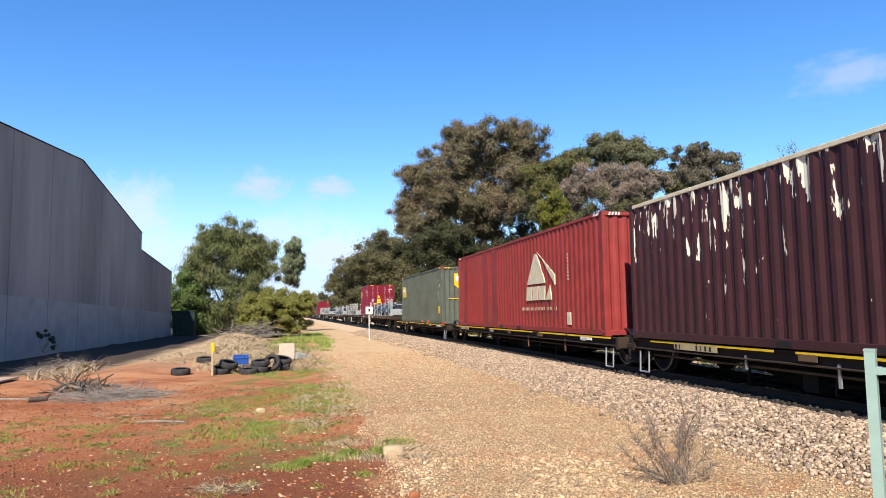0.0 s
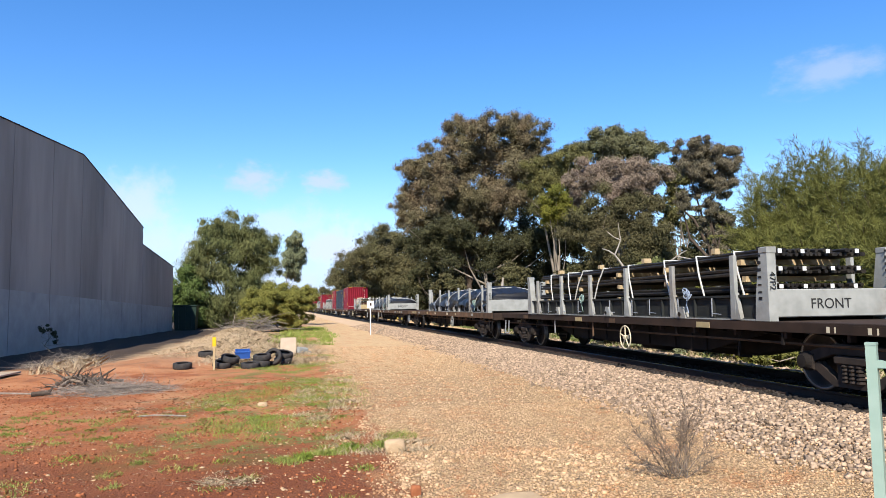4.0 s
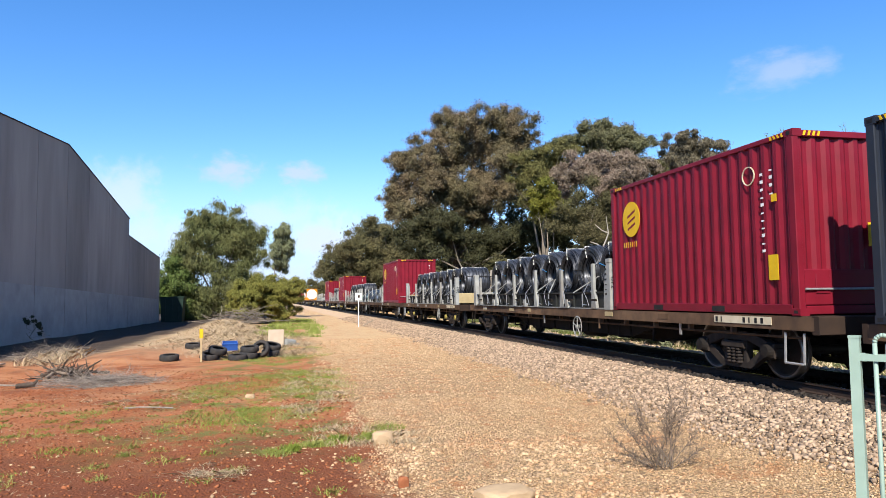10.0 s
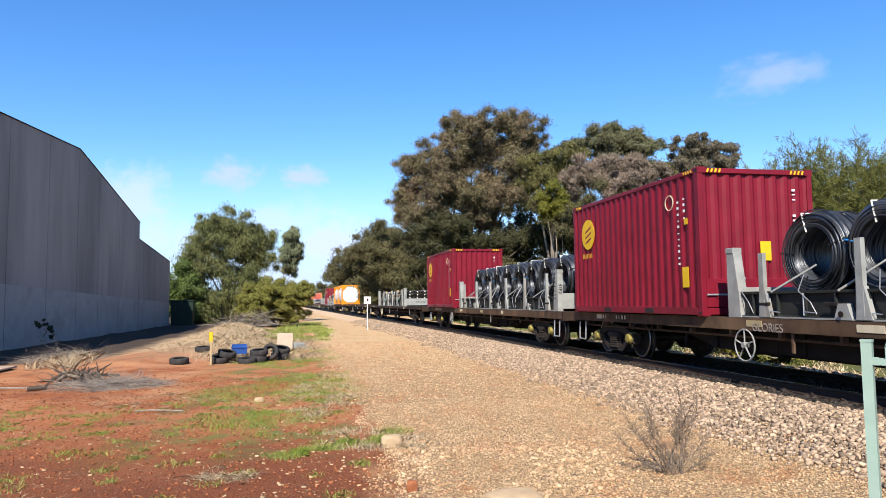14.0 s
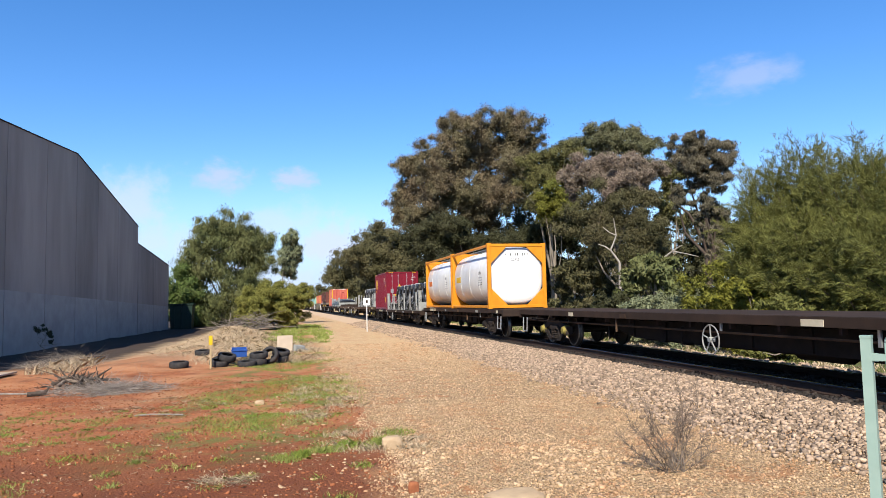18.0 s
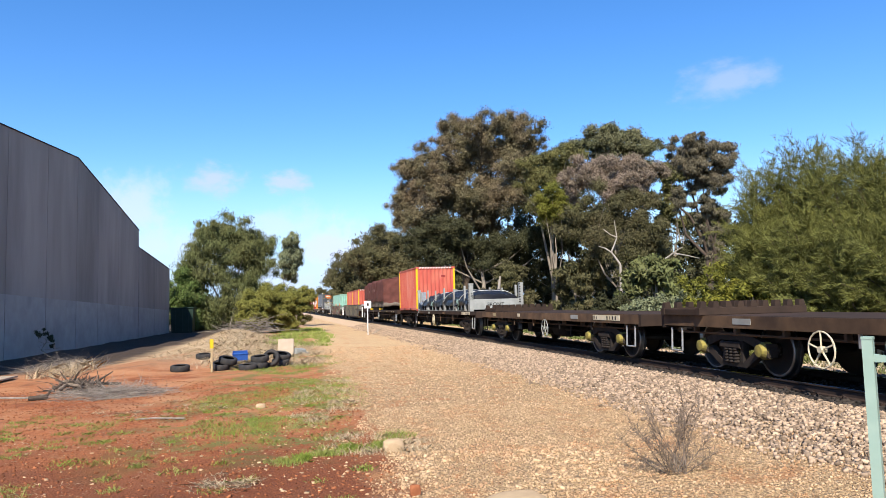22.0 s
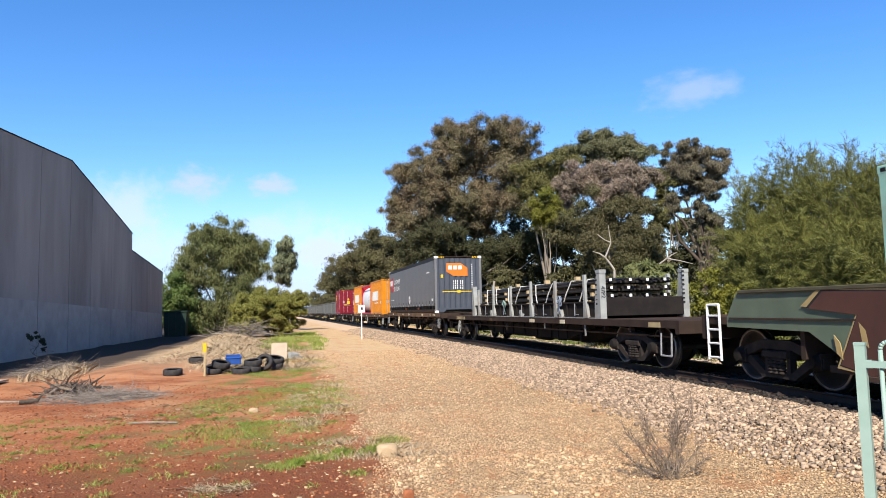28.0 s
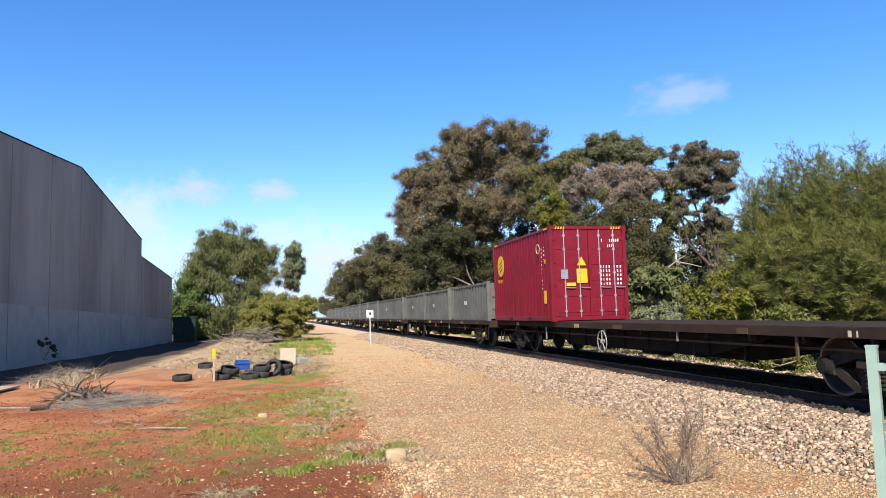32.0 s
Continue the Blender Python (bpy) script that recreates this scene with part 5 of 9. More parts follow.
def make_dead_shrub():
    """Leafless grey brown shrub: a few crooked stems that fan out, each with bushy tufts of fine twigs towards its end."""
    rng = random.Random(21)
    t = thing("dry_shrub", "leafless grey brown twiggy shrub on the gravel", "shrub")
    x, y = 3.60, 6.42
    t.location = (x, y, land(x, y))
    twigs = Build()
    fan = [(-1.25, 0.62), (-1.0, 0.85), (-0.75, 0.55), (-0.45, 0.85), (-0.2, 0.62), (-0.05, 0.95), (0.12, 0.8), (0.3, 0.6), (0.5, 0.95), (0.72, 0.62), (0.95, 0.55), (1.2, 0.4), (-1.1, 0.45), (-0.6, 0.7), (0.4, 0.75), (0.2, 0.5)]
    for k, (lean, ln) in enumerate(fan):
        stem = Build()
        p = Vector((rng.uniform(-0.08, 0.08), rng.uniform(-0.06, 0.06), -0.02))
        d = Vector((math.sin(lean) * 0.9, rng.uniform(-0.6, 0.6) * 0.8, math.cos(lean) * 0.8 + 0.2)).normalized()
        r = 0.007
        for q in range(7):
            e = p + d * ln / 7
            stem.tube(p, e, r, r * 0.82, 5, caps=False)
            r *= 0.82
            for _ in range((0, 2, 5, 8, 10, 11, 9)[q]):
                o = p.lerp(e, rng.random())
                w = (d * 0.9 + Vector((rng.gauss(0, 0.7), rng.gauss(0, 0.7), rng.gauss(0.1, 0.5)))).normalized()
                l2 = rng.uniform(0.04, 0.15)
                m = o + w * l2 * 0.5
                for _ in range(2):
                    f = m + (w + Vector((rng.gauss(0, 0.6), rng.gauss(0, 0.6), rng.gauss(0.1, 0.5)))).normalized() * l2 * 0.6
                    twigs.tube(m, f, 0.0020, 0.0012, 3, caps=False)
                twigs.tube(o, m, 0.0026, 0.0020, 3, caps=False)
            p = e
            d = (d + Vector((rng.gauss(0, 0.15), rng.gauss(0, 0.15), 0.10))).normalized()
        part("stem", stem, "twig", t)
    tagged(part("twig_tangle", twigs, "twig", t), kind="stuff")
    return t


make_dead_shrub()


def tyre_mesh():
    prof = [(-0.10, 0.20), (-0.115, 0.26), (-0.10, 0.31), (-0.075, 0.33), (0.075, 0.33), (0.10, 0.31), (0.115, 0.26), (0.10, 0.20), (0.085, 0.20), (0.09, 0.27), (0.06, 0.305), (-0.06, 0.305), (-0.09, 0.27), (-0.085, 0.20)]
    b = Build()
    n, k = 28, len(prof)
    for i in range(n):
        a = 2 * math.pi * i / n
        for s, r in prof:
            b.v.append((r * math.cos(a), r * math.sin(a), s))
    for i in range(n):
        for j in range(k):
            b.f.append((i * k + j, ((i + 1) % n) * k + j, ((i + 1) % n) * k + (j + 1) % k, i * k + (j + 1) % k))
    return b


def make_tyres():
    me = tyre_mesh().mesh("tyre", M["rubber"], True)
    spots = [(-3.50, 20.9, 0.09, 4, 0, 0), (-2.42, 20.9, 0.11, 10, 8, 0), (-2.20, 21.0, 0.26, 14, 6, 25), (-2.36, 21.6, 0.12, 6, 0, 40), (-3.3, 24.2, 0.10, 5, 0, 0),
             (-1.34, 21.0, 0.10, 0, 5, 0), (-1.31, 21.05, 0.28, 6, -4, 10), (-1.00, 21.3, 0.25, 66, 0, -20), (-0.74, 21.7, 0.11, 10, 0, 0), (-0.70, 21.8, 0.29, 14, 10, 0), (-1.62, 20.7, 0.07, 4, 0, 0)]
    for x, y, h, rx, ry, rz in spots:
        ob = tagged(new("tyre", me), "old black rubber tyre dumped on the earth", "tyre", "dumped tyres")
        ob.matrix_basis = pose(x, y, land(x, y) + h, rx, ry, rz) @ Matrix.Scale(0.80, 4)
    crate = thing("plastic_crate", "blue plastic crate among old tyres", "crate")
    crate.matrix_basis = pose(-1.95, 22.0, land(-1.95, 22.0) + 0.20, 12, 0, 6)
    w, d, h = 0.22, 0.16, 0.22
    for nm, q in (("side", (-w, w, -d, -d + 0.015, 0, h)), ("side", (-w, w, d - 0.015, d, 0, h)), ("end", (-w, -w + 0.015, -d + 0.015, d - 0.015, 0, h)), ("end", (w - 0.015, w, -d + 0.015, d - 0.015, 0, h)), ("bottom", (-w + 0.015, w - 0.015, -d + 0.015, d - 0.015, 0, 0.015)), ("rim", (-w - 0.02, w + 0.02, -d - 0.02, -d, h - 0.03, h))):
        part(nm, Build().box(*q), "bluebox", crate)
    p = thing("marker_post", "thin pale marker post with a yellow top", "marker post")
    p.location = (-2.58, 20.42, land(-2.58, 20.42))
    part("stake", Build().box(-0.028, 0.028, -0.012, 0.012, -0.1, 0.68, 0.004), "timber", p)
    part("yellow_head", Build().box(-0.052, 0.052, -0.014, 0.014, 0.66, 0.92, 0.01), "yellow", p)
    c = thing("concrete_pit_lid", "pale square panel propped upright on the ground", "panel")
    c.matrix_basis = pose(-0.72, 26.5, land(-0.72, 26.5), -12, 0, -6)
    part("panel", Build().box(-0.29, 0.29, -0.03, 0.03, 0.02, 0.62, 0.012), "lid", c)
    part("foot", Build().box(-0.16, 0.16, -0.10, 0.10, 0, 0.04, 0.01), "deck_dark", c)
    b = thing("broken_block", "broken pale concrete block", "rubble")
    b.matrix_basis = pose(-0.22, 26.6, land(-0.22, 26.6) + 0.02, 5, 8, 30)
    part("block", Build().box(-0.18, 0.18, -0.12, 0.12, 0, 0.22, 0.03), "rack", b)
    part("chip", Build().box(0.19, 0.36, -0.10, 0.06, 0, 0.12, 0.02), "rack", b)
    s = thing("track_sign", "small white sign on a slim post", "sign")
    s.location = (3.78, 42.6, land(3.78, 42.6))
    part("post", Build().tube((0, 0, -0.2), (0, 0, 1.72), 0.028, n=8), "white", s)
    plate = part("plate", Build().box(-0.21, 0.21, -0.045, -0.030, 1.62, 2.06, 0.006), "white", s)
    part("black_mark", Build().box(-0.05, 0.07, -0.048, -0.045, 1.76, 1.94), "deck_dark", plate)
    k = thing("leaning_stick", "dark stick leaning in the gravel", "stick")
    k.location = (4.35, 43.0, land(4.35, 43.0))
    part("stick", Build().path([(-0.3, 0, 0.0), (0.05, 0, 0.22), (0.36, 0, 0.36)], 0.03, 6), "bark", k)
    part("side_twig", Build().tube((0.05, 0, 0.22), (0.0, 0.05, 0.40), 0.015, n=5), "bark", k)
    bin_ = thing("steel_bin", "dark green steel bin at the end of the wall", "bin")
    bin_.matrix_basis = pose(-9.9, 60.5, land(-9.9, 60.5)) @ Matrix.Scale(1.28, 4)
    part("body", Build().prism([(-0.62, 0.0), (0.62, 0.0), (0.70, 1.55), (-0.70, 1.55)], "y", -0.5, 0.5), "bin", bin_)
    part("lid", Build().box(-0.76, 0.76, -0.56, 0.56, 1.55, 1.64, 0.02), "bin", bin_)
    for x in (-0.4, 0.0, 0.4):
        part("rib", Build().box(x - 0.03, x + 0.03, -0.53, -0.50, 0.1, 1.5), "bin", bin_)


M["lid"] = mat("pale_buff_panel", (0.50, 0.40, 0.30), (0.44, 0.35, 0.26), 5, 0.7)
M["bin"] = mat("dark_green_steel", (0.012, 0.03, 0.022), (0.016, 0.036, 0.026), 5, 0.5)
make_tyres()


M["twig_pale"] = mat("bleached_grey_twig", (0.36, 0.31, 0.26), (0.22, 0.18, 0.15), 12, 0.9, island=0.4)


def brush_pile(name, label, x, y, w, d, h, n, seed, thick=0.012, material="deadwood", logs=0, length=(0.4, 1.1)):
    """Heap of cut dead branches."""
    rng = random.Random(seed)
    t = thing(name, label, "brush pile")
    t.location = (x, y, land(x, y))
    b = Build()
    for k in range(n):
        a = rng.uniform(0, 6.283)
        r = rng.random() ** 0.6
        p = Vector((w * r * math.cos(a), d * r * math.sin(a), h * (1 - r * r) * rng.random()))
        dr = Vector((rng.gauss(0, 1), rng.gauss(0, 1), rng.gauss(0.04, 0.20))).normalized()
        ln = rng.uniform(*length)
        rr = thick * rng.uniform(0.4, 1.3)
        q = p + dr * ln * 0.5
        e = q + (dr + Vector((rng.gauss(0, 0.3), rng.gauss(0, 0.3), rng.gauss(0, 0.25)))).normalized() * ln * 0.5
        for v in (p, q, e):
            v.z = max(v.z, 0.01)
        b.tube(p, q, rr, rr * 0.8, 4, caps=False).tube(q, e, rr * 0.8, rr * 0.3, 4, caps=False)
    part("twig_tangle", b, material, t)
    for k in range(logs):
        a = rng.uniform(0, 3.14)
        c = Vector((rng.uniform(-0.5, 0.5) * w, rng.uniform(-0.5, 0.5) * d, h * 0.5))
        v = Vector((math.cos(a), math.sin(a) * 0.6, rng.uniform(-0.1, 0.35)))
        ln = rng.uniform(0.7, 1.3)
        thick_ = rng.uniform(0.022, 0.045)
        bent = Vector((rng.gauss(0, 0.10), rng.gauss(0, 0.08), rng.gauss(0, 0.07)))
        a1, a2, a3, a4 = c - v * ln / 2, c - v * ln / 6 + bent, c + v * ln / 6 - bent, c + v * ln / 2 + Vector((0, 0, 0.06))
        g = Build().tube(a1, a2, thick_, thick_ * 0.9, 7).tube(a2, a3, thick_ * 0.9, thick_ * 0.75, 7).tube(a3, a4, thick_ * 0.75, thick_ * 0.35, 7)
        g.tube(a2, a2 + Vector((rng.uniform(-0.25, 0.25), -0.1, 0.22)), thick_ * 0.5, thick_ * 0.2, 5).tube(a3, a3 + Vector((rng.uniform(-0.3, 0.3), 0.1, 0.12)), thick_ * 0.45, thick_ * 0.15, 5)
        part("branch", g, "charred" if k % 3 else "twig", t)
    return t


brush_pile("brush_pile", "heap of dark dead branches and roots", -4.95, 16.9, 0.62, 0.5, 0.28, 60, 31, 0.012, "charred", logs=9, length=(0.3, 0.9))
brush_pile("brush_pile", "flattened fan of fine grey twigs spread on the earth", -4.15, 16.1, 1.2, 0.95, 0.13, 1300, 32, 0.0045, "twig_pale", length=(0.25, 0.7))
brush_pile("brush_pile", "dry tangled stalks at the foot of the wall", -7.3, 23.2, 1.35, 0.9, 0.40, 480, 33, 0.0035, "twig_pale")
brush_pile("brush_pile", "tangle of dead branches on the earth mound", -3.0, 38.5, 1.6, 1.0, 0.7, 150, 34, 0.02, logs=4, length=(0.6, 1.7))
stick = thing("fallen_stick", "weathered stick lying on the red earth", "stick")
stick.location = (-2.35, 12.0, land(-2.35, 12.0) + 0.02)
part("stick", Build().path([(-0.35, 0.1, 0), (-0.1, 0.02, 0.02), (0.2, -0.02, 0.01), (0.42, -0.06, 0)], 0.014, 6), "deadwood", stick)
stump = thing("charred_root", "small charred root on the red earth", "root")
stump.location = (-5.35, 15.6, land(-5.35, 15.6))
part("root", Build().tube((-0.18, 0, 0.05), (0.15, 0.05, 0.06), 0.05, 0.045, 8).tube((0.12, 0.04, 0.06), (0.2, 0.06, 0.16), 0.04, 0.02, 7), "charred", stump)
part("branch", Build().path([(-0.15, 0, 0.06), (-0.8, 0.1, 0.08), (-1.4, 0.2, 0.05)], 0.02, 6), "deadwood", stump)
# thin buff slab added in place of a strip of pale sand
slab = thing("concrete_slab_edge", "pale sandy strip at the yard entrance", "slab")
slab.location = (-9.2, 20.8, land(-9.2, 20.8))
part("slab", Build().box(-2.2, 1.3, -0.7, 0.7, 0, 0.045, 0.015), "lid", slab)
tree("wall_weed", "dark green weed growing against the wall", -10.9, 32.3, 1.25, 0.4, "leaf_dark", 451, n_blobs=7, count=320, base=0.3, length=0.14, width=0.05, trunk=0.02, limbs=6, category="weed")


# ---- the train ----
MOVING = []  # (object, distance along the train, x, z)


def rides(ob, q, z, x=0.0):
    MOVING.append((ob, q, x, z))
    return ob


def wave(y0, y1, depth, period, flip=1):
    """Trapezoid corrugation along y: list of (y, depth)."""
    n = max(1, round((y1 - y0) / period))
    p = (y1 - y0) / n
    out = []
    for i in range(n):
        a = y0 + i * p
        out += [(a, 0), (a + p * 0.27, 0), (a + p * 0.5, depth), (a + p * 0.77, depth)]
    return out + [(y1, 0)]


def corrugated_x(x, y0, y1, z0, z1, depth, period=0.278):
    b = Build()
    w = wave(y0, y1, depth, period)
    for (a, da), (c, dc) in zip(w, w[1:]):
        b.quad((x + da, a, z0), (x + dc, c, z0), (x + dc, c, z1), (x + da, a, z1))
    return b


def corrugated_y(y, x0, x1, z0, z1, depth, period=0.25):
    b = Build()
    w = wave(x0, x1, depth, period)
    for (a, da), (c, dc) in zip(w, w[1:]):
        b.quad((a, y + da, z0), (c, y + dc, z0), (c, y + dc, z1), (a, y + da, z1))
    return b


SHARED = {}


def shared(key, maker, material, smooth=False):
    if (key, material) not in SHARED:
        SHARED[key, material] = maker().mesh(key[0] if isinstance(key, tuple) else key, M[material], smooth)
    return SHARED[key, material]


def bars_text(parent, material, m, width, height, n, name="marking_bar"):
    """Illegible or withheld writing: a row of plain bars."""
    b = Build()
    p = width / n
    rng = random.Random(int(width * 977) + n)
    for i in range(n):
        if n < 5 or rng.random() > 0.14:
            b.box(i * p, i * p + p * rng.choice((0.2, 0.34, 0.42, 0.42)), 0, height, 0, 0.002)
    return tagged(part(name, b, material, parent, at=m), kind="stuff")


def post_paint(c, name):
    """Repaints the corner posts at the near end."""
    for o in c.children:
        if o.name.startswith("corner_post"):
            o.data.materials[0] = M[name]


def container(label, paint, L=6.058, W=2.438, H=2.591, name="shipping_container", doors=False, group="containers on the train", castings=None, panel_end=False, period=0.278, rail_paint=None, side_paint=None):
    c = thing(name, label, "container", group)
    x0, x1 = -W / 2, W / 2
    for side, x in ((-1, x0), (1, x1)):
        part("side_wall", corrugated_x(x - side * 0.012, 0.11, L - 0.11, 0.15, H - 0.07, -side * 0.036, period), side_paint or paint, c)
        part("bottom_rail", Build().box(x if side < 0 else x - 0.06, x + 0.06 if side < 0 else x, 0.17, L - 0.17, 0.02, 0.17, 0.008), paint, c)
        part("top_rail", Build().box(x if side < 0 else x - 0.06, x + 0.06 if side < 0 else x, 0.17, L - 0.17, H - 0.10, H - 0.02, 0.008), rail_paint or paint, c)
        for y in (0, L):
            s = 1 if y == 0 else -1
            a, b = sorted((y + s * 0.004, y + s * 0.15))
            part("corner_post", Build().box(min(x, x - side * 0.11), max(x, x - side * 0.11), a, b, 0.11, H - 0.11, 0.012), paint, c)
    for yy in (L / 2 - 1.02, L / 2 + 1.02):
        # black plate stands for the shaded pocket opening
        part("fork_pocket", Build().box(x0 - 0.004, x0 + 0.01, yy - 0.18, yy + 0.18, 0.035, 0.135), "black", c)
    for x in (x0, x1):
        for y in (0, L):
            for z in (0, H):
                sx, sy, sz = (1 if x < 0 else -1), (1 if y == 0 else -1), (1 if z == 0 else -1)
                b = Build()
                xs, ys, zs = sorted((x, x + sx * 0.162)), sorted((y, y + sy * 0.178)), sorted((z, z + sz * 0.118))
                b.box(xs[0] - 0.003, xs[1], ys[0] - 0.003, ys[1], zs[0], zs[1], 0.01)
                part("corner_casting", b, castings or paint, c)
                # no opening is cut: a black block gives the dark of the hole
                part("casting_hole", Build().box(x - sx * 0.006, x + sx * 0.01, y + sy * 0.05, y + sy * 0.13, z + sz * 0.035, z + sz * 0.085, 0.006), "black", c)
    part("roof", corrugated_roof(x0 + 0.05, x1 - 0.05, 0.1, L - 0.1, H - 0.03), paint, c)
    part("floor", Build().box(x0 + 0.06, x1 - 0.06, 0.1, L - 0.1, 0.10, 0.15), "deck_dark", c)
    part("end_wall", corrugated_y(L - 0.03, x0 + 0.1, x1 - 0.1, 0.12, H - 0.1, -0.04), paint, c)
    part("end_header", Build().box(x0 + 0.11, x1 - 0.11, 0.0, 0.10, H - 0.12, H - 0.02, 0.01), paint, c)
    part("end_sill", Build().box(x0 + 0.11, x1 - 0.11, 0.0, 0.10, 0.02, 0.15, 0.01), paint, c)
    if doors:
        for s in (-1, 1):
            a, b = (x0 + 0.115, -0.008) if s < 0 else (0.008, x1 - 0.115)
            d = Build().box(a, b, 0.03, 0.07, 0.16, H - 0.13, 0.006)
            door = part("door", d, paint, c)
            for k in range(5):
                z = 0.26 + k * (H - 0.5) / 5
                part("door_panel", Build().box(a + 0.07, b - 0.07, 0.018, 0.034, z, z + (H - 0.5) / 5 - 0.10, 0.006), paint, door)
            for f in (0.30, 0.72):
                x = a + (b - a) * f
                rod = Build().tube((x, 0.0, 0.13), (x, 0.0, H - 0.11), 0.017, n=8)
                for z in (0.3, 0.75, H * 0.5, H * 0.75, H - 0.3):
                    rod.box(x - 0.04, x + 0.04, -0.005, 0.035, z - 0.03, z + 0.03)
                part("lock_rod", rod, "chrome", door, "galvanised locking bar")
                part("lock_handle", Build().path([(x, -0.022, 1.02), (x + 0.12, -0.026, 1.0), (x + 0.33, -0.026, 1.0)], 0.014, 6), "chrome", door)
            for k in range(4):
                z = 0.4 + k * (H - 0.8) / 3
                x = a if s < 0 else b
                part("hinge", Build().box(x - 0.06, x + 0.06, 0.008, 0.035, z - 0.05, z + 0.05, 0.006), paint, door)
    else:
        part("front_wall", corrugated_y(0.035, x0 + 0.1, x1 - 0.1, 0.7 if panel_end else 0.15, H - 0.1, 0.04), paint, c)
        if panel_end:
            part("drop_panel", Build().box(x0 + 0.115, x1 - 0.115, 0.02, 0.08, 0.16, 0.70, 0.01).box(x0 + 0.3, x0 + 0.55, 0.004, 0.03, 0.34, 0.62, 0.01).box(x1 - 0.55, x1 - 0.3, 0.004, 0.03, 0.34, 0.62, 0.01), paint, c)
            part("lock_bar", Build().tube((x0 + 0.1, -0.01, 0.40), (x1 - 0.1, -0.01, 0.40), 0.018), "chrome", c, "pale locking bar")
    return c


def corrugated_roof(x0, x1, y0, y1, z):
    b = Build()
    w = wave(y0, y1, 0.018, 0.5)
    for (a, da), (d, dd) in zip(w, w[1:]):
        b.quad((x0, a, z + da), (x1, a, z + da), (x1, d, z + dd), (x0, d, z + dd))
    return b


def hazard(c, W, H, L, haz="yellow"):
    """Yellow and black caution blocks beside the top castings."""
    for x in (-W / 2 + 0.18, W / 2 - 0.50):
        b = Build()
        for k in range(4):
            b.prism([(x + k * 0.085, H - 0.105), (x + k * 0.085 + 0.04, H - 0.105), (x + k * 0.085 + 0.065, H - 0.03), (x + k * 0.085 + 0.025, H - 0.03)], "y", -0.004, 0.001)
        tagged(part("caution_stripes", b, haz, c), kind="stuff")
    for y in (0.2, L - 0.55):
        b = Build()
        for k in range(4):
            b.prism([(y + k * 0.085, H - 0.09), (y + k * 0.085 + 0.04, H - 0.09), (y + k * 0.085 + 0.065, H - 0.03), (y + k * 0.085 + 0.025, H - 0.03)], "x", -W / 2 - 0.004, -W / 2 + 0.001)
        tagged(part("caution_stripes", b, haz, c), kind="stuff")


def disc(x, y, z, r, n=28, axis="x", h=0.006):
    return Build().prism([(y + r * math.cos(2 * math.pi * k / n), z + r * math.sin(2 * math.pi * k / n)) for k in range(n)] if axis == "x" else [(x + r * math.cos(2 * math.pi * k / n), z + r * math.sin(2 * math.pi * k / n)) for k in range(n)], axis, (x if axis == "x" else y) - h, (x if axis == "x" else y) + 0.004)


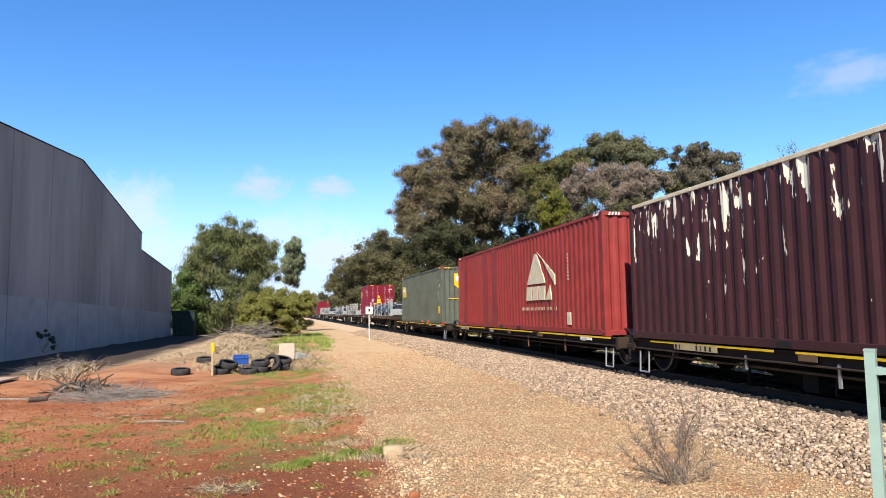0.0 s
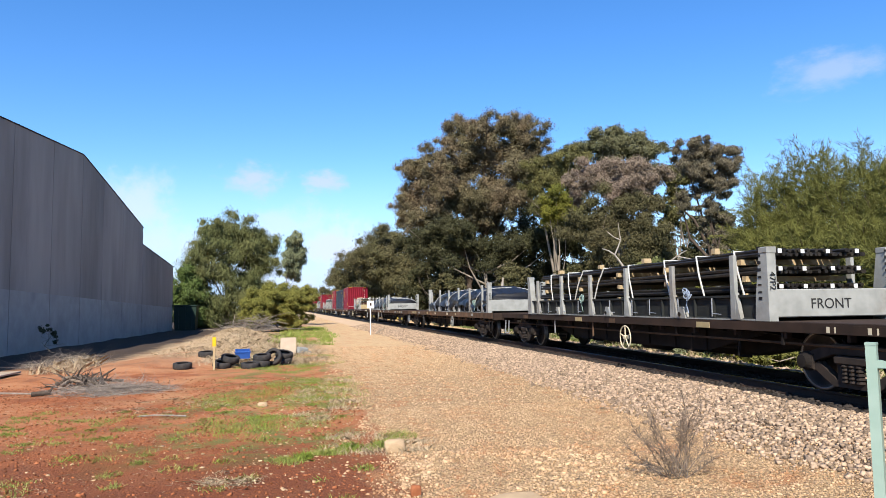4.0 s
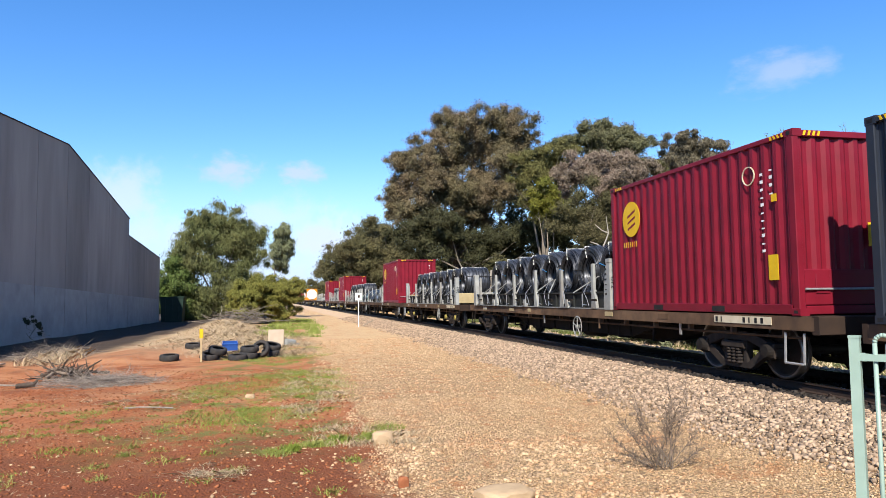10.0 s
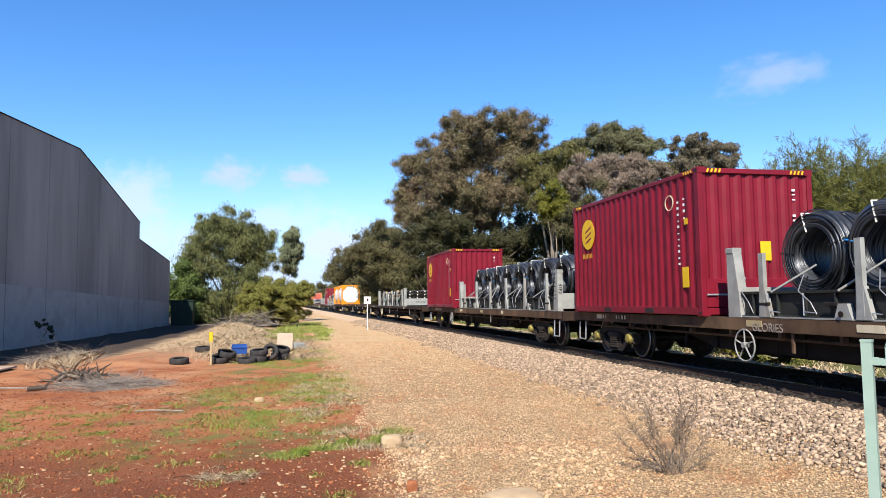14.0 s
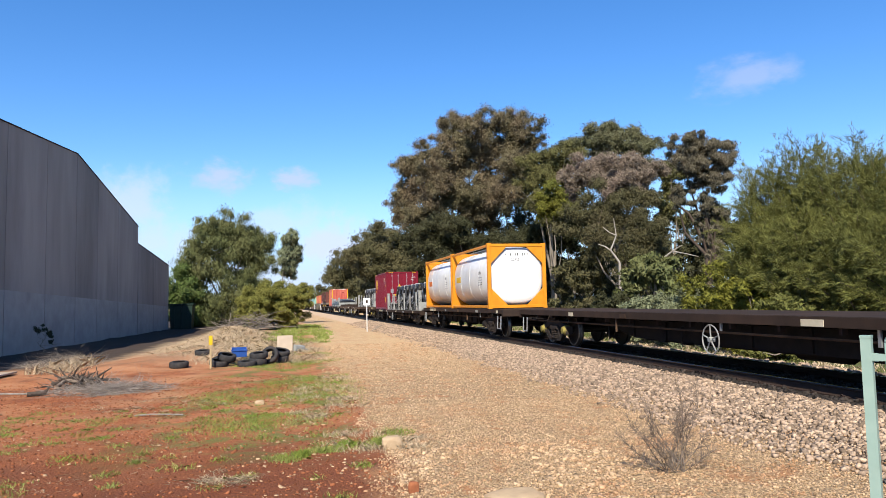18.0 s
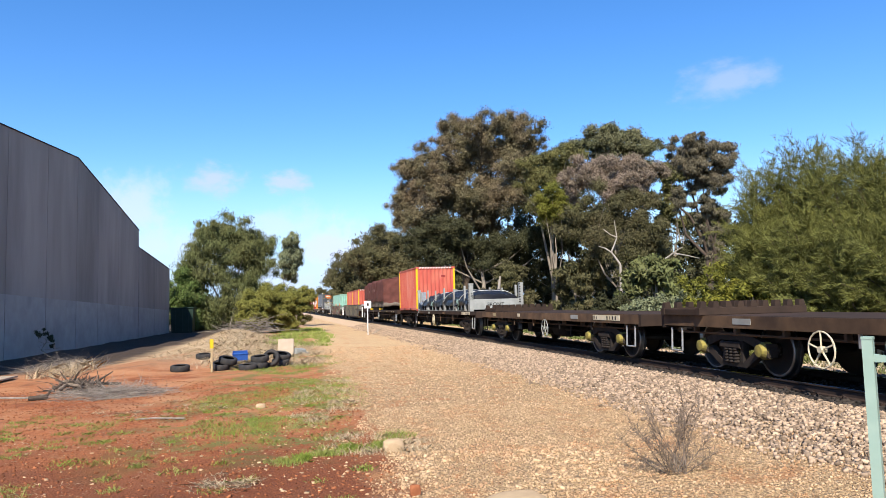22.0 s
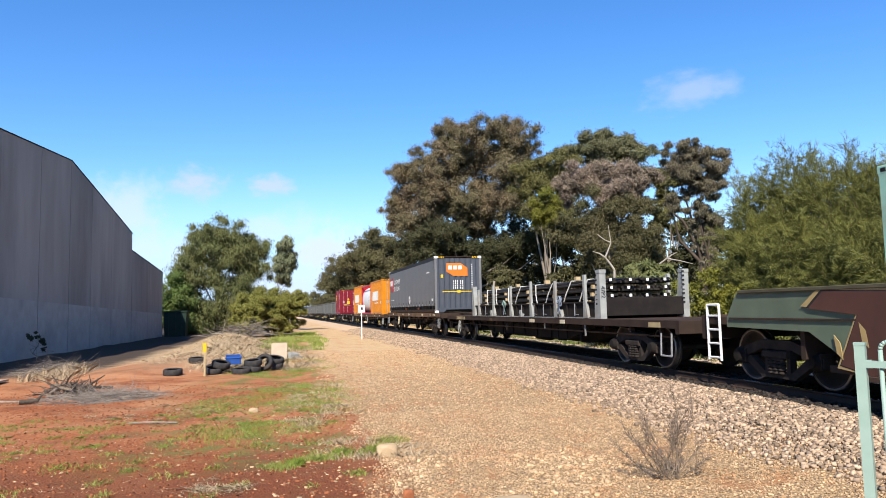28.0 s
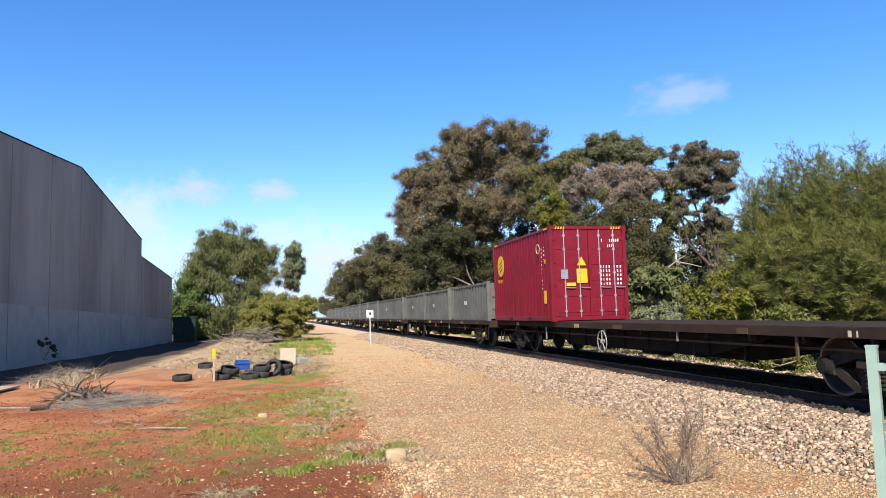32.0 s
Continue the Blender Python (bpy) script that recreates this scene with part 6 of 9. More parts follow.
def maroon_container(label, doors=False):
    L, W, H = 6.058, 2.5, 2.896 if doors else 2.84
    c = container(label, "maroon", L, W, H, doors=doors, panel_end=not doors, group="maroon containers on the train")
    hazard(c, W, H, L)
    x = -W / 2 - 0.006
    em = part("emblem", disc(x, L - 0.98, 2.02, 0.39), "yellow", c, "yellow round emblem")
    for k in range(3):
        z = 1.83 + 0.14 * k
        part("emblem_stripe", Build().prism([(L - 1.16, z + 0.06), (L - 0.82, z - 0.06), (L - 0.82, z - 0.01), (L - 1.16, z + 0.11)], "x", x - 0.009, x - 0.004), "maroon", em)
    bars_text(c, "yellow", on_left(x, L - 0.62, 1.40), 0.72, 0.12, 8)
    ring = Build()
    for k in range(16):
        a, b = 2 * math.pi * k / 16, 2 * math.pi * (k + 1) / 16
        ring.tube((x, 1.05 + 0.15 * math.cos(a), 2.28 + 0.15 * math.sin(a)), (x, 1.05 + 0.15 * math.cos(b), 2.28 + 0.15 * math.sin(b)), 0.012, n=4)
    part("ring_mark", ring, "cream", c)
    bars_text(c, "white", on_left(x, 0.70, 1.0) @ pose(0, 0, 0, 0, 0, 90), 1.35, 0.07, 11)
    bars_text(c, "white", on_left(x, 0.48, 1.9) @ pose(0, 0, 0, 0, 0, 90), 0.5, 0.07, 4)
    part("yellow_placard", Build().box(x - 0.002, x + 0.004, 0.42, 0.64, 0.55, 0.95), "yellow", c)
    part("yellow_placard", Build().box(x - 0.002, x + 0.004, 0.40, 0.52, 1.78, 1.90), "yellow", c)
    if doors:
        part("warning_triangle", Build().prism([(-0.40, 1.68), (-0.10, 1.68), (-0.25, 1.95)], "y", -0.004, 0.006), "yellow", c)
        part("yellow_placard", Build().box(-0.42, -0.08, -0.004, 0.006, 1.15, 1.58), "yellow", c)
        part("yellow_placard", Build().box(-0.76, -0.46, -0.004, 0.006, 1.06, 1.16), "yellow", c)
        part("grey_placard", Build().box(-0.92, -0.70, -0.004, 0.006, 1.28, 1.56), "chrome", c)
        bars_text(c, "white", on_end(0.42, -0.002, 2.40), 0.62, 0.09, 9)
        bars_text(c, "white", on_end(0.62, -0.002, 2.24), 0.28, 0.08, 4)
        for k in range(5):
            bars_text(c, "white", on_end(0.36, -0.002, 1.60 - k * 0.13), 0.36, 0.07, 4)
            bars_text(c, "white", on_end(0.80, -0.002, 1.60 - k * 0.13), 0.30, 0.07, 3)
    else:
        part("yellow_placard", Build().box(0.05, 0.28, 0.02, 0.03, 1.05, 1.42), "yellow", c)
        bars_text(c, "white", on_end(0.80, 0.028, 2.45) @ pose(0, 0, 0, 0, 0, -90), 1.1, 0.07, 11)
    return c


def make_bogie(parent, y, caps="under"):
    """y: centre along the wagon; parts in the wagon's space, rail top at z = RAIL_Z."""
    bg = new("bogie")
    bg.empty_display_size = 0.2
    bg.parent = parent
    bg.location = (0, y, 0)

    def frame_mesh():
        b = Build()
        for s in (-1, 1):
            xo = s * 1.0
            b.prism([(-1.06, 0.50), (-0.78, 0.63), (-0.36, 0.75), (0.36, 0.75), (0.78, 0.63), (1.06, 0.50), (1.06, 0.37), (0.76, 0.47), (0.36, 0.60), (-0.36, 0.60), (-0.76, 0.47), (-1.06, 0.37)], "x", xo - 0.07, xo + 0.07)
            b.prism([(-0.84, 0.40), (-0.40, 0.13), (0.40, 0.13), (0.84, 0.40), (0.68, 0.47), (0.33, 0.23), (-0.33, 0.23), (-0.68, 0.47)], "x", xo - 0.06, xo + 0.06)
            for d in (-1, 1):
                b.box(xo - 0.065, xo + 0.065, min(d * 0.22, d * 0.31), max(d * 0.22, d * 0.31), 0.20, 0.62, 0.01)
                b.box(xo - 0.10, xo + 0.10, min(d * 0.76, d * 1.04), max(d * 0.76, d * 1.04), 0.34, 0.58, 0.02)
            b.box(xo - 0.12, xo + 0.12, -0.30, 0.30, 0.46, 0.58, 0.02)
        b.box(-0.95, 0.95, -0.22, 0.22, 0.42, 0.74, 0.02)
        return b

    def spring_mesh():
        b = Build()
        for dy in (-0.13, 0.0, 0.13):
            prof = [(0.19, 0.03)]
            for k in range(5):
                z = 0.20 + k * 0.055
                prof += [(z, 0.045), (z + 0.012, 0.068), (z + 0.030, 0.068), (z + 0.042, 0.045)]
            b.lathe(prof, "z", (0, dy, 0), 9)
        return b

    def cap_mesh():
        return Build().lathe([(0.02, 0.15), (-0.10, 0.15), (-0.16, 0.11), (-0.20, 0.10), (-0.21, 0.03)], "x", (0, 0, 0), 14)

    part("side_frame", shared("side_frame", frame_mesh, "bogie"), None, bg)
    for s in (-1, 1):
        part("spring_pack", shared("spring_pack", spring_mesh, "bogie"), None, bg, at=pose(s * 1.06, 0, 0))
        for dy in (-0.9, 0.9):
            part("axle_box_cover", shared(("axle_box_cover", caps), cap_mesh, caps), None, bg, at=pose(s * 0.98, dy, 0.46, 0, 0, 0 if s < 0 else 180))

    def wheelset_mesh():
        b = Build().tube((-0.98, 0, 0), (0.98, 0, 0), 0.075, n=10)
        for s in (-1, 1):
            b.lathe([(s * 0.70, 0.10), (s * 0.70, 0.36), (s * 0.69, 0.44), (s * 0.685, 0.485), (s * 0.715, 0.488), (s * 0.725, 0.463)], "x", (0, 0, 0), 26)
            b.lathe([(s * 0.80, 0.455), (s * 0.825, 0.45), (s * 0.825, 0.385), (s * 0.775, 0.36), (s * 0.76, 0.16), (s * 0.80, 0.13), (s * 0.80, 0.08)], "x", (0, 0, 0), 26)
            for k in range(6):
                a = 2 * math.pi * k / 6
                b.box(s * 0.80 - 0.012, s * 0.80 + 0.012, 0.105 * math.cos(a) - 0.02, 0.105 * math.cos(a) + 0.02, 0.105 * math.sin(a) - 0.02, 0.105 * math.sin(a) + 0.02)
        return b

    if "wheelset" not in SHARED:
        b = wheelset_mesh()
        dull = len(b.f)
        for s in (-1, 1):
            b.lathe([(s * 0.722, 0.466), (s * 0.735, 0.461), (s * 0.80, 0.459), (s * 0.827, 0.454), (s * 0.829, 0.415), (s * 0.822, 0.41)], "x", (0, 0, 0), 26)
            del b.f[-2:]  # the tyre is a ring, open at both rims
        SHARED["wheelset"] = b.mesh("wheelset", M["wheel"], True)
        SHARED["wheelset"].materials.append(M["tread"])
        for f in SHARED["wheelset"].polygons[dull:]:
            f.material_index = 1
    for dy in (-0.9, 0.9):
        ws = part("wheelset", SHARED["wheelset"], None, bg, at=pose(0, dy, 0.46))
        ws["axle"] = 1 if dy > 0 else 0
        WHEELS.append(ws)
    return bg


WHEELS = []


def wagon(label, L, deck_z, style="deck", paint="deck", marks=5, caps=("under", "under"), wheel_y=None, seed=0, inset=2.2, yellow_edge=False, bogies=None, name="container_wagon"):
    """Flat wagon; the origin is at rail height under its near headstock, the deck top at deck_z above the rail."""
    rng = random.Random(seed)
    w = thing(name, label, "rail wagon", "wagons of the freight train")
    hz = deck_z
    # side sills: channel with flanges
    for s in (-1, 1):
        b = Build()
        dp = 0.16 if paint == "deck_dark" and style == "deck" else 0.22
        prof = [(s * 1.16, hz - dp), (s * 1.24, hz - dp), (s * 1.24, hz - dp + 0.02), (s * 1.175, hz - dp + 0.025), (s * 1.175, hz - 0.035), (s * 1.24, hz - 0.03), (s * 1.24, hz - 0.006), (s * 1.16, hz - 0.006)]
        b.prism(prof, "y", 0.1, L - 0.1)
        if style == "deck":
            b.box(s * 1.235 - 0.006, s * 1.235 + 0.006, 0.1, L - 0.1, hz - dp + 0.01, hz - 0.02)
            for k in range(int(L / 1.3)):
                y = 0.8 + k * 1.3
                b.prism([(y - 0.03, hz - dp), (y + 0.03, hz - dp), (y + 0.03, hz - dp - 0.10), (y - 0.03, hz - dp - 0.10)], "x", min(s * 1.1, s * 1.2), max(s * 1.1, s * 1.2))
        part("side_sill", b, paint, w)
    # centre sill, deeper amidships
    cs = Build().prism([(0.0, hz - 0.02), (L, hz - 0.02), (L, hz - 0.38), (L * 0.80, hz - 0.40), (L * 0.70, hz - 0.72), (L * 0.30, hz - 0.72), (L * 0.20, hz - 0.40), (0.0, hz - 0.38)], "x", -0.28, 0.28)
    part("centre_sill", cs, "under", w)
    nx = int(L / 1.3)
    for k in range(nx + 1):
        y = 0.15 + (L - 0.3) * k / nx
        part("cross_bearer", shared(("cross_bearer", deck_z), lambda: Build().prism([(-1.17, hz - 0.03), (1.17, hz - 0.03), (1.17, hz - 0.16), (0.28, hz - 0.34), (-0.28, hz - 0.34), (-1.17, hz - 0.16)], "y", -0.06, 0.06), "under"), None, w, at=pose(0, y, 0))
    for y in (0.0, L):
        s = 1 if y == 0 else -1
        a, b2 = sorted((y, y + s * 0.14))
        part("headstock", Build().box(-1.24, 1.24, a, b2, hz - 0.27, hz - 0.004, 0.01), "deck_dark", w)
        cp = Build().box(-0.13, 0.13, min(y, y - s * 0.42), max(y, y - s * 0.42), hz - 0.36, hz - 0.10, 0.02).box(-0.19, 0.19, min(y - s * 0.36, y - s * 0.6), max(y - s * 0.36, y - s * 0.6), hz - 0.40, hz - 0.06, 0.03)
        part("coupler", cp, "under", w)
        st = Build().path([(-1.20, y + s * 0.35, hz - 0.26), (-1.22, y + s * 0.35, hz - 0.72), (-1.22, y + s * 0.75, hz - 0.72), (-1.20, y + s * 0.75, hz - 0.26)], 0.02, 6)
        part("footstep", st, "chrome" if rng.random() < 0.5 else "under", w)
        hose = Build().path([(0.32, y - s * 0.02, hz - 0.36), (0.36, y - s * 0.16, hz - 0.58), (0.30, y - s * 0.30, hz - 0.66)], 0.022, 6)
        part("brake_hose", hose, "black", w)
    if style == "deck":
        part("deck_plate", Build().box(-1.17, 1.17, 0.14, L - 0.14, hz - 0.03, hz), "deck_dark" if paint == "deck" else paint, w)
    if yellow_edge:
        for k in range(6):
            a = 0.4 + k * (L - 0.8) / 6
            part("yellow_stripe", Build().box(-1.248, -1.241, a, a + (L - 0.8) / 6 * (0.78 if k % 2 else 0.97), hz - 0.052, hz - 0.012), "yellow", w)
        part("name_plate", Build().box(-1.254, -1.243, 1.5, 2.2, hz - 0.125, hz - 0.06), "white", w)
        words("PLATFORM", 0.06, "black", w, on_left(-1.2555, 2.12, hz - 0.115), name="lettering")
    for k, y in enumerate(bogies or (inset, L - inset)):
        make_bogie(w, y, caps[k])
    # brake gear and air tank under the floor
    part("air_tank", Build().lathe([(L * 0.42, 0.05), (L * 0.42 + 0.08, 0.2), (L * 0.42 + 1.1, 0.2), (L * 0.42 + 1.18, 0.05)], "y", (-0.55, 0, hz - 0.55), 14), "under", w, smooth=True)
    bc = Build().box(-0.9, -0.5, L * 0.62, L * 0.62 + 0.35, hz - 0.66, hz - 0.36, 0.02).tube((-0.7, L * 0.28, hz - 0.52), (-0.7, L * 0.62, hz - 0.52), 0.03)
    for yy in (L * 0.25, L * 0.33, L * 0.58, L * 0.72):
        bc.path([(-1.05, yy, hz - 0.28), (-1.05, yy + 0.05, hz - 0.62), (-0.75, yy + 0.12, hz - 0.66)], 0.025, 5)
    part("brake_rigging", bc, "under", w)
    part("brake_pipe", Build().tube((-1.08, 0.4, hz - 0.34), (-1.08, L - 0.4, hz - 0.34), 0.022, n=5), "deck", w)
    for k in range(4):
        y = L * (0.2 + 0.17 * k) + rng.uniform(-0.6, 0.6)
        part("hanger", Build().box(-1.20, -1.17, y, y + 0.05, hz - 0.30 - 0.25 * rng.random(), hz - 0.15), rng.choice(("chrome", "deck", "under")), w)
    if L > 15 and style == "deck":
        web = Build().prism([(L * 0.22, hz - 0.2), (L * 0.78, hz - 0.2), (L * 0.68, hz - 0.62), (L * 0.32, hz - 0.62)], "x", -0.86, -0.82)
        for k in range(7):
            y = L * (0.32 + 0.06 * k)
            web.box(-0.90, -0.86, y - 0.03, y + 0.03, hz - 0.60, hz - 0.2)
        part("fishbelly_web", web, "under", w)
    if wheel_y is not None:
        b = Build()
        r = 0.27
        for k in range(18):
            a, c2 = 2 * math.pi * k / 18, 2 * math.pi * (k + 1) / 18
            b.tube((-1.27, wheel_y + r * math.cos(a), hz - 0.47 + r * math.sin(a)), (-1.27, wheel_y + r * math.cos(c2), hz - 0.47 + r * math.sin(c2)), 0.014, n=5)
        for k in range(5):
            a = 2 * math.pi * k / 5 + 0.3
            b.tube((-1.27, wheel_y, hz - 0.47), (-1.27, wheel_y + r * math.cos(a), hz - 0.47 + r * math.sin(a)), 0.014, n=5)
        b.lathe([(-1.31, 0.02), (-1.31, 0.05), (-1.2, 0.05)], "x", (0, wheel_y, hz - 0.47), 8)
        part("brake_wheel", b, "cream" if seed % 3 == 0 else "rack", w, "pale spoked hand brake wheel")
    # white and tan plates along the sill
    for k in range(marks):
        y = 0.6 + (L - 1.4) * (k + 0.5 * rng.random()) / max(1, marks)
        part("reflector_plate", Build().box(-1.250, -1.241, y, y + 0.22 + 0.3 * rng.random(), hz - 0.15, hz - 0.045), rng.choice(("cream", "rack", "tan", "deck", "deck")), w)
    yb = L - 3.4 if rng.random() < 0.5 else 1.0
    pl = part("number_panel", Build().box(-1.252, -1.243, yb, yb + 1.5, hz - 0.155, hz - 0.03), rng.choice((paint, "cream", "tan")), w)
    bars_text(w, "black" if pl.data.materials[0] != M[paint] else "cream", on_left(-1.254, yb + 1.45, hz - 0.14), 1.35, 0.09, 9)
    return w


def rack(label, L=12.192, paint="rack", front="FRONT", end_paint="rack", tall=1.06, n_posts=6, code="47P2", base="rack_base", ties=0, beam=0.44):
    """Flat rack: base frame, gated ends with tall corner posts, side stanchions with triangular gussets."""
    r = thing("flat_rack", label, "flat rack", "flat racks on the train")
    W = 2.44
    for s in (-1, 1):
        part("base_rail", Build().prism([(s * 1.10, 0.0), (s * 1.20, 0.0), (s * 1.20, 0.03), (s * 1.13, 0.05), (s * 1.13, beam - 0.06), (s * 1.19, beam - 0.04), (s * 1.19, beam), (s * 1.08, beam)], "y", 0.12, L - 0.12), base, r)
        for k in range(int(L / 0.62)):
            y = 0.4 + k * 0.62
            if y < L - 0.3 and beam > 0.3:
                part("rail_rib", shared(("rail_rib", beam, base), lambda: Build().box(-0.025, 0.025, -0.012, 0.012, 0.04, beam - 0.05), base), None, r, at=pose(s * 1.16, y, 0))
        for k in range(n_posts):
            y = 0.95 + (L - 1.9) * k / max(1, n_posts - 1)
            h = (tall + 0.08) * (0.94 if k % 2 else 1.0)
            b = Build().prism([(y - 0.065, 0.02), (y + 0.065, 0.02), (y + 0.055, h), (y - 0.055, h)], "x", s * 1.20 - 0.035, s * 1.20 + 0.035)
            b.prism([(y - 0.19, 0.02), (y + 0.09, 0.02), (y + 0.07, beam + 0.04), (y - 0.07, beam + 0.04)], "x", s * 1.20 - 0.03, s * 1.20 + 0.045)
            part("stanchion", b, paint, r, "pale grey side post")
        for k in range(3):
            y = L * (0.22 + 0.28 * k)
            lug = part("lifting_lug", Build().prism([(y - 0.17, 0.01), (y + 0.17, 0.01), (y + 0.08, 0.24), (y - 0.08, 0.24)], "x", s * 1.20 - 0.03, s * 1.20 + 0.06), paint, r)
            # dark disc laid on the lug for the shade inside its eye
            part("lug_eye", Build().lathe([(s * 1.262 - 0.01, 0.0), (s * 1.262 - 0.01, 0.045), (s * 1.262 + 0.002, 0.045), (s * 1.262 + 0.002, 0.0)], "x", (0, y, 0.09), 12), "under", lug)
        part("bottom_flange", Build().box(min(s * 1.17, s * 1.215), max(s * 1.17, s * 1.215), 0.37, L - 0.37, 0.004, 0.028), paint, r)
        for k in range(n_posts * 2 - 2):
            y = 1.35 + (L - 2.7) * k / max(1, n_posts * 2 - 3) + 0.12 * (k % 3)
            part("tension_rod", Build().tube((s * 1.215, y, 0.10), (s * 1.215, y + 0.26, 0.115), 0.009, n=5).tube((s * 1.215, y + 0.27, 0.06), (s * 1.20, y + 0.29, beam - 0.04), 0.012, n=5), "chrome", r)
        for y0 in (0.0, L):
            d = 1 if y0 == 0 else -1
            a, c = sorted((y0 + d * 0.01, y0 + d * 0.19))
            p = Build().prism([(y0 + d * 0.01, 0.0), (y0 + d * 0.36, 0.0), (y0 + d * 0.33, beam * 0.9), (y0 + d * 0.20, tall + 0.10), (y0 + d * 0.01, tall + 0.10)], "x", min(s * 1.06, s * 1.225), max(s * 1.06, s * 1.225))
            g = part("corner_post", p, end_paint, r, "tall pale corner post")
            part("post_head", Build().box(min(s * 1.05, s * 1.235), max(s * 1.05, s * 1.235), a - 0.01, c + 0.01, tall + 0.06, tall + 0.16, 0.01), end_paint, g)
            if d > 0 and s < 0:
                words(code, 0.15, "black", r, on_end(-1.19, -0.004, tall - 0.25) @ pose(0, 0, 0, 0, 0, -90), name="code_lettering")
                bars_text(r, "black", on_left(-1.23, 0.16, 0.35) @ pose(0, 0, 0, 0, 0, 90), 0.95, 0.09, 8)
            if d > 0 and s > 0:
                bars_text(r, "black", on_end(1.10, -0.004, 0.35) @ pose(0, 0, 0, 0, 0, 90), 0.9, 0.08, 8)
    for y0 in (0.02, L - 0.14):
        part("end_gate", Build().box(-1.06, 1.06, y0, y0 + 0.12, 0.06, 0.52, 0.015), "tan" if front == "REAR" else "under" if base == "under" else end_paint, r)
    if front:
        words(front, 0.24, "black", r, on_end(-0.05, 0.014, 0.20), align="CENTER", name="lettering")
    rng = random.Random(int(L * 7) + ties)
    for k in range(ties):
        y = 0.9 + (L - 1.9) * k / max(1, ties - 1)
        e = rng.choice((-0.75, 0.75)) + rng.uniform(-0.2, 0.2)
        b = Build().tube((-1.20, y + e * 0.2, beam - 0.02), (-0.80, y + e, beam + 0.40), 0.020, 0.016, n=6)
        part("tie_bar", b, "rack", r, "pale tensioned tie down bar")
        c = [Vector((-1.22, y + 0.3, 0.08)), Vector((-1.22, y + 0.42, 0.26)), Vector((-1.20, y + 0.5 + 0.2 * rng.random(), 0.43)), Vector((-0.92, y + 0.9, 0.70))]
        part("chain", Build().path(c, 0.008, 5), "chrome", r, "slack grey chain")
        part("tensioner", Build().box(-1.24, -1.19, y - 0.10, y + 0.12, 0.20, 0.26, 0.012), "under", r)
    part("rack_floor", Build().box(-1.08, 1.08, 0.14, L - 0.14, beam - 0.14, beam - 0.08), base, r)
    return r


def rope_bundle(parent, y, z, rng):
    """Loose end of a rope, wound into a knot of loops that hangs on the side of a load."""
    b = Build()
    for k in range(6):
        r, oy, oz, tilt = rng.uniform(0.06, 0.11), rng.uniform(-0.05, 0.05), rng.uniform(-0.06, 0.04), rng.uniform(-0.5, 0.5)
        ring = [(-1.245 + 0.04 * math.sin(math.tau * a / 12 + k) - 0.008 * k, y + oy + r * math.cos(math.tau * a / 12 + tilt) * 0.7, z + oz + r * math.sin(math.tau * a / 12)) for a in range(13)]
        b.path(ring, 0.011, 5)
    b.path([(-1.25, y, z), (-1.26, y + 0.06, z - 0.2), (-1.24, y + 0.02, z - 0.36)], 0.010, 5)
    part("rope_bundle", b, rng.choice(("rope_green", "rope_blue")), parent, "knotted loops of loose rope")


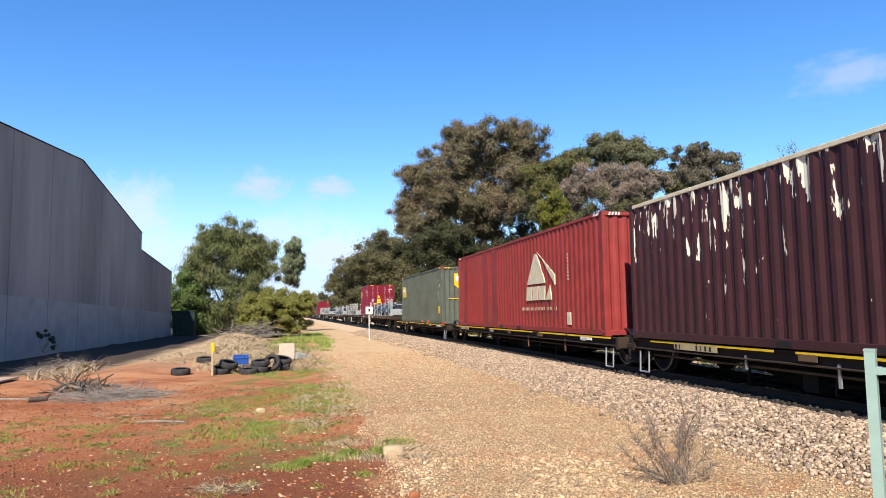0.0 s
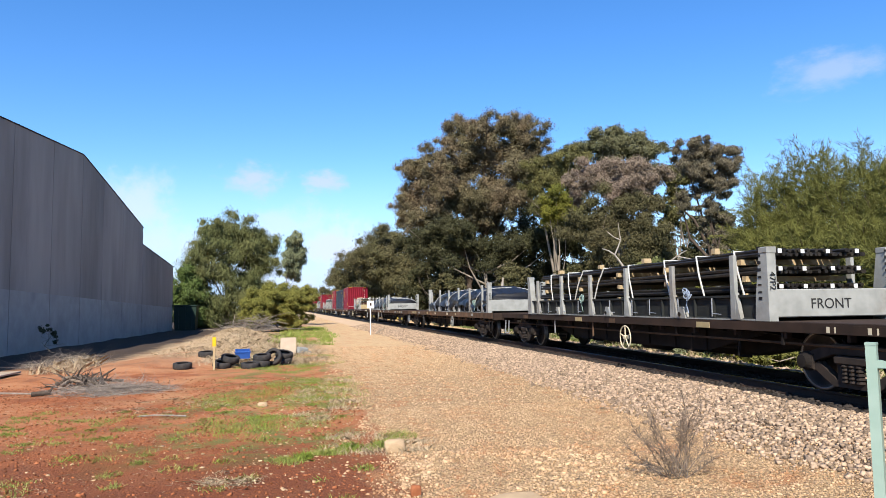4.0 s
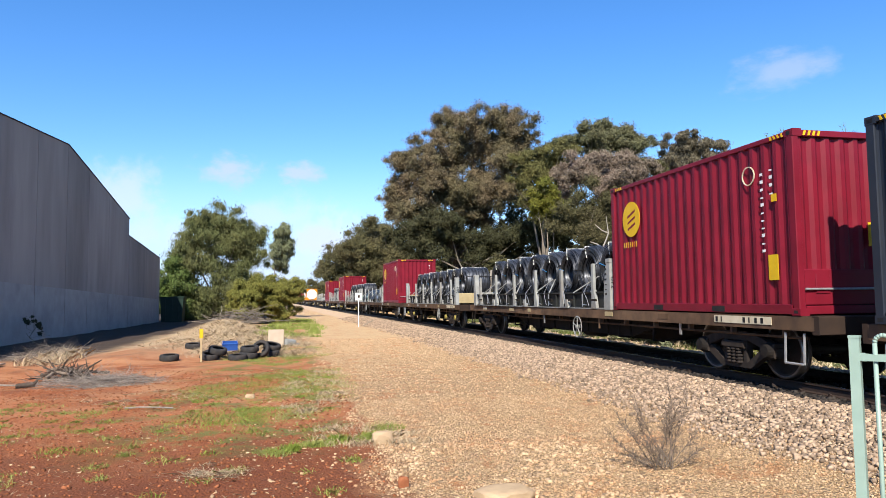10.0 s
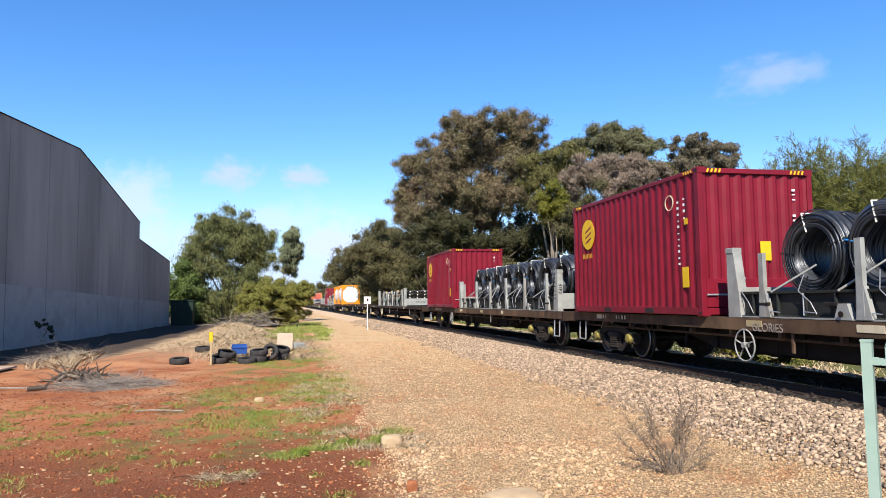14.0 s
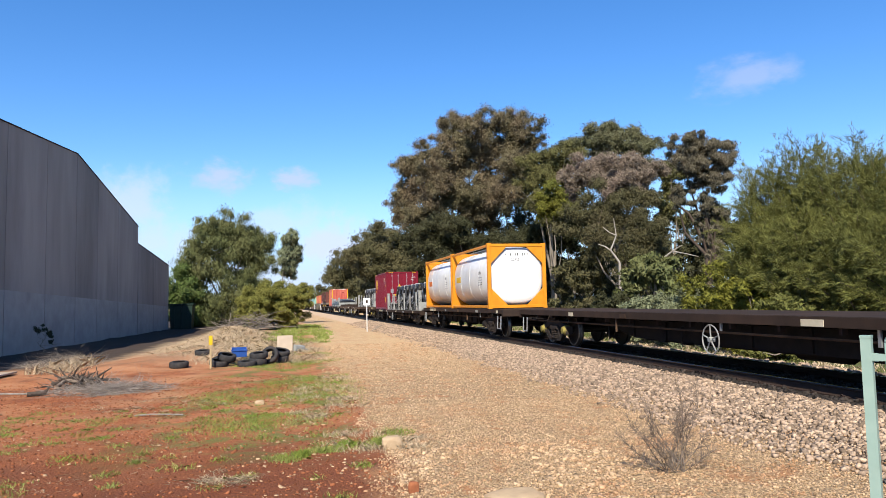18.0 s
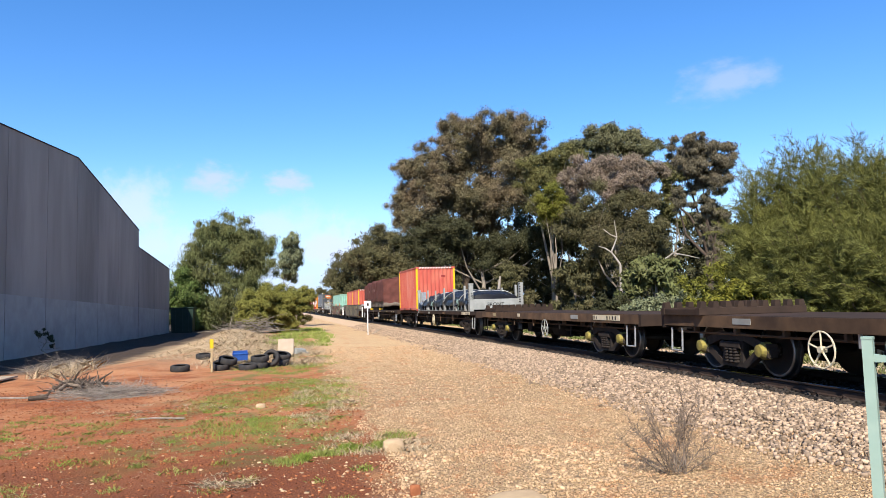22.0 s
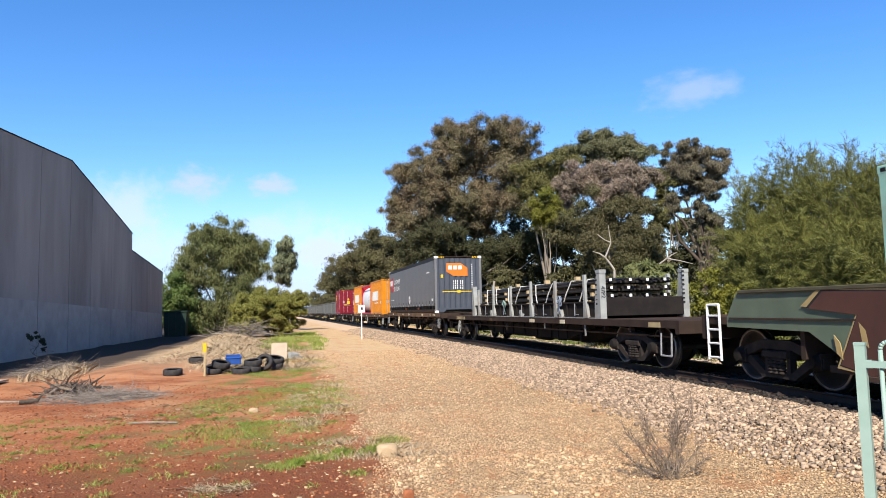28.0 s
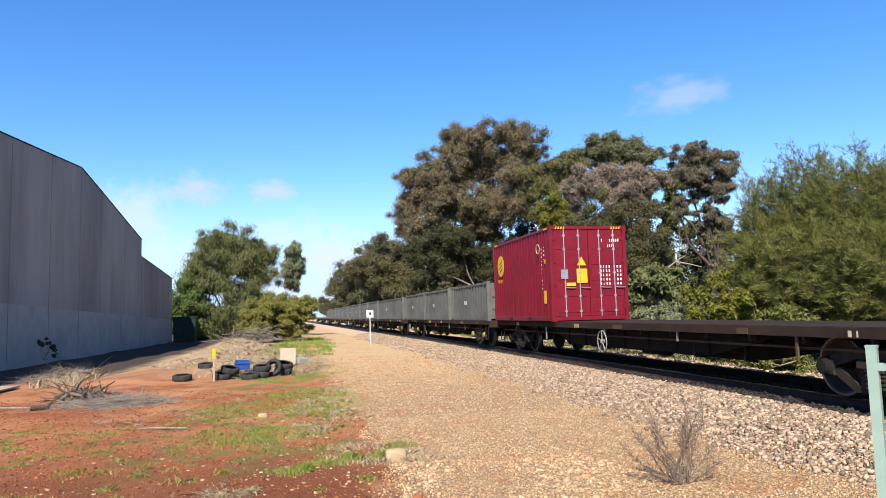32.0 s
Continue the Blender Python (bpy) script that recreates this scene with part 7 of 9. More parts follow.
def tarp_load(label, L, h=0.95, seed=1):
    """Steel wrapped in black tarpaulin: a low ridge with long creases along it, its ragged hem hanging over the rack's rails."""
    b = Build()
    n, m = 150, 37

    def ridge(y):
        tj = y / L
        endf = min(1.0, 0.62 + 4 * tj, 0.42 + 2.6 * (1 - tj))
        return h * 0.72 * endf * (1 + 0.16 * noise.noise((seed, y * 0.35, 0)) + 0.05 * noise.noise((seed, y * 1.3, 2)))

    def surface(a, y):
        """a: angle from the near hem over the ridge to the far hem."""
        c, s = math.cos(a), abs(math.sin(a))
        x = -1.20 * math.copysign(abs(c) ** 0.5, c)
        hem = -0.03 + 0.16 * noise.noise((seed, y * 0.9, c * 2))
        return x * (1 - 0.08 * s), hem + (ridge(y) - hem) * s ** 0.62

    for j in range(n):
        y = L * j / (n - 1)
        for i in range(m):
            a = math.pi * i / (m - 1)
            x, z = surface(a, y)
            run = a * 5
            fold = 1 - 3.2 * abs(noise.noise((run * 0.7 + 0.5 * y, y * 0.42, seed + 4.0)))
            crease = 1 - 3.2 * abs(noise.noise((run * 2.6 - 0.3 * y, y * 1.1, seed + 9.0)))
            k = 0.060 * max(-0.5, fold) + 0.040 * max(-0.5, crease)
            c = math.cos(a)
            b.v.append((x - k * c, y + 0.03 * noise.noise((x * 3, z * 3, y)), z + k * math.sin(a)))
    for j in range(n - 1):
        for i in range(m - 1):
            b.f.append((j * m + i, j * m + i + 1, (j + 1) * m + i + 1, (j + 1) * m + i))
    b.f += [tuple(range(m)), tuple((n - 1) * m + i for i in range(m - 1, -1, -1))]
    t = thing("tarpaulin_load", label, "covered load", "wrapped loads on the train")
    part("tarpaulin", b, "tarp", t, smooth=True)
    rng = random.Random(seed)
    for k in range(4):
        y = L * (0.13 + 0.25 * k) + rng.uniform(-0.4, 0.4)
        pts = []
        for q in range(13):
            a = math.pi * (0.04 + 0.92 * q / 12)
            yy = min(L - 0.2, y - 0.75 * min(1.0, q / 4))
            x, z = surface(a, max(0.1, yy))
            pts.append((x - 0.075 * math.cos(a), max(0.1, yy), z + 0.07 * math.sin(a)))
        part("tie_rope", Build().path(pts, 0.014, 5), "strap", t, "pale rope over the tarpaulin")
        if k != 1:
            rope_bundle(t, y + 0.05, 0.08 + 0.08 * rng.random(), rng)
    return t


def coil(seed):
    """Wire-rod coil: a thick ring of loose windings whose hole faces along the train and a little outwards."""
    rng = random.Random(seed)
    t = thing("wire_coil", "coil of dark shiny wire rod strapped with blue bands", "steel coil", "wire coils on the train")
    turn = pose(0, 0, 0, 0, 0, -88 + rng.uniform(-8, 8))
    w, cz = 1.16, 0.67
    core = Build()
    k = 36
    prof = [(0.10, 0.42), (0.0, 0.52), (0.0, 0.62), (0.05, 0.67)] + [(w * q / 8, 0.68 + rng.uniform(-0.025, 0.02)) for q in range(1, 8)] + [(w - 0.04, 0.66), (w, 0.61), (w, 0.47), (w * 0.5, 0.42)]
    for y, r in prof:
        ph = rng.uniform(0, 6.283)
        core.v += [((r + 0.02 * math.sin(3 * math.tau * i / k + ph)) * math.cos(math.tau * i / k), y - w / 2, cz + (r + 0.02 * math.sin(3 * math.tau * i / k + ph)) * math.sin(math.tau * i / k)) for i in range(k)]
    n = len(prof)
    for j in range(n):
        for i in range(k):
            a, c = j * k + i, j * k + (i + 1) % k
            d = ((j + 1) % n) * k
            core.f.append((a, c, d + (i + 1) % k, d + i))
    part("coil_body", core, "wire", t, smooth=True, at=turn)
    b = Build()
    for j in range(22):
        y = -w / 2 + w * rng.random()
        edge = rng.random() < 0.4
        if edge:
            y = -w / 2 - rng.uniform(0.0, 0.03)
        b.lathe_ring(rng.uniform(-0.02, 0.02), y, cz + rng.uniform(-0.02, 0.02), rng.uniform(0.42, 0.66) if edge else 0.685 + rng.uniform(-0.01, 0.015), 0.011, 30)
    tagged(part("loose_winding", b, "wire", t, smooth=True, at=turn), kind="stuff")
    for i, a in enumerate((1.75, 3.05, 4.6, 0.2)):
        a += rng.uniform(-0.2, 0.2)
        s = Build()
        c, d = math.cos(a), math.sin(a)
        for (r0, y0), (r1, y1) in (((0.37, -w / 2 - 0.02), (0.70, -w / 2 - 0.02)), ((0.70, -w / 2 - 0.02), (0.715, w / 2)), ((0.70, w / 2 + 0.02), (0.37, w / 2 + 0.02))):
            s.tube((r0 * c, y0, cz + r0 * d), (r1 * c, y1, cz + r1 * d), 0.014, n=5)
        part("coil_band", s, "bluestrap" if i == 1 and seed % 2 else "strap" if i == 0 else "black", t, at=turn)
    return t


def lathe_ring(self, cx, y, cz, R, r, n):
    i = len(self.v)
    m = 5
    for k in range(n):
        a = 2 * math.pi * k / n
        for j in range(m):
            t = 2 * math.pi * j / m
            q = R + r * math.cos(t)
            self.v.append((cx + q * math.cos(a), y + r * math.sin(t), cz + q * math.sin(a)))
    for k in range(n):
        for j in range(m):
            a, b = i + k * m + j, i + k * m + (j + 1) % m
            c, d = i + ((k + 1) % n) * m + (j + 1) % m, i + ((k + 1) % n) * m + j
            self.f.append((a, b, c, d))


Build.lathe_ring = lathe_ring


def bar_load(label, L, h=1.0, seed=3):
    """Layers of thin dark steel bars, sagging between pale timber bearers and strapped down."""
    t = thing("steel_bar_load", label, "steel bars", "steel loads on the train")
    rng = random.Random(seed)
    rows = 3
    step = h / rows
    for row in range(rows):
        z = 0.06 + row * step
        for c in range(4):
            x = -0.76 + c * 0.505
            b = Build()
            ends = [rng.uniform(-0.06, 0.06), L - rng.uniform(0, 0.35)]
            for k in range(11):
                dx, dz = -0.20 + 0.08 * (k % 6) + (0.04 if k > 5 else 0), 0.055 + 0.068 * (k // 6)
                droop = rng.uniform(0.0, 0.03)
                pts = [(x + dx + rng.uniform(-0.02, 0.02), ends[0] + (ends[1] - ends[0]) * q / 4 + (rng.uniform(-0.08, 0.08) if q in (0, 4) else 0), z + 0.05 + dz - droop * (q % 2)) for q in range(5)]
                for p, q in zip(pts, pts[1:]):
                    b.tube(p, q, 0.036, n=6)
            tagged(part("bar_bundle", b, "steel", t), kind="stuff")
            part("end_tag", Build().box(x - 0.04, x + 0.03, ends[0] - 0.09, ends[0] - 0.08, z + 0.12, z + 0.19), "white", t)
        for k in range(5):
            y = L * (0.05 + 0.215 * k) + rng.uniform(-0.15, 0.15)
            part("dunnage", Build().box(-1.03, 1.0, y, y + 0.11, z - 0.05, z + 0.05), "timber", t, "pale timber bearer")
    for k in range(4):
        y = L * (0.12 + 0.24 * k) + rng.uniform(-0.4, 0.4)
        z = 0.06 + h * 0.667 + 0.21
        part("timber_block", Build().box(-0.95, -0.86 + 0.1 * rng.random(), y, y + 0.13, z, z + 0.11, 0.006), "timber", t, "pale timber offcut")
        if k % 2 == 0:
            rope_bundle(t, y + 0.5, 0.12, rng)
    for k in range(8):
        y = L * (0.06 + 0.12 * k) + rng.uniform(-0.2, 0.2)
        s = Build()
        e = rng.choice((-0.5, 0.5))
        pts = [(-1.10, y + e, -0.15), (-1.06, y + e * 0.4, h * 0.55), (-0.98, y, h * 0.667 + 0.27), (0.9, y, h * 0.667 + 0.28), (1.04, y, 0.3)]
        for p, q in zip(pts, pts[1:]):
            s.tube(p, q, 0.016, n=4)
        part("tie_strap", s, "strap", t, "pale webbing strap")
    return t


def tank_container(label, frame_paint, band="orangemark", code="22K2"):
    L, W, H = 6.058, 2.438, 2.591
    t = thing("tank_container", label, "tank container", "tank containers on the train")
    x = W / 2
    for y in (0.0, L - 0.14):
        for s in (-1, 1):
            part("corner_post", Build().box(min(s * x, s * (x - 0.14)), max(s * x, s * (x - 0.14)), y, y + 0.14, 0.05, H - 0.05, 0.01), frame_paint, t)
            for zz, dz in ((0.14, 1), (H - 0.14, -1)):
                b = Build().prism([(s * (x - 0.14), zz), (s * (x - 0.80), zz), (s * (x - 0.14), zz + dz * 0.66)], "y", y + 0.02, y + 0.10)
                part("corner_gusset", b, frame_paint, t)
        for z in (0.02, H - 0.14):
            part("end_rail", Build().box(-x + 0.14, x - 0.14, y, y + 0.12, z, z + 0.12, 0.01), frame_paint, t)
    for s in (-1, 1):
        for z, n in ((0.04, "bottom_rail"), (H - 0.14, "top_rail")):
            part(n, Build().box(min(s * x, s * (x - 0.09)), max(s * x, s * (x - 0.09)), 0.14, L - 0.14, z, z + 0.10, 0.01), frame_paint, t)
        for y in (0.0, L - 0.16):
            for z in (0.0, H - 0.11):
                part("corner_casting", Build().box(min(s * (x + 0.004), s * (x - 0.16)), max(s * (x + 0.004), s * (x - 0.16)), y - 0.004, y + 0.165, z, z + 0.115, 0.01), frame_paint, t)
    R, zc = 1.165, 1.30
    prof = [(0.09, 0.05), (0.10, 0.86), (0.13, 1.03), (0.20, 1.12), (0.34, R)]
    prof = prof + [(L - s, r) for s, r in reversed(prof)]
    def boxy(b):
        """Cladding with flattened sides: the round section swells towards its diagonals."""
        for k, (px, py, pz) in enumerate(b.v):
            r = math.hypot(px, pz - zc)
            if r > 1e-6:
                c, sn = abs(px) / r, abs(pz - zc) / r
                g = (c ** 2.7 + sn ** 2.7) ** (-1 / 2.7)
                b.v[k] = (px * g, py, zc + (pz - zc) * g)
        return b

    part("tank_shell", boxy(Build().lathe(prof, "y", (0, 0, zc), 48)), "tank_white", t, "white clad tank shell", smooth=True)
    for y in (L * 0.25, L * 0.5, L * 0.75):
        part("cladding_band", boxy(Build().lathe([(y - 0.02, R + 0.001), (y - 0.018, R + 0.007), (y + 0.018, R + 0.007), (y + 0.02, R + 0.001)], "y", (0, 0, zc), 48)), "tank_white", t)
    wk = Build()
    for s in (-1, 1):
        wk.box(s * 0.28 - 0.14, s * 0.28 + 0.14, 0.4, L - 0.4, H - 0.05, H - 0.02)
    part("walkway", wk, "chrome", t)
    part("manhole", Build().lathe([(2.36, 0.3), (2.44, 0.3), (2.48, 0.22), (2.49, 0.02)], "z", (0, L / 2, 0), 18), "chrome", t)
    mk = Build()
    ang = [math.pi + 0.05 + 0.05 * k for k in range(-6, 4)]
    for a, c in zip(ang, ang[1:]):
        mk.quad(*[((R + 0.006) * math.cos(q), yy, zc + (R + 0.006) * math.sin(-q)) for q, yy in ((a, L - 0.7), (a, L - 1.5), (c, L - 1.5), (c, L - 0.7))])
    part("colour_panel", mk, band, t)
    words(code, 0.16, "black", t, on_left(-R - 0.006, 1.55, 1.42), name="code_lettering")
    bars_text(t, "black", on_left(-R + 0.07, 1.7, 1.70), 0.85, 0.10, 9)
    for k in range(4):
        bars_text(t, "black", on_left(-R - 0.004, 1.6, 1.26 - k * 0.10), 0.55, 0.045, 6)
    part("warning_triangle", Build().prism([(1.25, 0.86), (1.00, 0.86), (1.125, 1.06)], "x", -R + 0.07, -R + 0.082), "yellow", t)
    words(code, 0.16, "black", t, on_end(-0.05, 0.095, 1.90), name="code_lettering", align="CENTER")
    bars_text(t, "black", on_end(-0.45, 0.098, 2.10), 1.0, 0.11, 10)
    return t


def poly_left(c, name, material, pts, x, label="", h=0.004):
    """Flat painted shape on the side that faces the track's left: points (y, z)."""
    return part(name, Build().prism(pts, "x", x - h, x + 0.03), material, c, label)


def sail_container():
    c = container("faded red container with a cream sail emblem", "ceva", 15.75, 2.5, 3.14, period=0.33)
    x = -1.252
    hazard(c, 2.5, 3.14, 15.75, "white")
    y = 4.9
    poly_left(c, "sail", "cream", [(y + 0.95, 1.50), (y - 0.75, 1.50), (y - 0.05, 2.42), (y + 0.18, 2.46)], x, "cream sail shaped emblem")
    poly_left(c, "sail_stroke", "cream", [(y - 0.45, 2.30), (y - 0.05, 2.50), (y - 1.55, 1.72), (y - 1.55, 1.42)], x)
    for k, (a, b) in enumerate(((1.05, 0.55), (0.45, -0.05), (-0.15, -0.65), (-0.75, -1.25))):
        poly_left(c, "emblem_block", "cream", [(y + a, 0.98), (y + b, 0.98), (y + b - 0.08, 1.42), (y + a - 0.08, 1.42)] if k < 3 else [(y + a, 0.98), (y + b, 0.98), (y + b + 0.1, 1.42)], x)
    bars_text(c, "cream", on_left(x - 0.004, y + 1.5, 0.66), 3.4, 0.10, 26)
    poly_left(c, "cream_placard", "cream", [(2.45, 0.25), (2.20, 0.25), (2.20, 0.60), (2.45, 0.60)], x)
    bars_text(c, "white", on_left(x, 2.35, 2.35) @ pose(0, 0, 0, 0, 0, -90), 0.9, 0.08, 9)
    for a, b in ((9.4, 10.0), (10.76, 11.33), (14.2, 14.7)):
        part("plain_panel", Build().box(-1.2535, -1.246, a, b, 0.17, 3.02), "ceva", c)
    for z in (0.55, 0.9):
        part("dark_stain_plate", Build().box(0.55, 0.85, 0.028, 0.04, z, z + 0.24), "black", c)
    return c


def olive_container():
    L = 12.3
    c = container("olive grey container with yellow emblem panels", "green", L, 2.5, 2.98, castings="ceva")
    hazard(c, 2.5, 2.98, L)
    x = -1.252
    e = poly_left(c, "emblem", "yellow", [(L - 0.45, 2.25), (L - 0.75, 2.35), (L - 1.55, 2.25), (L - 1.62, 1.62), (L - 0.75, 1.55), (L - 0.50, 1.85)], x, "yellow angular emblem")
    poly_left(c, "emblem_bar", "white", [(L - 0.62, 1.98), (L - 1.45, 1.94), (L - 1.45, 2.12), (L - 0.62, 2.16)], x - 0.006)
    poly_left(c, "yellow_placard", "yellow", [(0.75, 0.55), (0.42, 0.55), (0.42, 0.92), (0.75, 0.92)], x)
    poly_left(c, "yellow_placard", "yellow", [(0.55, 1.95), (0.42, 1.95), (0.42, 2.08), (0.55, 2.08)], x)
    for y in (3.6, 5.3):
        poly_left(c, "red_patch", "orangemark", [(y, 0.04), (y - 0.45, 0.04), (y - 0.45, 0.16), (y, 0.16)], x - 0.003)
    bars_text(c, "white", on_left(x, 0.72, 1.2) @ pose(0, 0, 0, 0, 0, 90), 1.3, 0.07, 11)
    part("emblem", Build().prism([(-0.55, 2.62), (0.55, 2.62), (0.88, 2.30), (0.88, 1.72), (-0.15, 1.72), (-0.55, 2.0)], "y", 0.024, 0.04), "yellow", c, "yellow angular emblem")
    for k in range(3):
        part("emblem_bar", Build().box(-0.45 + 0.36 * k, -0.18 + 0.36 * k, 0.018, 0.03, 2.24, 2.48), "white", c)
    part("arrow_line", Build().box(-0.85, 0.95, 0.022, 0.04, 1.30, 1.34), "yellow", c)
    part("arrow_line_plate", Build().box(-0.12, 0.18, 0.018, 0.04, 1.26, 1.40), "yellow", c)
    part("yellow_placard", Build().box(0.66, 0.98, 0.02, 0.04, 0.60, 0.86), "yellow", c)
    bars_text(c, "white", on_end(1.02, 0.03, 2.6) @ pose(0, 0, 0, 0, 0, -90), 1.2, 0.07, 11)
    return c


def slate_container():
    L = 12.4
    c = container("dark slate container with yellow lettering", "navy", L, 2.44, 2.75)
    x = -1.222
    bars_text(c, "yellow", on_left(x - 0.004, L - 0.55, 2.12), 1.05, 0.24, 5, "emblem_letters")
    bars_text(c, "redmark", on_left(x - 0.004, L - 0.65, 1.88), 0.9, 0.09, 9)
    bars_text(c, "yellow", on_left(x - 0.004, 3.0, 2.15), 0.55, 0.2, 3, "emblem_letters")
    bars_text(c, "redmark", on_left(x - 0.004, 2.3, 2.2), 0.6, 0.2, 3, "emblem_letters")
    bars_text(c, "white", on_left(x, 0.85, 1.0) @ pose(0, 0, 0, 0, 0, 90), 1.4, 0.06, 11)
    poly_left(c, "warning_triangle", "yellow", [(0.95, 0.85), (0.70, 0.85), (0.82, 1.05)], x)
    for k in range(2):
        bars_text(c, "white", on_left(x, 1.0, 0.55 + 0.12 * k), 0.35, 0.07, 4)
    hazard(c, 2.44, 2.75, L)
    return c


def orange_container():
    L, W, H = 6.058, 2.438, 2.72
    c = container("orange container with large white emblem blocks and doors", "orange", L, W, H, doors=True)
    hazard(c, W, H, L, "black")
    x = -1.222
    # slanted white emblem blocks
    y = 5.0
    for k, w in enumerate((0.62, 0.36, 0.36, 0.16, 0.46, 0.58)):
        sl = 0.16
        a, b = y, y - w
        b_ = Build().prism([(a, 1.12), (b, 1.12), (b - sl, 1.86), (a - sl, 1.86)], "x", x - 0.004, x + 0.02)
        part("emblem_block", b_, "white", c, "large slanted white block")
        y -= w + 0.10
    words("The Careful Movers", 0.25, "white", c, on_left(x - 0.005, 3.9, 0.86), name="lettering")
    poly_left(c, "white_label", "white", [(0.62, 0.86), (0.42, 0.86), (0.42, 1.02), (0.62, 1.02)], x)
    bars_text(c, "black", on_end(0.42, 0.0, 2.10), 0.62, 0.09, 9)
    bars_text(c, "black", on_end(0.66, 0.0, 1.95), 0.26, 0.08, 4)
    part("grey_label", Build().box(-0.85, -0.68, 0.0, 0.02, 0.85, 1.1), "chrome", c)
    part("round_label", disc(-0.3, 0.012, 1.0, 0.07, axis="y"), "bluebox", c)
    return c


def salmon_container(label):
    L, W, H = 6.058, 2.438, 2.66
    c = container(label, "salmon", L, W, H)
    post_paint(c, "yellow")
    hz = Build()
    for k in range(12):
        a = -W / 2 + 0.2 + k * 0.17
        hz.prism([(a, H - 0.115), (a + 0.07, H - 0.115), (a + 0.12, H - 0.025), (a + 0.05, H - 0.025)], "y", -0.004, 0.002)
    tagged(part("caution_stripes", hz, "white", c), kind="stuff")
    part("faded_plate", Build().box(0.35, 0.62, 0.028, 0.04, 2.02, 2.14), "ceva", c)
    bars_text(c, "white", on_left(-1.222, 0.95, 1.2) @ pose(0, 0, 0, 0, 0, 90), 1.0, 0.06, 10)
    part("grey_patch", Build().box(-0.95, -0.62, 0.028, 0.036, 0.55, 1.1), "chrome", c)
    return c


def mint_container(label):
    c = container(label, "mint", 6.058, 2.438, 2.591, castings="mint")
    x = -1.222
    for k in range(5):
        a = 0.6 + k * 0.3
        poly_left(c, "orange_scrawl", "orangemark", [(a, 0.95), (a + 0.16, 0.95), (a + 0.22, 1.35), (a + 0.05, 1.35)], x + 0.01, h=0.002)
    return c


def curtain_container():
    L, W, H = 14.63, 2.5, 2.92
    c = thing("curtain_sided_container", "long grey curtain sided container with an orange emblem on its end", "container")
    x0, x1 = -W / 2, W / 2
    for side, x in ((-1, x0), (1, x1)):
        b = Build()
        n = 60
        rows = [0.38, 0.5, 0.75, 1.3, 2.0, 2.5, H - 0.20]
        for i in range(n + 1):
            y = 0.16 + (L - 0.32) * i / n
            for z in rows:
                k = 0.012 * math.sin(y * 5.2) * max(0, 1 - z / 1.6) + 0.010 * noise.noise((y * 0.9, z * 1.2, side))
                b.v.append((x + side * (0.004 + k), y, z))
        m = len(rows)
        for i in range(n):
            for j in range(m - 1):
                b.f.append((i * m + j, (i + 1) * m + j, (i + 1) * m + j + 1, i * m + j + 1))
        part("curtain", b, "curtain", c, "smooth grey fabric curtain", smooth=True)
        part("top_rail", Build().box(min(x, x - side * 0.1) - 0.012, max(x, x - side * 0.1) + 0.012, 0.15, L - 0.15, H - 0.22, H - 0.03, 0.01), "black", c)
        part("bottom_rail", Build().box(min(x, x - side * 0.1), max(x, x - side * 0.1), 0.18, L - 0.18, 0.02, 0.18, 0.01), "deck_dark", c)
        part("floor_beam", Build().box(min(x - side * 0.14, x - side * 0.24), max(x - side * 0.14, x - side * 0.24), 0.2, L - 0.2, 0.18, 0.5), "under", c)
        for k in range(17):
            y = 0.5 + k * (L - 1.0) / 16
            s = Build().box(x + side * 0.012 - 0.006, x + side * 0.012 + 0.006, y - 0.022, y + 0.022, 0.10, 0.62)
            s.path([(x + side * 0.02, y, 0.34), (x + side * 0.05, y + 0.02, 0.22), (x + side * 0.01, y + 0.03, 0.12)], 0.012, 5)
            st = part("curtain_strap", s, "black", c)
            part("buckle", Build().box(x + side * 0.022 - 0.008, x + side * 0.022 + 0.008, y - 0.03, y + 0.03, 0.36, 0.48, 0.006), "chrome", st)
        for y in (0, L):
            s = 1 if y == 0 else -1
            a, b2 = sorted((y + s * 0.004, y + s * 0.16))
            part("corner_post", Build().box(min(x, x - side * 0.12), max(x, x - side * 0.12), a, b2, 0.11, H - 0.11, 0.012), "curtain", c)
            for z in (0, H - 0.118):
                part("corner_casting", Build().box(min(x + side * 0.004, x - side * 0.165), max(x + side * 0.004, x - side * 0.165), a - 0.008, b2 + 0.02, z, z + 0.118, 0.01), "white", c)
    part("roof", Build().box(x0 + 0.05, x1 - 0.05, 0.1, L - 0.1, H - 0.06, H - 0.02), "deck_dark", c)
    part("floor", Build().box(x0 + 0.1, x1 - 0.1, 0.1, L - 0.1, 0.06, 0.2), "deck_dark", c)
    for y, d in ((0.03, 0.04), (L - 0.03, -0.04)):
        part("end_wall", corrugated_y(y, x0 + 0.12, x1 - 0.12, 0.18, H - 0.12, d, 0.3), "slate_end", c)
    part("end_sill", Build().prism([(x0 + 0.16, 0.02), (x0 + 0.45, 0.02), (x0 + 0.6, 0.16), (x1 - 0.6, 0.16), (x1 - 0.45, 0.02), (x1 - 0.16, 0.02), (x1 - 0.16, 0.24), (x0 + 0.16, 0.24)], "y", 0.0, 0.06), "slate_end", c)
    hazard(c, W, H, L)
    part("emblem", Build().prism([(-0.62, 2.55), (0.15, 2.55), (0.50, 2.30), (0.50, 1.88), (-0.25, 1.88), (-0.62, 2.10)], "y", 0.022, 0.04), "orangemark", c, "orange angular emblem")
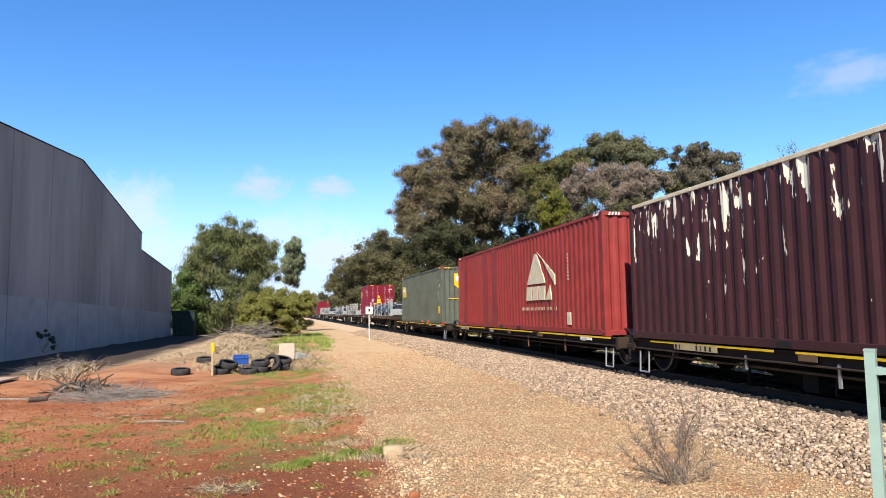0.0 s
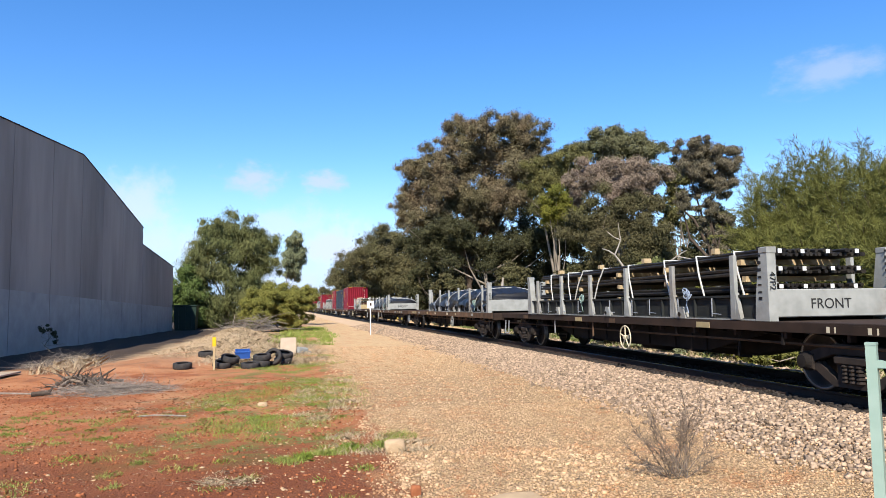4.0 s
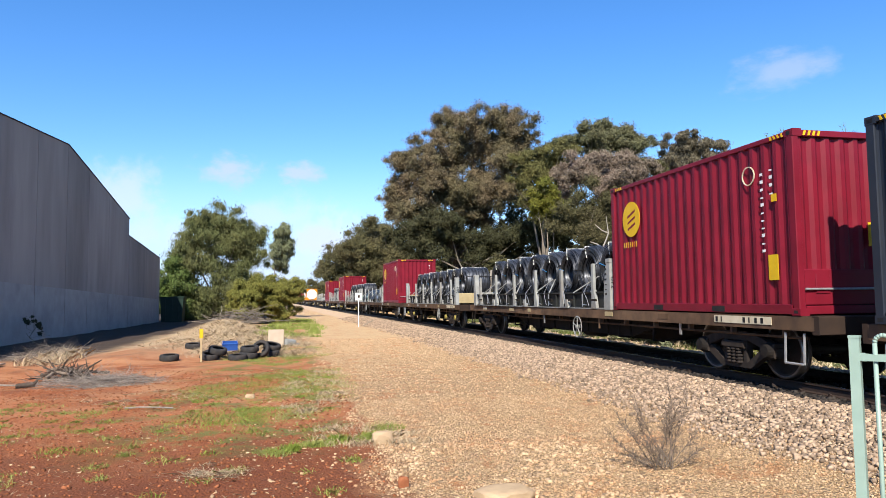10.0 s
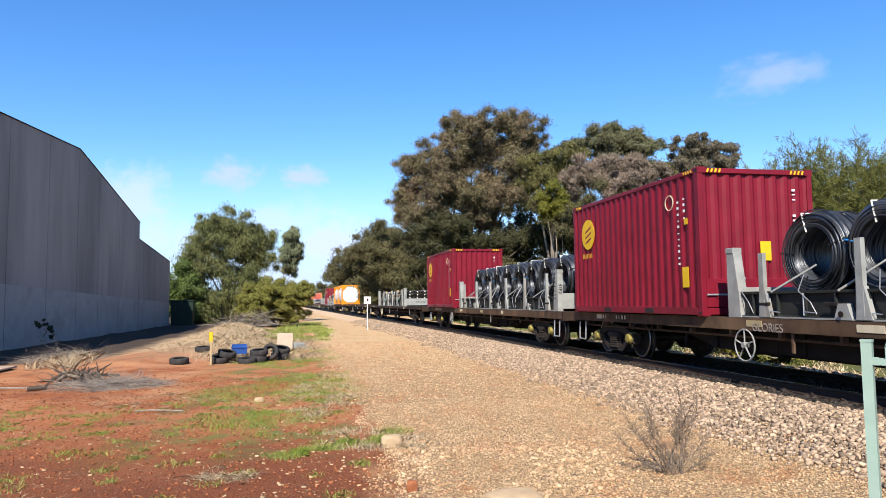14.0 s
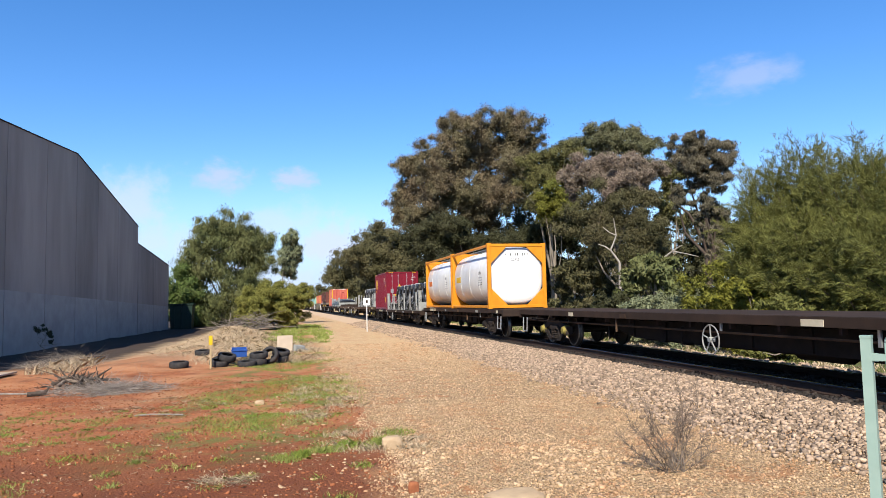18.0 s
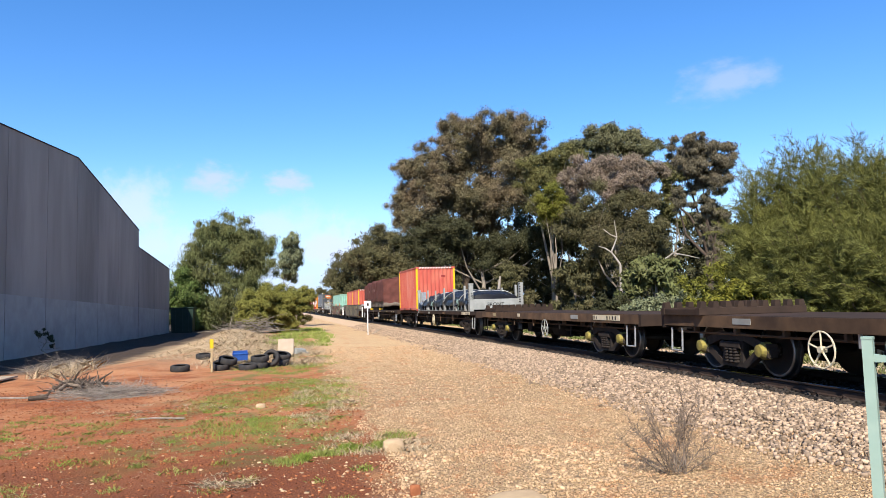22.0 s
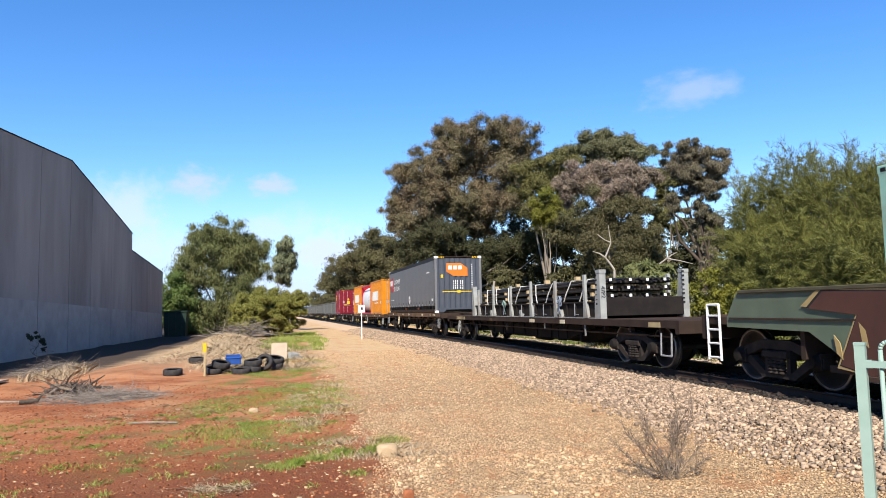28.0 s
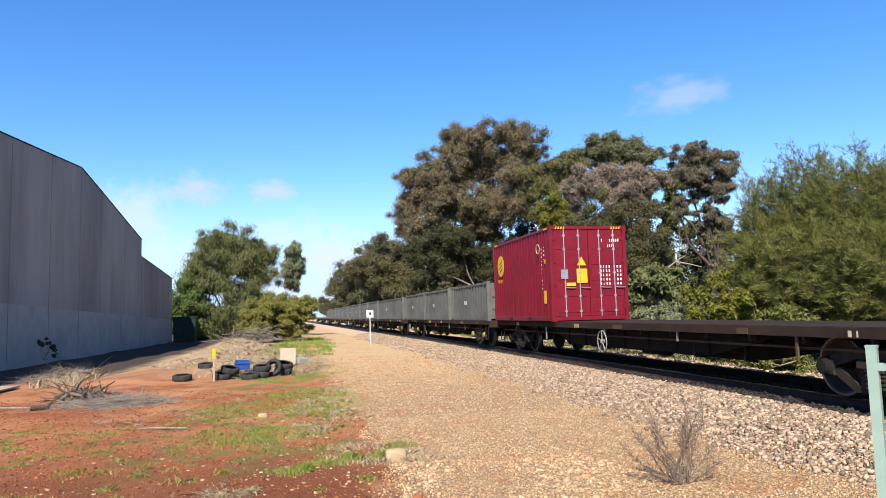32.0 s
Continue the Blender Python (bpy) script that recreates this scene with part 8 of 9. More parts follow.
    for k in range(3):
        part("emblem_bar", Build().box(-0.52 + 0.26 * k, -0.33 + 0.26 * k, 0.016, 0.03, 2.22, 2.42), "white", c)
    for k in range(4):
        bars_text(c, "white", on_end(-0.28, 0.022, 1.58 - k * 0.12), 0.30, 0.085, 3)
        bars_text(c, "white", on_end(0.10, 0.022, 1.58 - k * 0.12), 0.22, 0.085, 2)
    part("yellow_arrow", Build().box(-0.85, 0.80, 0.02, 0.04, 1.06, 1.10), "yellow", c)
    part("yellow_plate", Build().box(-0.06, 0.10, 0.016, 0.04, 1.02, 1.14), "yellow", c)
    part("yellow_placard", Build().box(0.80, 1.02, 0.02, 0.04, 0.55, 0.82), "yellow", c)
    part("yellow_placard", Build().box(-0.93, -0.82, 0.02, 0.04, 1.80, 1.96), "yellow", c)
    bars_text(c, "white", on_end(0.70, 0.03, 2.5) @ pose(0, 0, 0, 0, 0, -90), 1.3, 0.07, 11)
    x = x0 - 0.02
    poly_left(c, "red_panel", "redmark", [(L - 0.45, 2.28), (L - 1.55, 2.40), (L - 1.75, 2.10), (L - 1.75, 1.45), (L - 1.0, 1.40), (L - 0.55, 1.75)], x, "dull red angular emblem")
    for k in range(3):
        poly_left(c, "emblem_bar", "white", [(L - 0.62 - 0.33 * k, 1.86), (L - 0.86 - 0.33 * k, 1.86), (L - 0.86 - 0.33 * k, 2.2), (L - 0.62 - 0.33 * k, 2.2)], x - 0.006)
    words("CONTAINER", 0.42, "white", c, on_left(x - 0.004, L - 2.0, 1.92), name="lettering")
    words("SOLUTIONS", 0.42, "white", c, on_left(x - 0.004, L - 2.0, 1.46), name="lettering")
    words("CURTAIN SIDE", 0.12, "white", c, on_left(x - 0.004, L - 1.3, 0.82), name="lettering")
    bars_text(c, "white", on_left(x - 0.004, L - 0.6, 0.82), 0.6, 0.09, 6)
    bars_text(c, "white", on_left(x - 0.004, 1.9, 2.10), 0.75, 0.09, 9)
    rp = Build().prism([(6.95 + 0.24 * math.cos(2 * math.pi * k / 8), 0.78 + 0.24 * math.sin(2 * math.pi * k / 8)) for k in range(8)], "x", x - 0.004, x + 0.01)
    part("white_octagon", rp, "white", c)
    words("30", 0.2, "black", c, on_left(x - 0.006, 7.08, 0.71), name="lettering")
    poly_left(c, "white_label", "white", [(0.75, 0.62), (0.45, 0.62), (0.45, 0.75), (0.75, 0.75)], x)
    for y in (4.6, 8.6):
        part("orange_crate", Build().box(x0 + 0.1, x0 + 0.3, y, y + 0.5, 0.16, 0.30), "orangemark", c)
    return c


def open_box(label, L=6.058, H=1.55):
    """Half-height open-topped grey box."""
    W = 2.44
    c = thing("half_height_box", label, "container", "grey boxes on the train")
    for s in (-1, 1):
        part("side_wall", corrugated_x(s * (W / 2 - 0.012), 0.1, L - 0.1, 0.14, H - 0.08, -s * 0.03, 0.4), "boxgrey", c)
        x = s * W / 2
        part("top_rail", Build().box(min(x, x - s * 0.09), max(x, x - s * 0.09), 0.05, L - 0.05, H - 0.09, H, 0.012), "boxgrey", c)
        part("bottom_rail", Build().box(min(x, x - s * 0.08), max(x, x - s * 0.08), 0.12, L - 0.12, 0.0, 0.15, 0.01), "boxgrey", c)
        for y in (0.0, L - 0.16):
            part("corner_post", Build().box(min(x + s * 0.01, x - s * 0.14), max(x + s * 0.01, x - s * 0.14), y, y + 0.16, 0, H + 0.04, 0.012), "boxgrey", c)
        for k in range(12):
            y = 0.4 + k * (L - 0.8) / 11
            part("rope_hook", Build().box(x + s * 0.0 - 0.02, x + s * 0.0 + 0.02, y - 0.02, y + 0.02, H - 0.17, H - 0.10), "black", c)
    for y in (0.03, L - 0.03):
        d = 1 if y < 1 else -1
        e = Build().box(-W / 2 + 0.14, W / 2 - 0.14, min(y, y + d * 0.05), max(y, y + d * 0.05), 0.06, H - 0.04, 0.01)
        part("end_gate", e, "boxgrey", c)
        for x in (-0.62, 0.0, 0.62):
            part("gate_bar", Build().box(x - 0.05, x + 0.05, min(y - d * 0.035, y), max(y - d * 0.035, y), 0.1, H - 0.1, 0.008), "boxgrey", c)
        for z in (0.45, 0.95):
            part("gate_bar", Build().box(-W / 2 + 0.2, W / 2 - 0.2, min(y - d * 0.05, y), max(y - d * 0.05, y), z, z + 0.08, 0.008), "boxgrey", c)
    part("fill", Build().box(-W / 2 + 0.06, W / 2 - 0.06, 0.1, L - 0.1, H - 0.30, H - 0.24), "deck_dark", c)
    bars_text(c, "white", on_left(-W / 2 - 0.004, L * 0.62, 0.7), 0.5, 0.16, 3)
    return c


GLYPHS = (
    [(0.0, 0.0), (0.28, 0.98), (0.58, 0.92), (0.66, 0.5), (0.98, 0.78), (0.86, 0.0), (0.58, 0.06), (0.52, 0.28), (0.34, 0.0)],
    [(0.05, 0.95), (0.9, 1.0), (1.0, 0.72), (0.55, 0.62), (0.98, 0.4), (0.86, 0.0), (0.1, 0.06), (0.0, 0.26), (0.5, 0.3), (0.02, 0.58)],
    [(0.0, 0.78), (0.14, 1.0), (0.88, 0.96), (1.0, 0.66), (0.72, 0.72), (0.86, 0.1), (0.5, -0.04), (0.26, 0.08), (0.42, 0.7)],
    [(0.0, 0.1), (0.1, 0.86), (0.36, 1.02), (0.5, 0.6), (0.74, 0.98), (1.0, 0.7), (0.78, 0.36), (1.02, 0.02), (0.62, -0.02), (0.46, 0.26), (0.3, 0.0)],
)


def graffiti(w, x, spots, z0, z1, paints=("spray_tan", "black", "spray_brown", "spray_maroon")):
    """Big sprayed letters: brown fills with dark outlines on tan edges, on the wagon's side."""
    for i, (a, b) in enumerate(spots):
        g = GLYPHS[i % len(GLYPHS)]
        cx, cy = 0.5, 0.5
        for name, paint, grow, h in (("sprayed_edge", paints[0], 1.20, 0.004), ("sprayed_outline", paints[1], 1.09, 0.007), ("sprayed_letter", paints[2 + i % 2], 1.04, 0.010)):
            pts = []
            for u, v in g:
                u, v = cx + (u - cx) * grow, cy + (v - cy) * (1 + (grow - 1) * 0.7)
                pts.append((b + (a - b) * u, z0 + (z1 - z0) * min(1.04, max(-0.04, v))))
            part(name, Build().prism(pts, "x", x - h, x + 0.001), paint, w)
        for k in range(3):
            u, v = 0.25 + 0.22 * k, 0.3 + 0.17 * ((i + k) % 3)
            y, z = b + (a - b) * u, z0 + (z1 - z0) * v
            part("sprayed_highlight", Build().prism([(y - 0.05, z - 0.18), (y + 0.06, z - 0.10), (y + 0.10, z + 0.16), (y - 0.01, z + 0.05)], "x", x - 0.012, x), paints[0], w)


def well_wagon(label, L, paint):
    """Low well wagon: deep painted side walls between raised bogie platforms."""
    w = thing("well_wagon", label, "rail wagon", "wagons of the freight train")
    for s in (-1, 1):
        prof = [(0.90, 1.12), (1.20, 1.54), (L - 1.20, 1.54), (L - 0.90, 1.12), (L - 0.90, 0.96), (L - 2.9, 0.93), (L - 4.0, 0.34), (4.0, 0.34), (2.9, 0.93), (0.90, 0.96)]
        b = Build()
        x = s * 1.34
        b.prism(prof, "x", x - 0.03, x + 0.03)
        part("side_wall", b, paint, w, "well side sprayed with large graffiti fields")
        part("top_chord", Build().box(x - 0.07, x + 0.07, 1.3, L - 1.3, 1.53, 1.59, 0.01), paint if s > 0 else "camo_edge", w)
        part("bottom_chord", Build().box(x - 0.08, x + 0.06, 4.0, L - 4.0, 0.30, 0.38, 0.01), "deck_dark", w)
        for k in range(9):
            y = 4.2 + k * (L - 8.4) / 8
            part("side_rib", Build().box(x - 0.05 if s < 0 else x, x if s < 0 else x + 0.05, y - 0.04, y + 0.04, 0.40, 1.50, 0.006), paint, w)
    part("well_floor", Build().box(-1.30, 1.30, 3.2, L - 3.2, 0.36, 0.46), "deck_dark", w)
    for y0, d in ((0.0, 1), (L, -1)):
        a, b2 = sorted((y0 + d * 0.0, y0 + d * 3.3))
        part("end_platform", Build().box(-1.25, 1.25, a, b2, 0.98, 1.14, 0.02), "deck_dark", w)
        a, b2 = sorted((y0, y0 + d * 0.14))
        part("headstock", Build().box(-1.3, 1.3, a, b2, 0.72, 1.16, 0.01), "deck_dark", w)
        part("coupler", Build().box(-0.15, 0.15, min(y0, y0 - d * 0.55), max(y0, y0 - d * 0.55), 0.72, 0.98, 0.03), "under", w)
        bk = Build().box(-1.28, 1.28, min(y0 + d * 2.6, y0 + d * 2.7), max(y0 + d * 2.6, y0 + d * 2.7), 0.5, 1.45, 0.01)
        part("bulkhead", bk, "deck_dark", w)
        ld = Build().path([(-1.33, y0 + d * 0.25, 0.35), (-1.33, y0 + d * 0.25, 1.35), (-1.33, y0 + d * 0.62, 1.35), (-1.33, y0 + d * 0.62, 0.35)], 0.024, 6)
        for z in (0.4, 0.65, 0.9, 1.15):
            ld.tube((-1.33, y0 + d * 0.25, z), (-1.33, y0 + d * 0.62, z), 0.02, n=6)
        part("ladder", ld, "white", w, "white end ladder")
        make_bogie(w, y0 + d * 1.75)
    spots = [(2.9 + 2.15 * k, 2.9 + 2.15 * k + 2.1) for k in range(7)]
    if paint == "camo":
        graffiti(w, -1.392, spots, 0.42, 1.50)
        for a, b in ((1.3, 2.0), (2.6, 3.1), (9.0, 9.6)):
            part("grey_patch", Build().box(-1.376, -1.369, a, b, 1.20, 1.50), "slate_end", w)
    else:
        graffiti(w, -1.392, spots, 0.42, 1.46, ("canvas_grey", "spray_tan", "camo_dark", "camo_khaki"))
    # dark strip stands for the shadow line where the upper side sets back
    part("side_seam", Build().box(-1.398, -1.37, 1.0, L - 1.0, 1.10, 1.125), "deck_dark", w)
    bars_text(w, "white", on_left(-1.345 - 0.035, 2.1, 1.30), 0.6, 0.12, 6)
    bars_text(w, "white", on_left(-1.345 - 0.035, 2.3, 1.17), 0.9, 0.07, 9)
    return w


def canvas_load(L=12.4):
    """Strapped pipe bundles under a draped brown canvas sheet, grey canvas round the foot."""
    t = thing("canvas_covered_load", "tall load of pipe bundles under a draped brown canvas", "covered load")
    n, H = 80, 2.42
    b = Build()
    sect = 26
    for j in range(n + 1):
        y = L * j / n
        for i in range(sect + 1):
            u = i / sect
            hem = 0.82 + 0.16 * noise.noise((y * 0.8, 3, u)) + (0.10 if y > 8 else -0.1)
            ang = math.pi * (1 - u)
            c, s = math.cos(ang), math.sin(ang)
            x = 1.22 * math.copysign(min(1.0, abs(c) * 1.32) ** 0.55, c)
            z = hem + (H - hem) * min(1.0, s * 1.5) ** 0.55
            peak = 0.16 * (1 - abs(x) / 1.22)
            k = 0.05 * noise.noise((x * 1.5, y * 0.9, z * 1.2)) + 0.03 * noise.noise((x * 4, y * 2.6, z * 2.2))
            seam = ((y + 0.15 * noise.noise((y, z, 3))) % 1.56) - 0.78
            k += -0.028 * math.exp(-(seam / 0.06) ** 2) + 0.012 * (1 - abs(noise.noise((x * 1.2 + z * 1.6, y * 1.4 - z * 1.3, 5.0))) * 5)
            sag = 0.06 * math.sin(y * 2.2) * (z > 1.6) - 0.25 * max(0, (y - 10.2) / 2.2)
            b.v.append((x * (1 + k), y + 0.04 * noise.noise((x * 2, z * 2, y)), z + peak * (z > 1.9) + k + sag * (z > 1.2)))
    m = sect + 1
    for j in range(n):
        for i in range(sect):
            b.f.append((j * m + i, j * m + i + 1, (j + 1) * m + i + 1, (j + 1) * m + i))
    part("canvas", b, "tarp_brown", t, "dark brown draped canvas", smooth=True)
    e = Build()
    rows, cols = 14, 20
    for j in range(rows + 1):
        for i in range(cols + 1):
            x = -1.24 + 2.48 * i / cols
            top = H + 0.14 * (1 - abs(x) / 1.24) - 0.02
            z = 0.44 + (top - 0.44) * j / rows
            e.v.append((x, -0.03 + 0.07 * noise.noise((x * 2.2, z * 1.6, 8)) + 0.03 * (1 - abs(noise.noise((x * 1.5 + z, z * 1.5 - x, 2))) * 5) - 0.05 * (1 - j / rows), z + (0.14 * noise.noise((x * 2.5, 0, 4)) if j == 0 else 0)))
    for j in range(rows):
        for i in range(cols):
            e.f.append((j * (cols + 1) + i, j * (cols + 1) + i + 1, (j + 1) * (cols + 1) + i + 1, (j + 1) * (cols + 1) + i))
    part("canvas_end", e, "tarp_brown", t, smooth=True)
    roll = Build()
    nr = 30
    for j in range(nr + 1):
        x = -1.24 + 2.5 * j / nr
        rr = 0.10 + 0.05 * noise.noise((x * 2.4, 1, 6)) + 0.02 * noise.noise((x * 7, 2, 6))
        for i in range(10):
            a = 6.2832 * i / 10
            roll.v.append((x, -0.10 + rr * math.cos(a) * 0.9, 0.42 + 0.10 * noise.noise((x * 1.6, 5, 5)) + rr * math.sin(a) * 1.5))
    for j in range(nr):
        for i in range(10):
            roll.f.append((j * 10 + i, j * 10 + (i + 1) % 10, (j + 1) * 10 + (i + 1) % 10, (j + 1) * 10 + i))
    part("bunched_canvas", roll, "canvas_grey", t, "bunched grey brown canvas hem", smooth=True)
    g = Build()
    for side in (-1, 1):
        base = len(g.v)
        nn, mm = 50, 7
        for j in range(nn + 1):
            y = 0.1 + 8.2 * j / nn
            for i in range(mm + 1):
                z = 0.28 + 0.95 * i / mm
                g.v.append((side * (1.13 + 0.05 * math.sin(y * 2.8) + 0.05 * noise.noise((y * 2, z * 3, side))), y, z))
        for j in range(nn):
            for i in range(mm):
                a = base + j * (mm + 1) + i
                g.f.append((a, a + 1, a + mm + 2, a + mm + 1))
    part("grey_canvas", g, "canvas_grey", t, "grey brown canvas skirt", smooth=True)
    for k in range(6):
        for r in range(5):
            z = 0.40 + r * 0.19
            for s in (-1, 1):
                y0 = 0.3 + k * 2.0
                part("pipe", shared("pipe", lambda: Build().tube((0, 0, 0), (0, 1.9, 0), 0.088, n=8), "bundle"), None, t, at=pose(s * 1.0, y0, z))
    part("core", Build().box(-0.92, 0.92, 0.2, L - 0.3, 0.28, 2.0), "deck_dark", t)
    for k in range(7):
        y = 0.8 + k * 1.85
        part("bearer", Build().box(-1.16, 1.16, y, y + (0.45 if k % 3 == 1 else 0.2), 0.0, 0.18 if k % 3 == 1 else 0.28, 0.01), "yellow" if k % 3 == 1 else "under", t)
    for k in range(14):
        y = 0.5 + k * 0.86
        s = Build()
        for side in (-1, 1):
            s.tube((side * 1.2, y - 0.15, 0.0), (side * 1.24, y, 1.0), 0.010, n=5)
        tagged(part("tie_rope", s, "black", t), kind="stuff")
    bars_text(t, "canvas_mark", on_left(-1.30, 8.3, 1.50), 0.65, 0.22, 3)
    bars_text(t, "canvas_mark", on_left(-1.30, 6.3, 1.56), 2.0, 0.24, 10)
    return t


def cradle():
    t = thing("bar_cradle", "dark toothed steel cradle bolted to the wagon deck", "cradle")
    for y in (0.0, 1.3):
        b = Build().box(-1.18, 1.18, y, y + 0.12, 0.0, 0.14, 0.008)
        for k in range(9):
            x = -1.15 + k * 0.27
            b.prism([(x, 0.14), (x + 0.14, 0.14), (x + 0.12, 0.26), (x + 0.02, 0.26)], "y", y, y + 0.12)
        part("toothed_beam", b, "deck_dark", t)
    for x in (-1.1, 1.1):
        part("side_member", Build().box(x - 0.05, x + 0.05, 0.12, 1.3, 0.0, 0.12, 0.006), "deck_dark", t)
    return t


def flaking_mat():
    """Dark brown paint flaking off an older cream coat in upright streaks, mostly high on the panel."""
    m = mat("flaking_brown_paint", (0.062, 0.022, 0.024), (0.05, 0.018, 0.02), 3, 0.5, stain=(0.035, 0.018, 0.016))
    n, l, b = m.node_tree.nodes, m.node_tree.links, m.node_tree.nodes["Principled BSDF"]
    src = b.inputs["Base Color"].links[0].from_socket
    tc = n.new("ShaderNodeTexCoord")
    mp = n.new("ShaderNodeMapping")
    mp.inputs["Scale"].default_value = (1, 5.5, 1.3)
    l.new(tc.outputs["Object"], mp.inputs[0])
    no = n.new("ShaderNodeTexNoise")
    no.inputs["Scale"].default_value, no.inputs["Detail"].default_value, no.inputs["Roughness"].default_value = 1.25, 5, 0.55
    l.new(mp.outputs[0], no.inputs["Vector"])
    sep = n.new("ShaderNodeSeparateXYZ")
    l.new(tc.outputs["Object"], sep.inputs[0])
    hi = n.new("ShaderNodeMapRange")
    hi.inputs["From Min"].default_value, hi.inputs["From Max"].default_value, hi.inputs["To Min"].default_value, hi.inputs["To Max"].default_value = 0.6, 2.8, -0.09, 0.055
    l.new(sep.outputs["Z"], hi.inputs["Value"])
    ad = n.new("ShaderNodeMath")
    l.new(no.outputs["Fac"], ad.inputs[0])
    l.new(hi.outputs[0], ad.inputs[1])
    st = n.new("ShaderNodeMapRange")
    st.inputs["From Min"].default_value, st.inputs["From Max"].default_value = 0.612, 0.624
    l.new(ad.outputs[0], st.inputs["Value"])
    mx = n.new("ShaderNodeMixRGB")
    mx.inputs[2].default_value = (0.62, 0.56, 0.44, 1)
    l.new(st.outputs[0], mx.inputs[0])
    l.new(src, mx.inputs[1])
    l.new(mx.outputs[0], b.inputs["Base Color"])
    return m


M["flaking"] = flaking_mat()
M["slate_end"] = mat("slate_grey_paint", (0.075, 0.085, 0.105), (0.065, 0.074, 0.092), 3, 0.45)
M["camo_edge"] = mat("olive_brown_edge", (0.10, 0.09, 0.055), (0.075, 0.065, 0.042), 3, 0.7, stain=(0.05, 0.04, 0.03))
M["camo_dull"] = mat("weathered_scrawled_olive", (0.16, 0.145, 0.085), (0.07, 0.06, 0.04), 1.1, 0.65, stain=(0.30, 0.27, 0.17), stain_amount=0.8)
M["camo_dark"] = mat("sprayed_dark_olive", (0.052, 0.042, 0.028), (0.075, 0.06, 0.036), 2, 0.65)
M["camo_khaki"] = mat("sprayed_khaki", (0.17, 0.15, 0.075), (0.12, 0.10, 0.055), 2, 0.65, stain=(0.06, 0.05, 0.035))
M["spray_tan"] = mat("sprayed_tan", (0.46, 0.34, 0.15), (0.38, 0.28, 0.12), 3, 0.6)
M["spray_brown"] = mat("sprayed_brown", (0.085, 0.040, 0.030), (0.11, 0.048, 0.036), 2, 0.6)
M["spray_maroon"] = mat("sprayed_maroon", (0.13, 0.038, 0.034), (0.10, 0.035, 0.03), 2, 0.6)
M["canvas_mark"] = mat("faded_canvas_print", (0.26, 0.15, 0.13), (0.19, 0.105, 0.09), 6, 0.9)


# ---- the consist: distance along the train at which each thing begins ----
D = RAIL_Z + 1.05   # usual deck height


def add_wagon(q0, q1, deck=1.05, **kw):
    label = kw.pop("label", "brown flat container wagon with grimy bogies")
    w = wagon(label, q1 - q0, deck, seed=int(q0 * 10), **kw)
    return rides(w, q0, RAIL_Z)


def add(ob, q, deck=1.05, x=0.0):
    return rides(ob, q, RAIL_Z + deck, x)


def coils(q, n=8, deck=1.05):
    for k in range(n):
        c = COILS[k % len(COILS)]
        ob = copy_thing(c, Matrix())
        rides(ob, q + 1.15 + k * (11.0 / n), RAIL_Z + deck + 0.36)


COILS = [coil(11), coil(12), coil(13)]


